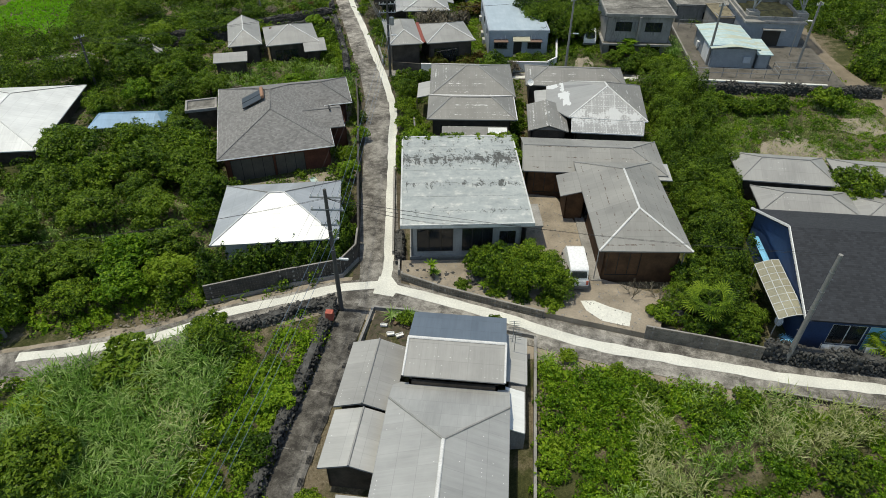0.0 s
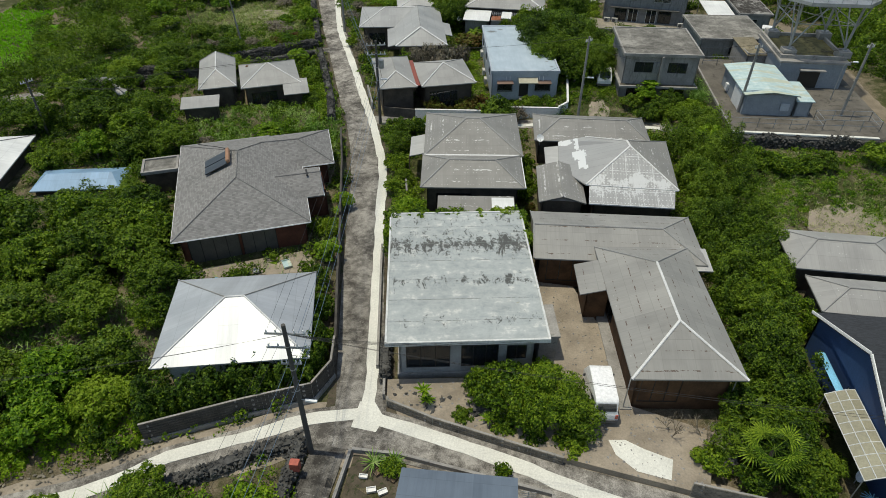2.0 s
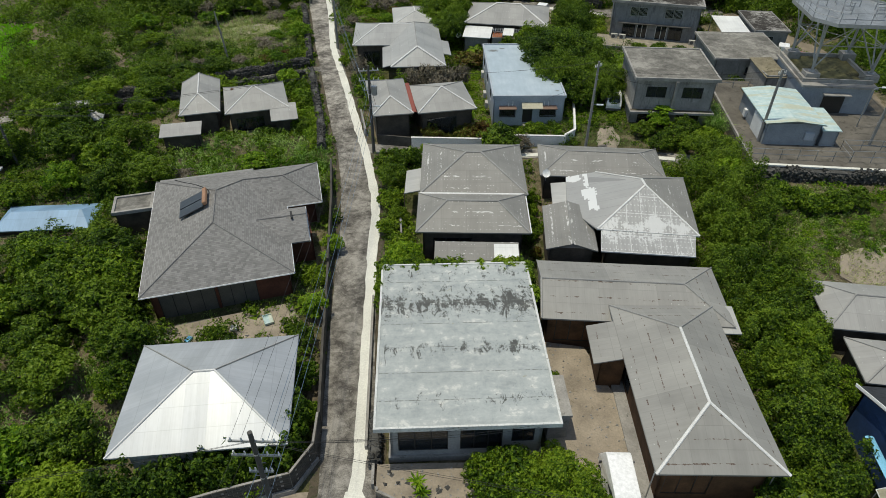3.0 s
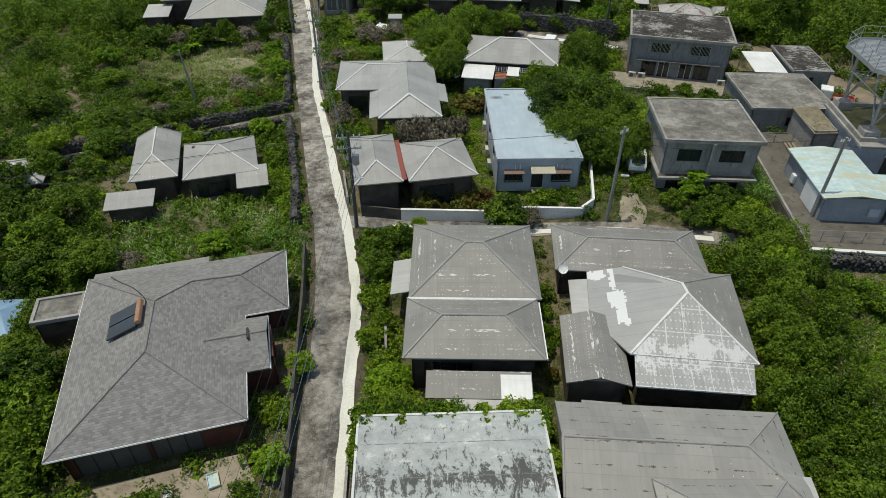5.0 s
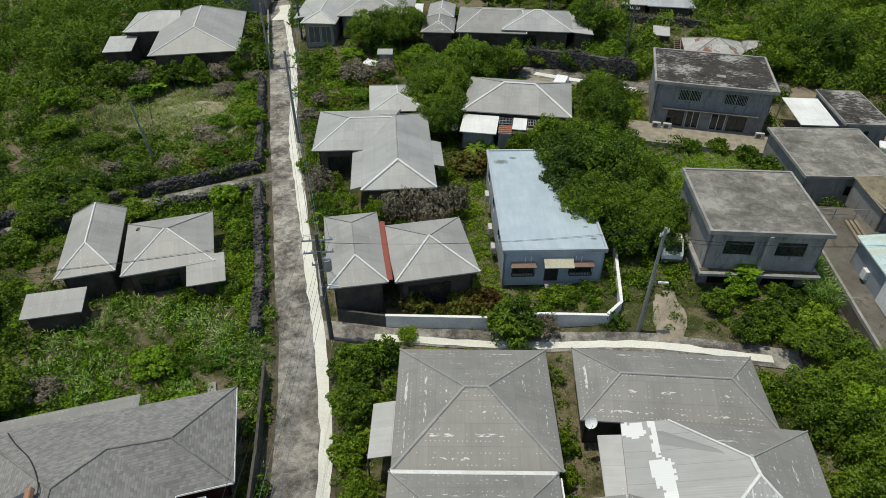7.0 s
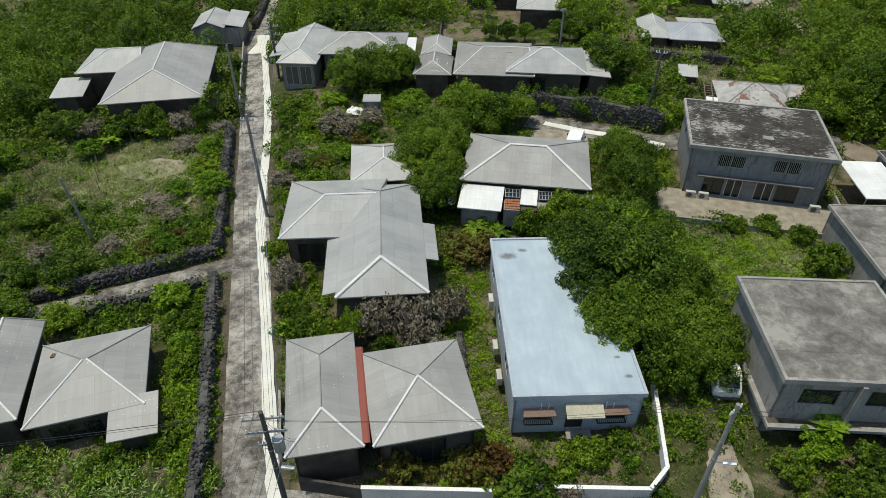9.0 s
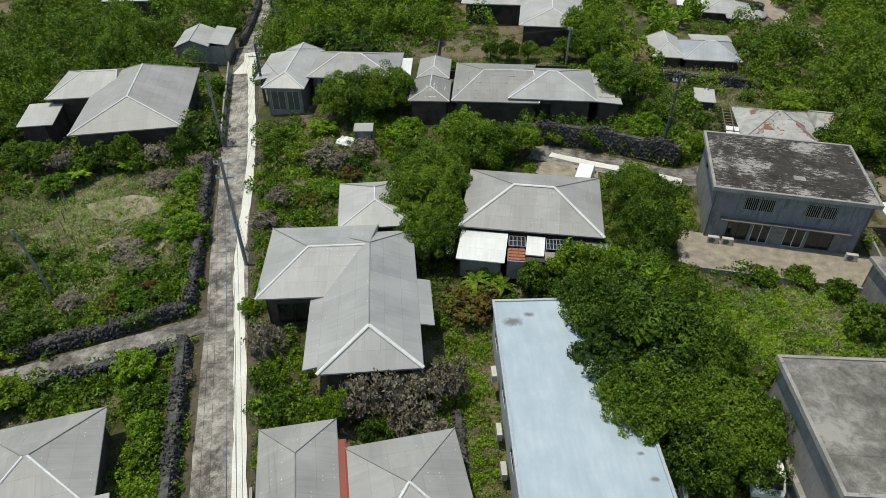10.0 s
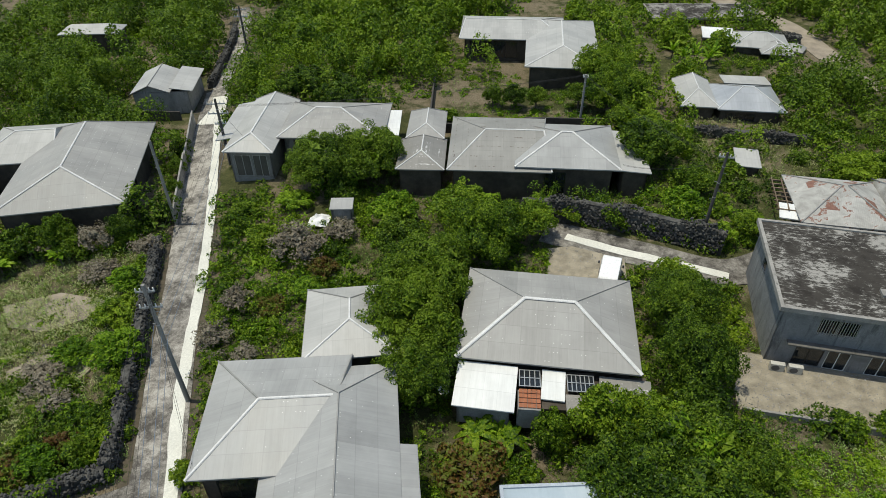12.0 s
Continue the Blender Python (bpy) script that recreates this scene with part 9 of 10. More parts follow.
random.seed(11)
for kind, x, y, rad, height in (
    # front yard and junction
    ("big", 10.3, 35.1, 2.5, 3.7), ("tree", 8.0, 35.8, 2.0, 3.3), ("dark", 11.9, 34.2, 1.7, 2.6), ("tree", 6.7, 36.0, 1.3, 2.9), ("tree", 9.3, 34.0, 1.3, 2.5), ("tree", 17.4, 82.0, 1.7, 4.2), ("shrub", 11.7, 33.0, 1.0, 1.3), ("shrub_dark", 5.7, 34.2, 0.75, 0.9),
    ("shrub", 8.0, 33.7, 0.8, 1.0), ("shrub", 9.6, 33.3, 0.8, 1.0), ("shrub", 10.6, 40.9, 0.7, 1.6), ("shrub", 10.4, 43.2, 0.6, 1.2),
    ("dark", 20.4, 33.6, 1.5, 2.2), ("shrub", 19.0, 32.6, 1.1, 1.5), ("shrub_dark", 22.4, 32.2, 1.3, 1.9), ("dark", 24.2, 32.4, 1.4, 2.2), ("dark", 23.8, 35.4, 1.6, 2.6),
    ("dark", 21.6, 35.6, 1.9, 2.9), ("dark", 22.9, 33.7, 1.8, 2.8), ("shrub_dark", 20.9, 31.6, 1.1, 1.6), ("dark", 36.8, 47.9, 2.3, 4.2), ("dark", 40.0, 47.2, 2.0, 3.6), ("shrub_dark", 23.6, 31.2, 1.2, 1.5),
    # row between the brown house and the eastern houses
    ("dark", 24.0, 37.4, 1.7, 3.0), ("dark", 23.6, 39.6, 1.8, 3.2), ("dark", 24.2, 41.8, 1.9, 3.4), ("dark", 24.0, 44.0, 1.8, 3.3), ("tree", 25.3, 46.2, 1.9, 3.4), ("dark", 24.2, 48.0, 1.9, 3.6),
    ("tree", 26.4, 43.6, 1.5, 2.8), ("light", 25.6, 65.4, 1.4, 3.0), ("dark", 24.0, 58.0, 1.6, 3.5), ("tree", 25.4, 51.6, 1.6, 3.5),
    ("tree", 36.3, 46.6, 2.0, 3.6), ("shrub", 31.5, 62.8, 1.4, 1.9), ("shrub", 33.6, 63.0, 1.3, 1.7), ("shrub_dark", 35.6, 63.6, 1.3, 1.8), ("shrub", 40.6, 64.6, 1.9, 2.4), ("shrub", 29.6, 63.6, 1.5, 1.9),
    # west of the lane, round the metal-roofed and shingled houses
    ("shrub_dark", -5.3, 44.8, 1.0, 1.7), ("shrub", -4.3, 41.6, 1.0, 2.0), ("shrub", -3.7, 39.0, 0.9, 1.9), ("light", -5.3, 47.4, 1.1, 2.0), ("light", -5.6, 54.4, 0.9, 1.6), ("shrub", -5.8, 51.0, 0.9, 1.5),
    ("dark", -19.6, 39.8, 1.9, 2.8), ("dark", -24.2, 39.2, 2.1, 3.0), ("dark", -27.6, 41.0, 1.9, 2.8), ("dark", -21.8, 42.6, 1.8, 2.8), ("dark", -16.2, 42.6, 1.7, 2.8), ("dark", -18.6, 45.2, 2.0, 3.4), ("tree", -19.6, 48.6, 2.2, 3.6), ("dark", -21.6, 51.6, 2.2, 3.6), ("dark", -22.4, 46.2, 2.3, 3.8), ("tree", -25.2, 49.4, 2.3, 3.7), ("dark", -23.6, 53.4, 1.7, 2.8), ("dark", -28.0, 51.4, 2.0, 3.0), ("tree", -26.4, 44.4, 2.2, 3.4), ("dark", -30.4, 47.6, 2.6, 4.0), ("tree", -33.6, 50.0, 2.2, 3.4), ("dark", -30.0, 43.2, 2.2, 3.2),
    ("dark", -16.0, 36.0, 1.8, 2.6), ("light", -18.6, 34.2, 1.9, 2.8), ("tree", -14.6, 33.0, 1.6, 2.4), ("light", -17.2, 31.0, 1.7, 2.6), ("dark", -22.0, 33.0, 2.0, 2.8), ("tree", -20.6, 30.0, 1.6, 2.2), ("dark", -25.4, 31.4, 2.2, 3.4), ("tree", -25.0, 27.6, 2.0, 3.0), ("tree", -15.2, 39.8, 1.3, 2.4), ("dark", -29.4, 36.4, 2.2, 3.2),
    ("light", -31.0, 61.4, 1.9, 3.2), ("dark", -27.4, 61.4, 1.9, 3.0), ("dark", -23.6, 62.4, 1.9, 3.0), ("tree", -28.4, 64.4, 2.1, 3.4), ("dark", -33.4, 66.4, 2.2, 3.6), ("dark", -30.2, 68.6, 2.0, 3.2), ("tree", -36.4, 70.0, 2.1, 3.4), ("dark", -23.4, 57.4, 1.5, 2.4), ("dark", -40.6, 66.6, 2.2, 3.4), ("tree", -34.6, 59.2, 1.7, 2.6),
    # south-west plot
    ("shrub_dark", -9.2, 26.8, 1.6, 2.2), ("shrub_dark", -14.2, 25.0, 1.9, 2.1), ("shrub_dark", -12.6, 23.8, 1.4, 1.7), ("tree", -10.0, 27.6, 1.5, 2.2), ("dark", -15.6, 17.6, 2.2, 3.0), ("dark", -12.6, 14.6, 2.2, 2.6), ("shrub", -4.8, 19.8, 1.4, 1.6), ("light", -4.6, 23.4, 1.4, 1.6), ("shrub", -1.0, 17.6, 0.8, 1.1), ("shrub", -17.6, 21.4, 1.5, 1.8), ("shrub_dark", -8.2, 15.8, 1.6, 2.0),
    ("shrub_dark", 26.4, 21.6, 1.6, 1.7), ("shrub_dark", 32.0, 23.4, 1.8, 1.9), ("shrub", 20.4, 24.8, 1.1, 1.3), ("dry", 30.2, 25.0, 1.3, 1.3), ("shrub_dark", 36.6, 21.4, 2.0, 2.2), ("shrub", 17.4, 26.0, 0.9, 1.2), ("shrub", 22.8, 26.2, 0.8, 1.0), ("red", 31.8, 26.0, 1.0, 1.2),
    ("shrub", 12.6, 28.4, 0.6, 0.9), ("shrub", 15.6, 27.4, 0.7, 0.9), ("shrub", 8.0, 31.0, 0.5, 0.9), ("shrub", 2.2, 30.6, 0.7, 0.8),
    # round the twin-roofed house and the lane
    ("shrub_dark", -3.0, 66.4, 1.6, 2.4), ("dark", -2.7, 63.6, 1.5, 2.5), ("shrub", -1.6, 68.0, 1.3, 1.9), ("shrub", -2.3, 60.8, 1.1, 1.8), ("shrub", -1.9, 57.2, 1.0, 1.4), ("light", 0.2, 54.0, 1.2, 1.5), ("shrub", 0.0, 51.6, 1.4, 1.6), ("shrub", 2.0, 50.6, 1.2, 1.4), ("dark", 4.2, 50.9, 0.9, 2.3), ("shrub", 6.6, 50.8, 0.8, 0.8), ("shrub", -0.8, 50.2, 0.9, 1.2), ("tree", 1.0, 51.3, 1.7, 2.6), ("tree", 3.3, 51.0, 1.5, 2.5), ("light", -0.1, 53.1, 1.4, 2.2), ("shrub", -0.7, 55.2, 1.1, 1.7), ("shrub_dark", -1.3, 58.8, 1.0, 1.7), ("shrub", 9.35, 58.8, 0.6, 1.3), ("shrub", 9.2, 62.2, 0.65, 1.3), ("red", 9.7, 55.2, 0.5, 1.2), ("shrub", 14.6, 51.6, 0.6, 0.8), ("shrub", 16.8, 51.4, 0.6, 0.7), ("shrub", 9.2, 57.2, 0.7, 1.2), ("shrub", 9.2, 60.4, 0.7, 1.4),
    ("shrub_dark", 6.5, 70.9, 2.15, 2.8), ("dry", 8.5, 70.9, 1.2, 2.0), ("red", -0.2, 72.75, 1.25, 1.9), ("red", 3.1, 73.0, 1.25, 1.8), ("red", 4.8, 73.4, 1.25, 1.9), ("red", 1.5, 72.6, 0.5, 0.9), ("shrub", 9.9, 74.2, 1.05, 1.4), ("shrub", -0.3, 70.0, 0.7, 1.1),
    ("light", 21.6, 75.0, 1.3, 2.2), ("shrub_dark", 24.0, 74.0, 1.5, 2.2), ("shrub_dark", 22.6, 72.4, 1.5, 2.0), ("shrub", 25.6, 72.0, 1.5, 2.2), ("shrub_dark", 19.9, 73.6, 1.1, 1.7), ("shrub_dark", 21.2, 71.2, 1.2, 1.7), ("dark", 24.2, 70.0, 1.6, 2.6), ("dark", 26.2, 69.6, 1.5, 2.6),
    # west beyond the small paired house
    ("shrub", -14.6, 78.6, 1.1, 1.6), ("shrub_dark", -13.4, 73.4, 1.1, 1.6), ("shrub", -16.4, 82.0, 1.2, 1.7), ("light", -17.9, 84.4, 1.4, 2.1), ("shrub_dark", -19.2, 91.4, 1.1, 1.6), ("red", -22.1, 89.7, 1.3, 1.8), ("light", -20.4, 98.4, 1.8, 2.6), ("shrub", -22.4, 102.0, 1.5, 2.0), ("light", -23.2, 105.4, 1.4, 1.9), ("dry", -23.6, 109.2, 1.4, 1.9), ("dry", -27.8, 109.8, 1.7, 3.0), ("dark", -30.8, 109.5, 1.5, 4.0), ("shrub_dark", -33.3, 109.0, 1.9, 3.1), ("shrub", -35.0, 108.6, 1.5, 2.8), ("dry", -36.8, 108.6, 1.7, 2.9), ("dark", -26.0, 110.6, 1.3, 3.0), ("shrub_dark", -29.2, 108.8, 1.4, 2.3), ("dark", -39.2, 109.0, 2.0, 3.4), ("light", -35.6, 105.2, 1.5, 2.0), ("tree", -26.0, 110.4, 0.9, 1.6), ("shrub_dark", -23.9, 113.6, 0.9, 1.9), ("dark", -24.6, 117.0, 0.8, 2.0), ("dark", -26.0, 120.6, 0.9, 2.0), ("dark", -27.4, 124.6, 1.0, 2.1),
    ("tree", -24.6, 81.7, 1.6, 2.4), ("dark", -28.6, 81.8, 2.0, 2.8), ("tree", -31.8, 80.2, 2.1, 3.0), ("dark", -27.0, 86.9, 1.9, 2.6), ("dark", -30.4, 85.2, 2.0, 2.8), ("tree", -34.0, 83.4, 2.2, 3.0), ("shrub", -22.6, 88.8, 1.4, 1.8), ("light", -21.0, 90.6, 1.3, 1.7),
    ("tree", -32.0, 77.0, 1.7, 2.2), ("dark", -34.6, 85.2, 2.0, 2.6), ("tree", -38.0, 81.0, 2.0, 2.8), ("dark", -34.0, 93.6, 1.8, 2.2), ("tree", -40.0, 96.0, 2.2, 2.8), ("dark", -44.0, 89.0, 2.2, 3.0), ("shrub", -27.0, 86.0, 1.4, 1.6), ("light", -44.0, 103.0, 2.0, 2.6), ("dark", -42.0, 110.0, 2.0, 2.8), ("dark", -46.6, 114.0, 2.4, 3.6),
    # middle: round the cross-roofed house, the far hip house and the blue house
    ("shrub", -7.9, 82.0, 1.1, 1.8), ("shrub", -6.2, 81.6, 1.2, 2.0), ("tree", -4.4, 81.6, 1.1, 3.3), ("dry", -3.2, 82.2, 1.4, 4.0), ("dry", -1.6, 82.5, 1.4, 4.4), ("dry", 0.0, 82.8, 1.5, 4.1), ("dry", 1.6, 84.0, 1.5, 3.8), ("dry", -0.6, 81.6, 1.4, 3.0), ("shrub_dark", -2.2, 80.9, 1.2, 1.7), ("dry", 0.8, 81.2, 1.2, 2.0), ("dry", -10.3, 86.8, 1.4, 2.9), ("shrub", -9.6, 84.4, 1.0, 1.5), ("shrub", -12.6, 90.4, 0.8, 1.3), ("shrub", 2.6, 84.2, 0.8, 0.8),
    ("big_dark", 12.6, 86.0, 4.3, 6.4), ("big_dark", 12.2, 82.2, 3.0, 5.6), ("big_dark", 10.7, 89.8, 3.4, 5.6), ("big_dark", 15.6, 81.8, 3.1, 5.0), ("big_dark", 16.9, 80.3, 2.3, 4.4), ("dark", 14.6, 79.2, 1.9, 4.2), ("big_dark", 16.0, 86.6, 2.5, 4.9), ("big_dark", 14.8, 91.4, 2.8, 4.6), ("dark", 12.6, 92.2, 2.6, 4.6), ("tree", 9.3, 94.4, 1.9, 4.6), ("dark", -0.1, 103.4, 2.1, 5.2), ("dark", 0.0, 98.9, 1.9, 4.9), ("tree", 11.6, 94.0, 1.7, 4.2),
    ("dark", 14.2, 94.6, 1.9, 3.6), ("big_dark", 15.0, 98.2, 2.5, 4.9), ("big_dark", 14.9, 103.0, 2.5, 4.7), ("tree", 15.4, 105.8, 1.7, 3.4), ("light", 13.2, 92.2, 2.4, 4.4), ("tree", 6.7, 93.7, 1.3, 3.2),
    ("red", 2.5, 91.7, 2.1, 2.1), ("light", 3.9, 93.2, 0.9, 1.2), ("shrub", 5.2, 92.0, 1.0, 1.2), ("light", -0.6, 97.4, 1.0, 2.4),
    ("big_dark", -1.9, 100.6, 3.1, 6.0), ("big_dark", -1.6, 105.4, 3.2, 5.4), ("big", 2.2, 109.8, 3.0, 5.0), ("tree", 5.8, 112.0, 2.1, 4.0), ("dark", -3.8, 109.6, 2.1, 3.6), ("light", -4.8, 113.2, 1.9, 3.0), ("tree", 0.4, 112.8, 2.6, 4.2), ("light", 2.2, 114.2, 1.5, 2.6),
    ("dry", -11.4, 109.0, 2.4, 2.8), ("dry", -8.6, 111.0, 1.5, 2.0), ("red", -9.2, 107.2, 1.2, 1.5), ("dry", -14.4, 103.6, 1.4, 1.8), ("red", -11.8, 103.2, 1.1, 1.3), ("light", -9.8, 105.0, 1.2, 1.2), ("shrub", -14.6, 110.4, 1.4, 1.8), ("shrub", -17.0, 114.0, 1.4, 1.7), ("light", -13.4, 114.8, 1.4, 1.7), ("shrub", -9.4, 116.2, 1.5, 1.9), ("dry", -12.2, 98.8, 1.0, 1.4),
    ("big_dark", -11.6, 118.2, 3.2, 5.2), ("big_dark", -8.0, 119.0, 3.2, 5.4), ("tree", 12.4, 113.2, 1.3, 2.2), ("tree", 9.0, 114.0, 1.1, 1.9), ("shrub", 14.8, 113.0, 1.3, 1.9), ("light", 17.4, 114.4, 1.6, 2.8), ("tree", 18.8, 117.4, 1.7, 2.8), ("light", 19.4, 111.2, 1.2, 2.0), ("tree", 21.8, 112.4, 1.4, 2.2),
    ("dry", -25.6, 90.2, 1.3, 1.6), ("dry", -22.4, 94.6, 1.2, 1.4), ("red", -20.2, 91.6, 1.2, 1.6), ("dry", -30.4, 89.0, 1.4, 1.7), ("light", -23.6, 98.4, 1.3, 1.6), ("dry", -31.2, 112.4, 1.6, 2.2), ("dry", -21.6, 63.6, 1.1, 1.3), ("light", -15.6, 66.0, 1.2, 1.4), ("light", -12.4, 63.2, 1.0, 1.2), ("dry", -14.8, 84.0, 0.9, 1.2), ("light", -15.4, 80.4, 1.0, 1.4),
    ("dark", -36.4, 72.0, 1.9, 3.6), ("tree", -40.6, 72.4, 2.0, 3.6), ("tree", -35.2, 75.8, 1.8, 3.4), ("dark", -38.6, 71.4, 1.7, 3.2),
    ("shrub", 22.6, 95.4, 1.1, 1.4), ("shrub", 25.0, 95.6, 1.1, 1.4), ("shrub_dark", 27.6, 90.8, 1.6, 2.4), ("shrub", 27.2, 94.2, 1.1, 1.6), ("big", 39.4, 114.6, 4.0, 6.4), ("big", 35.6, 113.6, 2.8, 4.6), ("dark", 33.0, 112.0, 2.2, 3.4), ("tree", 32.0, 119.6, 2.0, 3.0),
    ("dark", 2.4, 133.6, 1.1, 2.6), ("dark", 4.6, 133.4, 1.3, 2.8), ("dark", 6.8, 133.2, 1.2, 2.7), ("dark", 11.0, 132.6, 1.6, 3.0), ("big", 14.0, 131.6, 3.0, 5.0), ("tree", 14.6, 127.4, 1.9, 3.0), ("tree", 16.8, 125.4, 1.7, 2.8), ("big", 13.6, 137.2, 3.2, 5.4), ("dark", 16.0, 134.6, 2.1, 3.8), ("shrub", -2.0, 130.4, 1.2, 1.5), ("light", 0.6, 129.6, 1.0, 1.2),
    ("big_dark", -1.0, 96.9, 2.6, 5.2), ("dry", -31.6, 110.0, 2.1, 2.2), ("dry", -24.4, 96.4, 1.7, 1.6), ("dry", -26.2, 106.6, 1.7, 1.6), ("dry", -15.0, 100.2, 1.4, 1.7), ("dark", -12.6, 131.4, 2.8, 4.6), ("dark", -17.4, 133.6, 2.8, 4.6), ("dark", 15.6, 121.0, 2.8, 4.8),
):
    k = 1.18 if x < -14 and (y < 50 or y > 62) and y < 73 else 1.0
    plant(kind, x, y, rad * k, height * k)


def banana_plant(x, y, height, seed):
    """Broad arching leaves round a short stem."""
    r = random.Random(seed)
    z = land(x, y)
    b = thing("banana_plant", pose(x, y, z), "banana plant with broad arching bright leaves", "plant", "banana plants")
    part("stem", Shape().tube((x, y, z - 0.1), (x, y, z + height * 0.6), 0.13, 0.08, 8), "leaf_light", b)
    for k in range(9):
        a, rise, long = 2.4 * k + r.uniform(-0.3, 0.3), r.uniform(0.35, 1.1), height * r.uniform(0.65, 0.85)
        out, side = Vector((math.cos(a), math.sin(a), 0)), Vector((-math.sin(a), math.cos(a), 0))
        rows = []
        for j in range(9):
            u = j / 8
            c = Vector((x, y, z + height * 0.55)) + out * long * u + Vector((0, 0, long * (rise * u - 0.95 * u * u)))
            w = 0.2 * math.sin(math.pi * min(1.0, 0.1 + 0.9 * u)) ** 0.6 + 0.015
            rows.append((c - side * w + Vector((0, 0, -0.3 * w)), c, c + side * w + Vector((0, 0, -0.3 * w))))
        s = Shape()
        for p, q in zip(rows, rows[1:]):
            s.poly([p[0], p[1], q[1], q[0]])
            s.poly([p[1], p[2], q[2], q[1]])
        part("leaf", s, "leaf", b)


for k, (x, y, height) in enumerate(((2.6, 93.7, 1.9), (4.5, 93.5, 1.7), (3.5, 93.1, 1.4))):
    banana_plant(x, y, height, 30 + k)


# ---- vehicles ----
def van(x, y, yaw, length=3.35, width=1.46, height=1.86, cab_only=False):
    """A small white van; it faces along its local +y."""
    m = pose(x, y, land(x, y) + (0.44 if inside(BARE[0], np.array([x]), np.array([y]))[0] else 0.06), 0, 0, yaw)
    v = thing("van", m, "small white van with dark windows", "car", "parked vans")
    h = length / 2
    side = [(-h, 0.35), (-h, 0.9), (-h + 0.08, 1.15), (-h + 0.22, height - 0.12), (-h + 0.4, height), (h - 0.75, height), (h - 0.5, height - 0.1), (h - 0.1, 1.05), (h, 0.85), (h, 0.35)]
    s = Shape()
    ring = lambda sx: [m @ Vector((sx * (width / 2 - (0.1 if z > 1.1 else 0.0)), yy, z)) for yy, z in side]
    a, b = ring(-1), ring(1)
    s.poly(a)
    s.poly(b[::-1])
    for k in range(len(side)):
        j = (k + 1) % len(side)
        s.poly([b[k], b[j], a[j], a[k]])
    part("body", s, "car_white", v, bevel=0.05)
    w = width / 2
    for sx in (-1, 1):
        for y0, y1 in ((-h + 0.35, -0.1), (-0.02, h - 0.65)):
            q = Shape()
            q.poly([m @ Vector((sx * (w - 0.055), y0, 1.14)), m @ Vector((sx * (w - 0.055), y1, 1.14)), m @ Vector((sx * (w - 0.093), y1 - 0.1, height - 0.25)), m @ Vector((sx * (w - 0.093), y0 + 0.05, height - 0.25))][::sx])
            part("side_window", q, "glass", v)
    for yy, sgn in ((-h, -1), (h, 1)):
        q = Shape()
        if sgn < 0:
            pts = [(-0.55, -h + 0.055, 1.16), (0.55, -h + 0.055, 1.16), (0.5, -h + 0.19, height - 0.2), (-0.5, -h + 0.19, height - 0.2)]
        else:
            pts = [(0.58, h - 0.13, 1.12), (-0.58, h - 0.13, 1.12), (-0.52, h - 0.47, height - 0.16), (0.52, h - 0.47, height - 0.16)]
        q.poly([m @ (Vector(p) + Vector((0, 0.012 * sgn, 0.004))) for p in pts])
        part("windscreen" if sgn > 0 else "rear_window", q, "glass", v)
        part("bumper", Shape().box((-w + 0.02, yy - 0.06 if sgn < 0 else yy - 0.04, 0.3), (w - 0.02, yy + 0.04 if sgn < 0 else yy + 0.06, 0.52), m), "car_grey", v)
        for sx in (-1, 1):
            part("tail_lamp" if sgn < 0 else "headlamp", Shape().box((sx * 0.6 - 0.08, yy - 0.03, 0.62), (sx * 0.6 + 0.08, yy + 0.03, 0.95 if sgn < 0 else 0.78), m), "red" if sgn < 0 else "ceramic", v)
    part("number_plate", Shape().box((-0.17, -h - 0.02, 0.56), (0.17, -h, 0.72), m), "white", v)
    for sx in (-1, 1):
        for yy in (-h + 0.6, h - 0.6):
            c = m @ Vector((sx * (w - 0.09), yy, 0.28))
            e = m @ Vector((sx * (w + 0.02), yy, 0.28))
            t = part("wheel", Shape().tube(c, e, 0.28, sides=16), "rubber", v)
            part("rim", Shape().tube(e, m @ Vector((sx * (w + 0.03), yy, 0.28)), 0.16, sides=12), "alu", t)
        part("mirror", Shape().box((sx * w - 0.02 + 0.1 * sx - 0.05, h - 0.75, 1.1), (sx * w + 0.1 * sx + 0.05, h - 0.68, 1.3), m), "car_grey", v)
    return v


van(13.4, 36.0, 4)
van(11.1, 106.7, -14)
van(17.75, 79.8, 178, 3.3)


def pickup():
    m = pose(40.2, 94.6, land(40.2, 94.6) + 0.03, 0, 0, 70)
    v = thing("pickup_truck", m, "small white pickup with a faded red load bed", "truck")
    part("cab", Shape().box((-0.7, 0.45, 0.4), (0.7, 1.65, 1.75), m), "car_white", v, bevel=0.12)
    part("windscreen", Shape().box((-0.6, 1.64, 1.0), (0.6, 1.668, 1.6), m), "glass", v)
    part("bed_floor", Shape().box((-0.7, -1.65, 0.6), (0.7, 0.4, 0.7), m), "red", v)
    for lo, hi in (((-0.72, -1.65), (-0.66, 0.4)), ((0.66, -1.65), (0.72, 0.4)), ((-0.66, -1.68), (0.66, -1.62))):
        part("bed_side", Shape().box((*lo, 0.7), (*hi, 1.0), m), "red", v)
    for sx in (-1, 1):
        for yy in (-1.0, 1.1):
            part("wheel", Shape().tube(m @ Vector((sx * 0.55, yy, 0.27)), m @ Vector((sx * 0.7, yy, 0.27)), 0.27, sides=14), "rubber", v)


pickup()


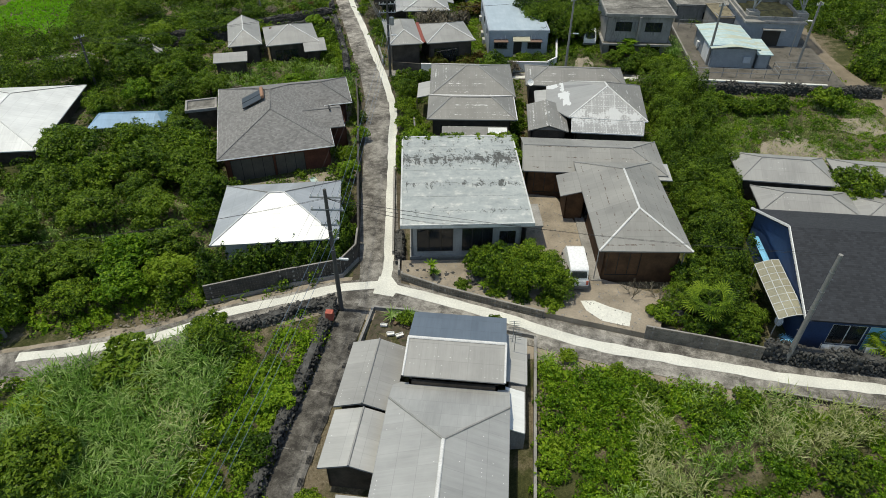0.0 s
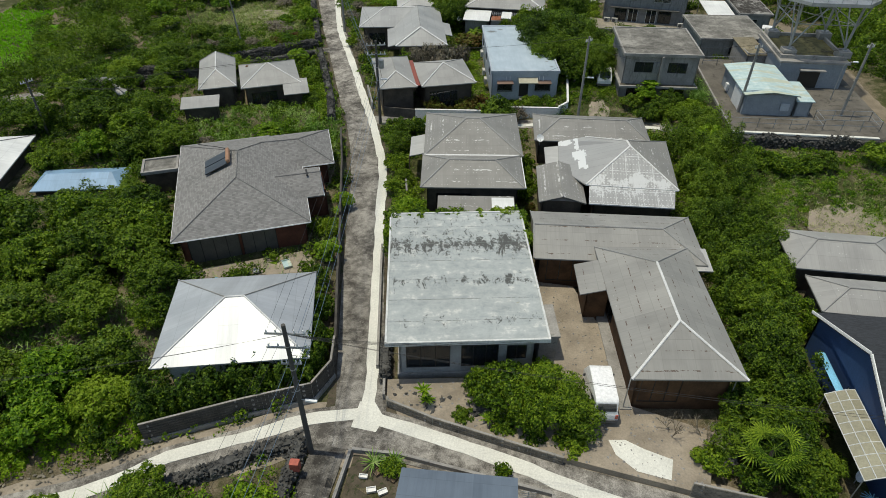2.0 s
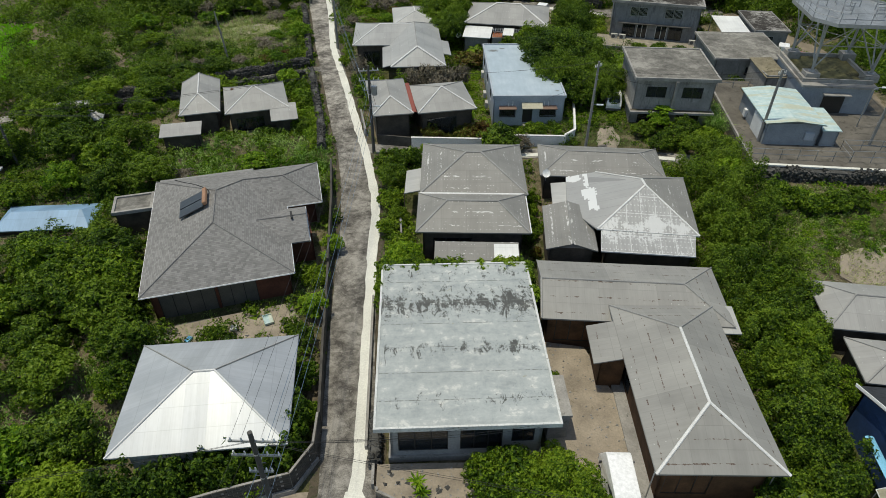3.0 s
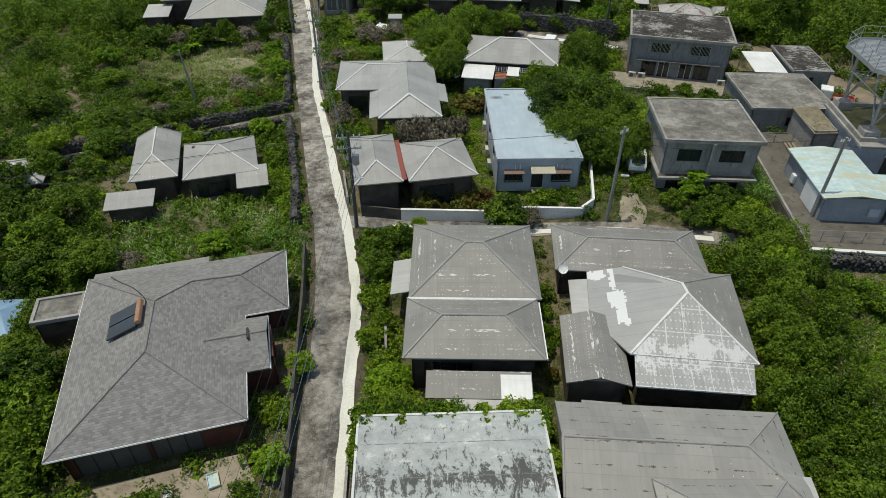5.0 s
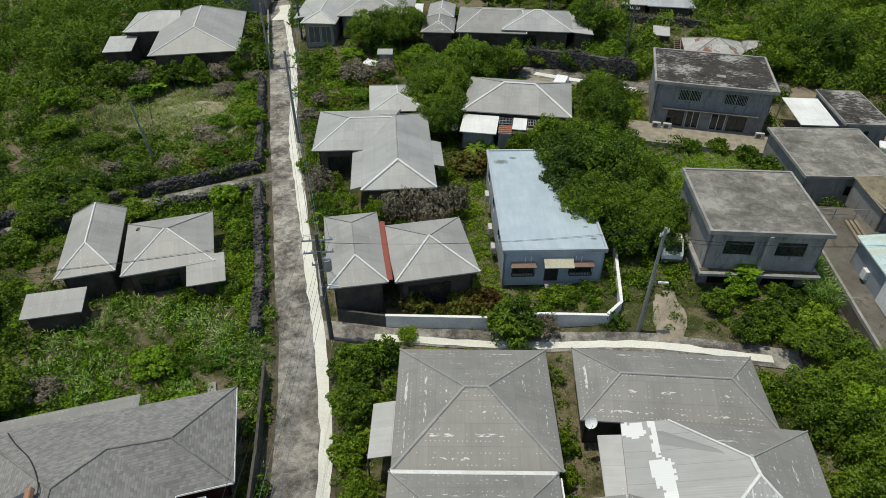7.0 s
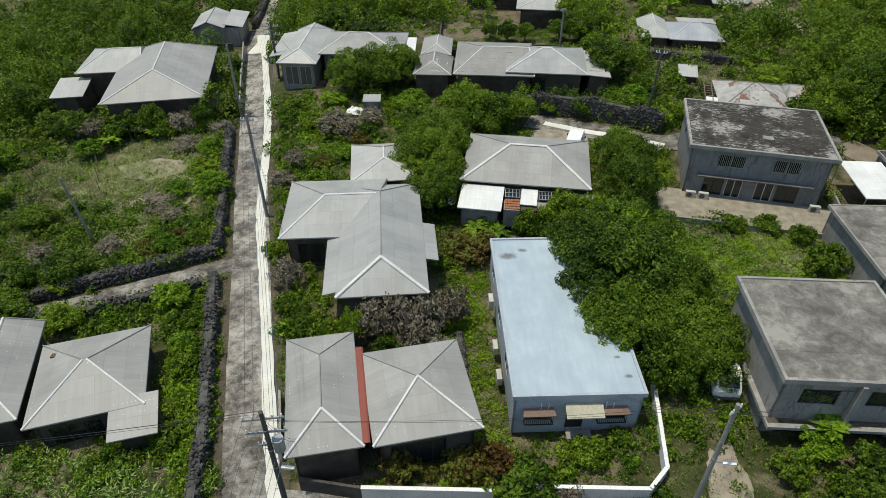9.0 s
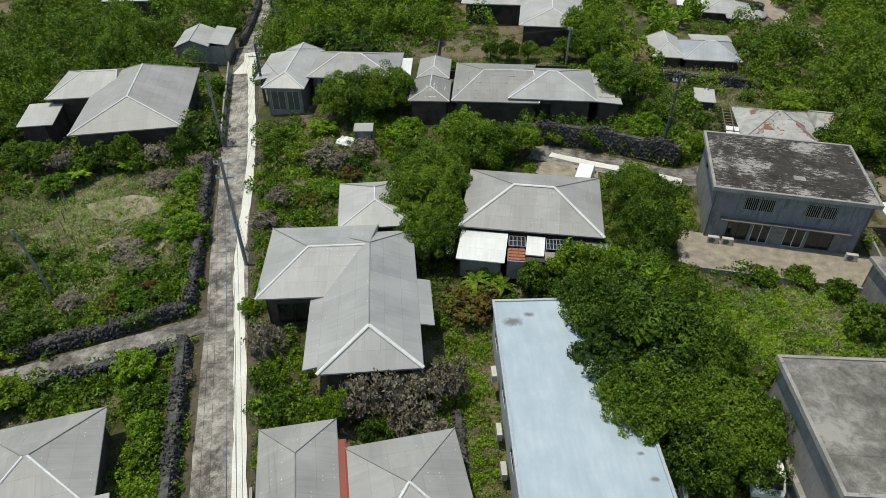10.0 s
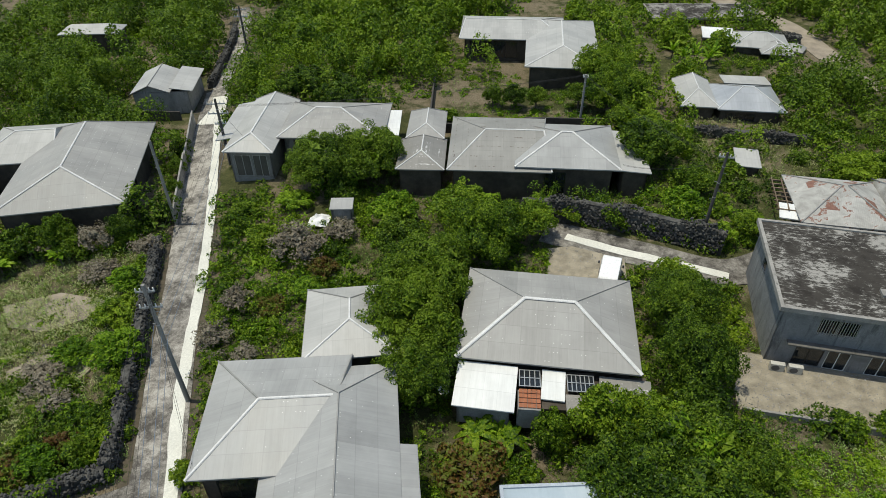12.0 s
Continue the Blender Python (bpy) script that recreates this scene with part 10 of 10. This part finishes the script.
# ---- dishes and small fittings ----
def dish(x, y, z, yaw, r=0.33):
    m = pose(x, y, z, 0, 0, yaw) @ pose(0, 0, 0.45, 55, 0, 0)
    d = thing("satellite_dish", pose(x, y, z), "round white satellite dish on a short mast", "satellite dish", "satellite dishes")
    part("mast", Shape().tube((x, y, z - 0.25), (x, y, z + 0.42), 0.025, sides=6), "steel", d)
    s = Shape()
    rings = [(r * k / 4, 0.10 * (k / 4) ** 2) for k in range(5)]
    n = 16
    for (ra, za), (rb, zb) in zip(rings, rings[1:]):
        for k in range(n):
            a, b = 2 * math.pi * k / n, 2 * math.pi * (k + 1) / n
            s.poly([m @ Vector((ra * math.cos(a), ra * math.sin(a), za)), m @ Vector((rb * math.cos(a), rb * math.sin(a), zb)), m @ Vector((rb * math.cos(b), rb * math.sin(b), zb)), m @ Vector((ra * math.cos(b), ra * math.sin(b), za))])
    part("reflector", s, "white", d)
    part("feed_arm", Shape().tube(m @ Vector((0, -r, 0.08)), m @ Vector((0, 0, 0.42)), 0.012, sides=5), "steel", d)
    part("feed", Shape().tube(m @ Vector((0, 0, 0.36)), m @ Vector((0, 0, 0.46)), 0.04, sides=8), "white", d)


for x, y, z, yaw in ((26.0, 32.0, 0.75, 20), (10.3, 62.0, 2.85, 10), (0.7, 95.7, 1.6, -20), (0.4, 19.4, 0.9, 15)):
    dish(x, y, z, yaw)

lone("driveway_apron", Shape().poly([(x, y, land(x, y) + 0.445) for x, y in ((13.7, 33.4), (14.0, 32.5), (15.0, 31.6), (16.7, 31.25), (17.0, 32.5), (15.6, 33.0), (14.6, 33.5))]), "strip", "pale fresh concrete apron at a yard entrance", "pavement", "structure")
def worn_patch(cx, cy, rx, ry, yaw, material, label, seed):
    """Bare earth with a ragged rim, level with the ground about it."""
    s = Shape()
    m = pose(cx, cy, 0, 0, 0, yaw)
    rim = []
    for k in range(40):
        a = 2 * math.pi * k / 40
        q = 1 + 0.28 * noise.noise((math.cos(a) * 1.6, math.sin(a) * 1.6, seed)) + 0.12 * noise.noise((math.cos(a) * 6, math.sin(a) * 6, seed))
        p = m @ Vector((rx * q * math.cos(a), ry * q * math.sin(a), 0))
        rim.append(Vector((p.x, p.y, land(p.x, p.y) - 0.02)))
    c = Vector((cx, cy, land(cx, cy) + 0.10))
    mid = [c.lerp(p, 0.7) + Vector((0, 0, 0.03)) for p in rim]
    for k in range(40):
        j = (k + 1) % 40
        s.poly([rim[k], rim[j], mid[j], mid[k]])
        s.poly([mid[k], mid[j], c])
    return lone("sand_patch", s, material, label, "ground", "structure")


worn_patch(16.6, 72.9, 1.05, 2.7, -6, "soil", "bare pale sand beside an alley", 4)
lone("sand_patch", Shape().poly([(x, y, land(x, y) + 0.09) for x, y in ((-15.0, 44.0), (-13.4, 43.2), (-6.2, 44.4), (-5.9, 46.6), (-7.2, 48.4), (-15.3, 45.4))]), "soil", "bare sandy strip before a house", "ground", "structure")


def clutter():
    for k, (x, y, w, d, mat, label) in enumerate(((0.75, 30.1, 0.45, 0.22, "white", "white plastic tub in a back garden"), (1.3, 29.4, 0.5, 0.3, "white", "pale empty planter tray"), (1.9, 29.35, 0.5, 0.3, "white", "pale empty planter tray"), (1.5, 30.5, 0.6, 0.4, "wood", "weathered board lying in a garden"), (2.3, 30.2, 0.5, 0.5, "wood", "weathered crate in a garden"), (-12.8, 44.4, 0.5, 0.3, "cyan", "blue plastic crate on sand"), (-11.6, 45.3, 0.6, 0.3, "wood", "old board on sand"), (-10.2, 45.6, 0.4, 0.4, "white", "white bucket on sand"), (-8.2, 46.6, 0.9, 0.6, "sea_sheet", "crumpled pale green net on sand"))):
        z = land(x, y) + (0.1 if y > 40 else 0.0)
        t = thing("tray" if w < 0.6 else "board", pose(x, y, z, 0, 0, 15 * k), label, "clutter", "garden clutter")
        m = pose(x, y, z, 0, 0, 15 * k)
        part("bottom", Shape().box((-w / 2, -d / 2, 0), (w / 2, d / 2, 0.04), m), mat, t)
        for lo, hi in (((-w / 2, -d / 2), (-w / 2 + 0.03, d / 2)), ((w / 2 - 0.03, -d / 2), (w / 2, d / 2)), ((-w / 2 + 0.03, -d / 2), (w / 2 - 0.03, -d / 2 + 0.03)), ((-w / 2 + 0.03, d / 2 - 0.03), (w / 2 - 0.03, d / 2))):
            part("rim", Shape().box((*lo, 0.041), (*hi, 0.14), m), mat, t)
    b = thing("red_box", pose(-2.75, 29.9, land(-2.75, 29.9)), "faded red metal box on a short post", "box")
    part("post", Shape().tube((-2.75, 29.9, -0.3), (-2.75, 29.9, 0.6), 0.05, sides=6), "steel", b)
    part("case", Shape().box((-3.0, 29.7, 0.5), (-2.5, 30.1, 1.15)), "red", b, bevel=0.03)
    # iron grates down the alley
    for k in range(9):
        y = 29.6 - 1.35 * k
        x = -0.95 - 0.075 * (30 - y)
        g = thing("drain_grate", pose(x, y, land(x, y)), "dark iron drain grate set in the alley", "grate", "drain grates")
        for j in range(5):
            part("grate_bar", Shape().box((x - 0.16 + 0.07 * j, y - 0.25, land(x, y) - 0.01), (x - 0.12 + 0.07 * j, y + 0.25, land(x, y) + 0.006)), "rubber", g)
    # garden boulder, umbrella of blue strips, washing
    lone_m = pose(19.9, 32.7, land(19.9, 32.7))
    bm = bmesh.new()
    bmesh.ops.create_icosphere(bm, subdivisions=3, radius=0.62)
    for v in bm.verts:
        v.co *= 1 + 0.22 * noise.noise(v.co * 2.1)
        v.co.z = max(v.co.z * 0.85 + 0.42, 0.0)
    me = bpy.data.meshes.new("boulder")
    bm.to_mesh(me)
    bm.free()
    me.materials.append(M["rock"])
    ob = new("boulder", me)
    ob.matrix_world = lone_m
    tagged(ob, "rounded grey boulder in a garden", "rock")
    u = thing("blue_tassel_ornament", pose(26.4, 31.0, land(26.4, 31)), "bright blue strips spread round a short stand", "ornament")
    part("stand", Shape().tube((26.4, 31.0, 0.0), (26.4, 31.0, 0.8), 0.03, sides=6), "steel", u)
    for k in range(14):
        a = 2 * math.pi * k / 14
        part("strip", Shape().bar((26.4, 31.0, 0.8), (26.4 + 0.5 * math.cos(a), 31.0 + 0.5 * math.sin(a), 0.62), 0.05, 0.015), "cyan", u)
    for x0, x1 in ((28.0, 29.6), (30.6, 31.6)):
        c = thing("hung_sheet", pose(x0, 29.9, 0.1), "white cloth hung to dry beside a house", "laundry", "washing")
        s = Shape()
        for k in range(8):
            a, b = x0 + (x1 - x0) * k / 8, x0 + (x1 - x0) * (k + 1) / 8
            f = lambda t: 0.06 * math.sin(t * 9)
            for flip in (1, -1):
                s.poly([(a, 29.95 + f(a) - 0.004 * flip, 0.35), (b, 29.95 + f(b) - 0.004 * flip, 0.35), (b, 30.05 - 0.004 * flip, 1.35), (a, 30.05 - 0.004 * flip, 1.35)][::flip])
        part("cloth", s, "white", c)
        for x in (x0 - 0.05, x1 + 0.05):
            part("post", Shape().tube((x, 30.06, 0.0), (x, 30.06, 1.4), 0.025, sides=5), "steel", c)
    # low wooden rest of a shed and sheets in the overgrown plot
    q = Rect(-8.9, 113.2, 1.8, 1.4, 6)
    t = thing("shed", pose(-8.9, 113.2, land(-8.9, 113.2)), "tiny shed with a plain grey roof among shrubs", "shed")
    lean(t, q, 2.3, 2.45, "slate_plain", name="roof")
    walls(t, q, land(-8.9, 113.2), 2.25, "grey_wall", 0.1)
    t = thing("tarpaulin", pose(-10.6, 112.2, land(-10.6, 112.2)), "crumpled white tarpaulin over a heap", "tarpaulin")
    s = Shape()
    g = lambda i, j: Vector((-11.4 + 0.27 * i, 111.5 + 0.27 * j, land(-10.6, 112.2) + 1.0 + 0.35 * noise.noise((i * 0.7, j * 0.7, 3)) - 0.03 * ((i - 3) ** 2 + (j - 3) ** 2)))
    for i in range(6):
        for j in range(6):
            s.poly([g(i, j), g(i + 1, j), g(i + 1, j + 1), g(i, j + 1)])
    part("sheet", s, "white", t)
    part("heap", Shape().box((-11.0, 111.9, 0.2), (-10.2, 112.9, land(-10.6, 112.2) + 0.75)), "wood", t)


clutter()


# ---- special plants ----
def rosette(name, x, y, n, length, width, material, label, trunk=0.0, up=0.55, droop=0.5, lift=0.0, category="plant"):
    """A plant of strap leaves round one heart, each leaf a part."""
    z = land(x, y) + lift
    p = thing(name, pose(x, y, z), label, category, "strap-leaved plants")
    if trunk:
        part("trunk", Shape().tube((x, y, z - 0.2), (x + 0.05, y, z + trunk), 0.09, 0.07, 7), "bark", p)
    r = random.Random(int(x * 91 + y * 37))
    for k in range(n):
        a = 2.4 * k + r.uniform(-0.2, 0.2)
        e = up * r.uniform(0.4, 1.5)
        d = Vector((math.cos(a), math.sin(a), 0))
        t = Vector((-math.sin(a), math.cos(a), 0))
        L = length * r.uniform(0.75, 1.15)
        c = Vector((x + 0.05 * bool(trunk), y, z + trunk))
        s = Shape()
        prev = None
        for i in range(4):
            u = i / 3
            q = c + d * L * u * math.cos(e) + Vector((0, 0, L * (u * math.sin(e) - droop * u * u * 0.5)))
            w = width * (0.5, 1.0, 0.75, 0.06)[i]
            row = (q - t * w / 2, q + Vector((0, 0, -0.15 * w)), q + t * w / 2)
            if prev:
                s.poly([prev[0], prev[1], row[1], row[0]])
                s.poly([prev[1], prev[2], row[2], row[1]])
            prev = row
        part("leaf", s, material, p)


def fan_palm(x, y, h, label, k0=1.0, n0=22, mat="leaf"):
    z = land(x, y)
    p = thing("fan_palm", pose(x, y, z), label, "palm")
    part("trunk", Shape().tube((x, y, z - 0.2), (x, y, z + h), 0.13, 0.11, 8), "bark", p)
    r = random.Random(5)
    for k in range(n0):
        a, e = 2.4 * k, r.uniform(-0.5, 1.0)
        d = Vector((math.cos(a) * math.cos(e), math.sin(a) * math.cos(e), math.sin(e)))
        t = Vector((-math.sin(a), math.cos(a), 0))
        up = t.cross(d)
        c = Vector((x, y, z + h)) + d * r.uniform(0.55, 0.85) * k0
        s = Shape().tube((x, y, z + h), c, 0.02, 0.015, 5)
        for j in range(15):
            b = (j - 7) / 7 * 1.9
            w = d * math.cos(b) + t * math.sin(b)
            tip = c + w * r.uniform(0.6, 0.8) * k0 - Vector((0, 0, 0.2)) - up * 0.1
            n = (d * -math.sin(b) + t * math.cos(b)) * 0.045
            mid = c + w * 0.4 * k0
            s.poly([c, mid - n, tip, mid + n])
        part("frond", s, "leaf_dry" if e < -0.42 else mat, p)


def bare_shrub(x, y, h, seed):
    z = land(x, y)
    p = thing("dead_shrub", pose(x, y, z), "leafless grey dead shrub with forking branches", "shrub", "dead shrubs")
    r = random.Random(seed)

    def grow(a, d, L, th, depth, s):
        b = a + d * L
        s.tube(a, b, th, th * 0.7, 5, False)
        if depth:
            for _ in range(r.choice((2, 3))):
                n = (d + Vector((r.uniform(-0.7, 0.7), r.uniform(-0.7, 0.7), r.uniform(-0.1, 0.4)))).normalized()
                grow(b, n, L * r.uniform(0.6, 0.85), th * 0.68, depth - 1, s)

    for k in range(3):
        s = Shape()
        a = 2.1 * k + r.uniform(0, 1)
        grow(Vector((x, y, z - 0.05)), Vector((0.5 * math.cos(a), 0.5 * math.sin(a), 0.9)).normalized(), h * 0.36, 0.035, 4, s)
        part("branch", s, "leaf_dry", p)


fan_palm(21.7, 32.5, 2.1, "fan palm with broad green fronds in a garden", 1.25, 17, "leaf")
fan_palm(32.0, 30.4, 1.5, "young fan palm beside a lawn")
for x, y, n, L, w, t, mat in ((3.3, 34.95, 26, 0.7, 0.10, 1.0, "leaf_light"), (3.5, 34.7, 22, 0.6, 0.10, 0.5, "leaf_light"), (9.0, 33.9, 34, 1.0, 0.06, 0.4, "reed"), (9.9, 33.6, 22, 0.65, 0.09, 0.3, "leaf_light"), (7.0, 33.9, 20, 0.6, 0.09, 0.3, "leaf_light"), (7.7, 33.6, 20, 0.6, 0.08, 0.2, "leaf"), (1.1, 30.9, 26, 0.9, 0.07, 0.2, "reed"), (2.2, 31.0, 26, 0.9, 0.07, 0.2, "reed"), (11.4, 28.2, 26, 1.1, 0.06, 0.0, "reed"), (10.4, 51.6, 24, 0.7, 0.07, 0.2, "leaf_light"), (18.8, 51.7, 24, 0.7, 0.07, 0.2, "leaf_light"), (-8.3, 65.0, 22, 0.6, 0.08, 0.1, "leaf_light"), (-5.9, 53.0, 26, 0.7, 0.09, 0.6, "leaf_light"), (-6.3, 55.0, 26, 0.7, 0.09, 0.5, "leaf_light")):
    rosette("yucca", x, y, n, L, w, mat, "clump of spiky green strap leaves", t, 0.6, 0.5, 0.42 if 33.0 < y < 36 else 0.0)
for x, y in ((3.6, 94.0), (4.4, 93.8), (2.9, 93.9)):
    rosette("banana_plant", x, y, 8, 1.4, 0.34, "leaf_light", "young banana plant with broad light green leaves", 0.6, 0.8, 0.7)
for x, y in ((23.2, 143.6), (24.6, 144.4), (25.8, 143.2), (22.4, 145.4), (26.6, 145.0)):
    rosette("banana_plant", x, y, 9, 2.0, 0.4, "leaf_light", "tall banana plant with arching leaves", 1.0, 0.9, 0.7)
rosette("papaya_tree", 21.9, 75.6, 14, 1.1, 0.5, "leaf_light", "papaya tree with large lobed leaves", 1.9, 0.4, 0.5)
rosette("papaya_tree", -30.2, 108.0, 14, 1.1, 0.5, "leaf_light", "papaya tree with large lobed leaves", 1.2, 0.4, 0.5)
rosette("papaya_tree", -34.4, 106.8, 14, 1.2, 0.5, "leaf_light", "papaya tree with large lobed leaves", 1.0, 0.4, 0.5)
bare_shrub(19.0, 34.0, 1.9, 1)
bare_shrub(17.3, 34.2, 1.6, 2)
bare_shrub(19.6, 33.6, 1.7, 3)


def net_fence(pts, h, label):
    f = thing("net_fence", pose(*pts[0], land(*pts[0])), label, "fence", "net fences")
    for p, q in zip(pts, pts[1:]):
        n = max(1, round(math.dist(p, q) / 2.0))
        for k in range(n + 1):
            x, y = p[0] + (q[0] - p[0]) * k / n, p[1] + (q[1] - p[1]) * k / n
            part("post", Shape().tube((x, y, land(x, y) - 0.2), (x + 0.05, y, land(x, y) + h), 0.03, sides=5), "wood", f)
        for j in range(7):
            z = h * (j + 0.5) / 7
            part("wire", Shape().tube((*p, land(*p) + z), (*q, land(*q) + z), 0.005, sides=4), "wood", f)


net_fence([(-40.0, 102.9), (-36.5, 96.4), (-33.8, 90.2)], 1.3, "sagging grey net fence on thin posts")
net_fence([(-34.0, 103.6), (-31.3, 98.9), (-28.5, 92.6)], 1.3, "sagging grey net fence across an open plot")


def rubble(poly, n, size, lift, material, label, seed):
    """Loose small stones strewn over bare earth."""
    r = np.random.default_rng(seed)
    xs, ys = [p[0] for p in poly], [p[1] for p in poly]
    x, y = r.uniform(min(xs), max(xs), n), r.uniform(min(ys), max(ys), n)
    ok = inside(poly, x, y) & clear(x, y, -0.2, False)
    x, y = x[ok], y[ok]
    n = len(x)
    base = np.array([(1, 0, 0), (0, 1, 0), (-1, 0, 0), (0, -1, 0), (0, 0, 0.8)], float)
    v = base[None] * r.uniform(0.5, 1.4, (n, 5, 1)) * (size * r.uniform(0.4, 1.3, (n, 1, 1)))
    a = r.uniform(0, 6.3, n)
    c, s_ = np.cos(a)[:, None], np.sin(a)[:, None]
    w = np.stack([v[..., 0] * c - v[..., 1] * s_, v[..., 0] * s_ + v[..., 1] * c, v[..., 2]], 2)
    w += np.stack([x, y, np_land(x, y) + lift], 1)[:, None]
    tri = np.array([(0, 1, 4), (1, 2, 4), (2, 3, 4), (3, 0, 4)])
    stuff("rubble", [w[:, tri].reshape(-1, 3, 3)], material, label, "stones")


rubble(BARE[0], 1500, 0.07, 0.43, "concrete", "loose pale stones strewn over a sandy yard", 1)
rubble(BARE[1], 500, 0.06, 0.07, "concrete", "loose stones on a gravel yard", 2)
rubble(BARE[2], 2600, 0.045, 0.13, "concrete", "loose stones on a gravel terrace", 3)
rubble([(28.5, 52.5), (46, 52.5), (46, 60), (30, 60)], 900, 0.09, 0.03, "gravel", "pale stones scattered on an open field", 4)
rubble([(-11, 27.2), (-3.2, 31.0), (-3.4, 32.0), (-12, 28.4)], 500, 0.13, 0.0, "rock", "tumbled stones beside a lane", 5)
rubble([(10.8, 27.6), (26, 25.6), (26, 27.2), (11, 29.6)], 700, 0.08, 0.0, "gravel", "pale rubble along a lane edge", 6)
rubble([(-20, 26.4), (-10, 30.2), (-10.5, 31.4), (-20, 28.0)], 500, 0.09, 0.0, "gravel", "stones and grit along a lane edge", 7)


def roof_hose():
    pts = [(-19.43, 58.95, 2.6), (-18.2, 57.99, 3.05), (-17.21, 57.51, 3.32), (-16.12, 56.63, 3.74), (-15.24, 55.79, 4.12), (-14.7, 55.2, 4.4), (-14.6, 54.9, 4.42)]
    cu = bpy.data.curves.new("roof_cable", "CURVE")
    cu.dimensions, cu.bevel_depth, cu.bevel_resolution = "3D", 0.03, 2
    sp = cu.splines.new("NURBS")
    sp.points.add(len(pts) - 1)
    for q, p in zip(sp.points, pts):
        q.co = (*p, 1)
    sp.use_endpoint_u = True
    ob = new("roof_cable", cu)
    cu.materials.append(M["cable"])
    tagged(ob, "black hose lying loosely over a shingled roof", "hose")


roof_hose()
for k, (x, y, w, d) in enumerate(((-15.2, 62.4, 1.1, 0.5), (-12.0, 62.6, 1.3, 0.6), (-11.4, 64.6, 0.5, 1.2), (-13.6, 62.5, 0.9, 0.4))):
    m = pose(x, y, land(x, y) + 0.02, 2, 3, 12 * k)
    lone("paving_slab", Shape().box((-w / 2, -d / 2, -0.1), (w / 2, d / 2, 0.16), m), "concrete", "weathered flat stone slab lying among weeds", "slab")
rubble([(-27.5, 100.0), (-22.4, 98.4), (-22.6, 96.4), (-27.0, 98.0)], 260, 0.16, 0.02, "rock", "heap of dark debris on an open plot", 8)
rubble(BARE[0][:1] + [(1.6, 36.2), (4.6, 35.6), (9.5, 34.6), (9.5, 33.0), (4.0, 34.2)], 120, 0.16, 0.42, "rock", "dark garden stones under a tree", 9)


# ---- the land round about ----
def outskirts(name, mat, seed, n, label):
    """Coarse woods beyond the part that the village shows."""
    r = np.random.default_rng(seed)
    x, y = r.uniform(-170, 190, n), r.uniform(-90, 260, n)
    rr, hh = r.uniform(2.0, 4.5, n), r.uniform(2.0, 5.5, n)
    ok = ~seen_plan(x, y, 6.0) & clear(x, y, rr * 0.8) & ~in_open(x, y)
    ok |= (y > 186) & (np.abs(x) < 170)
    # keep the air under the flight free of tall trees
    ok &= ~((np.abs(x - 5) < 14) & (y < 12))
    x, y, rr, hh = x[ok], y[ok], rr[ok], hh[ok]
    stuff(name, [clumps(x, y, np_land(x, y) - 0.2, rr, hh, 26, 1.0, r, 0.0, 8, 0)], mat, label, "woods")


outskirts("woods", "leaf", 71, 1200, "woodland round the village")
outskirts("woods", "leaf_dark", 72, 1050, "dark woodland round the village")
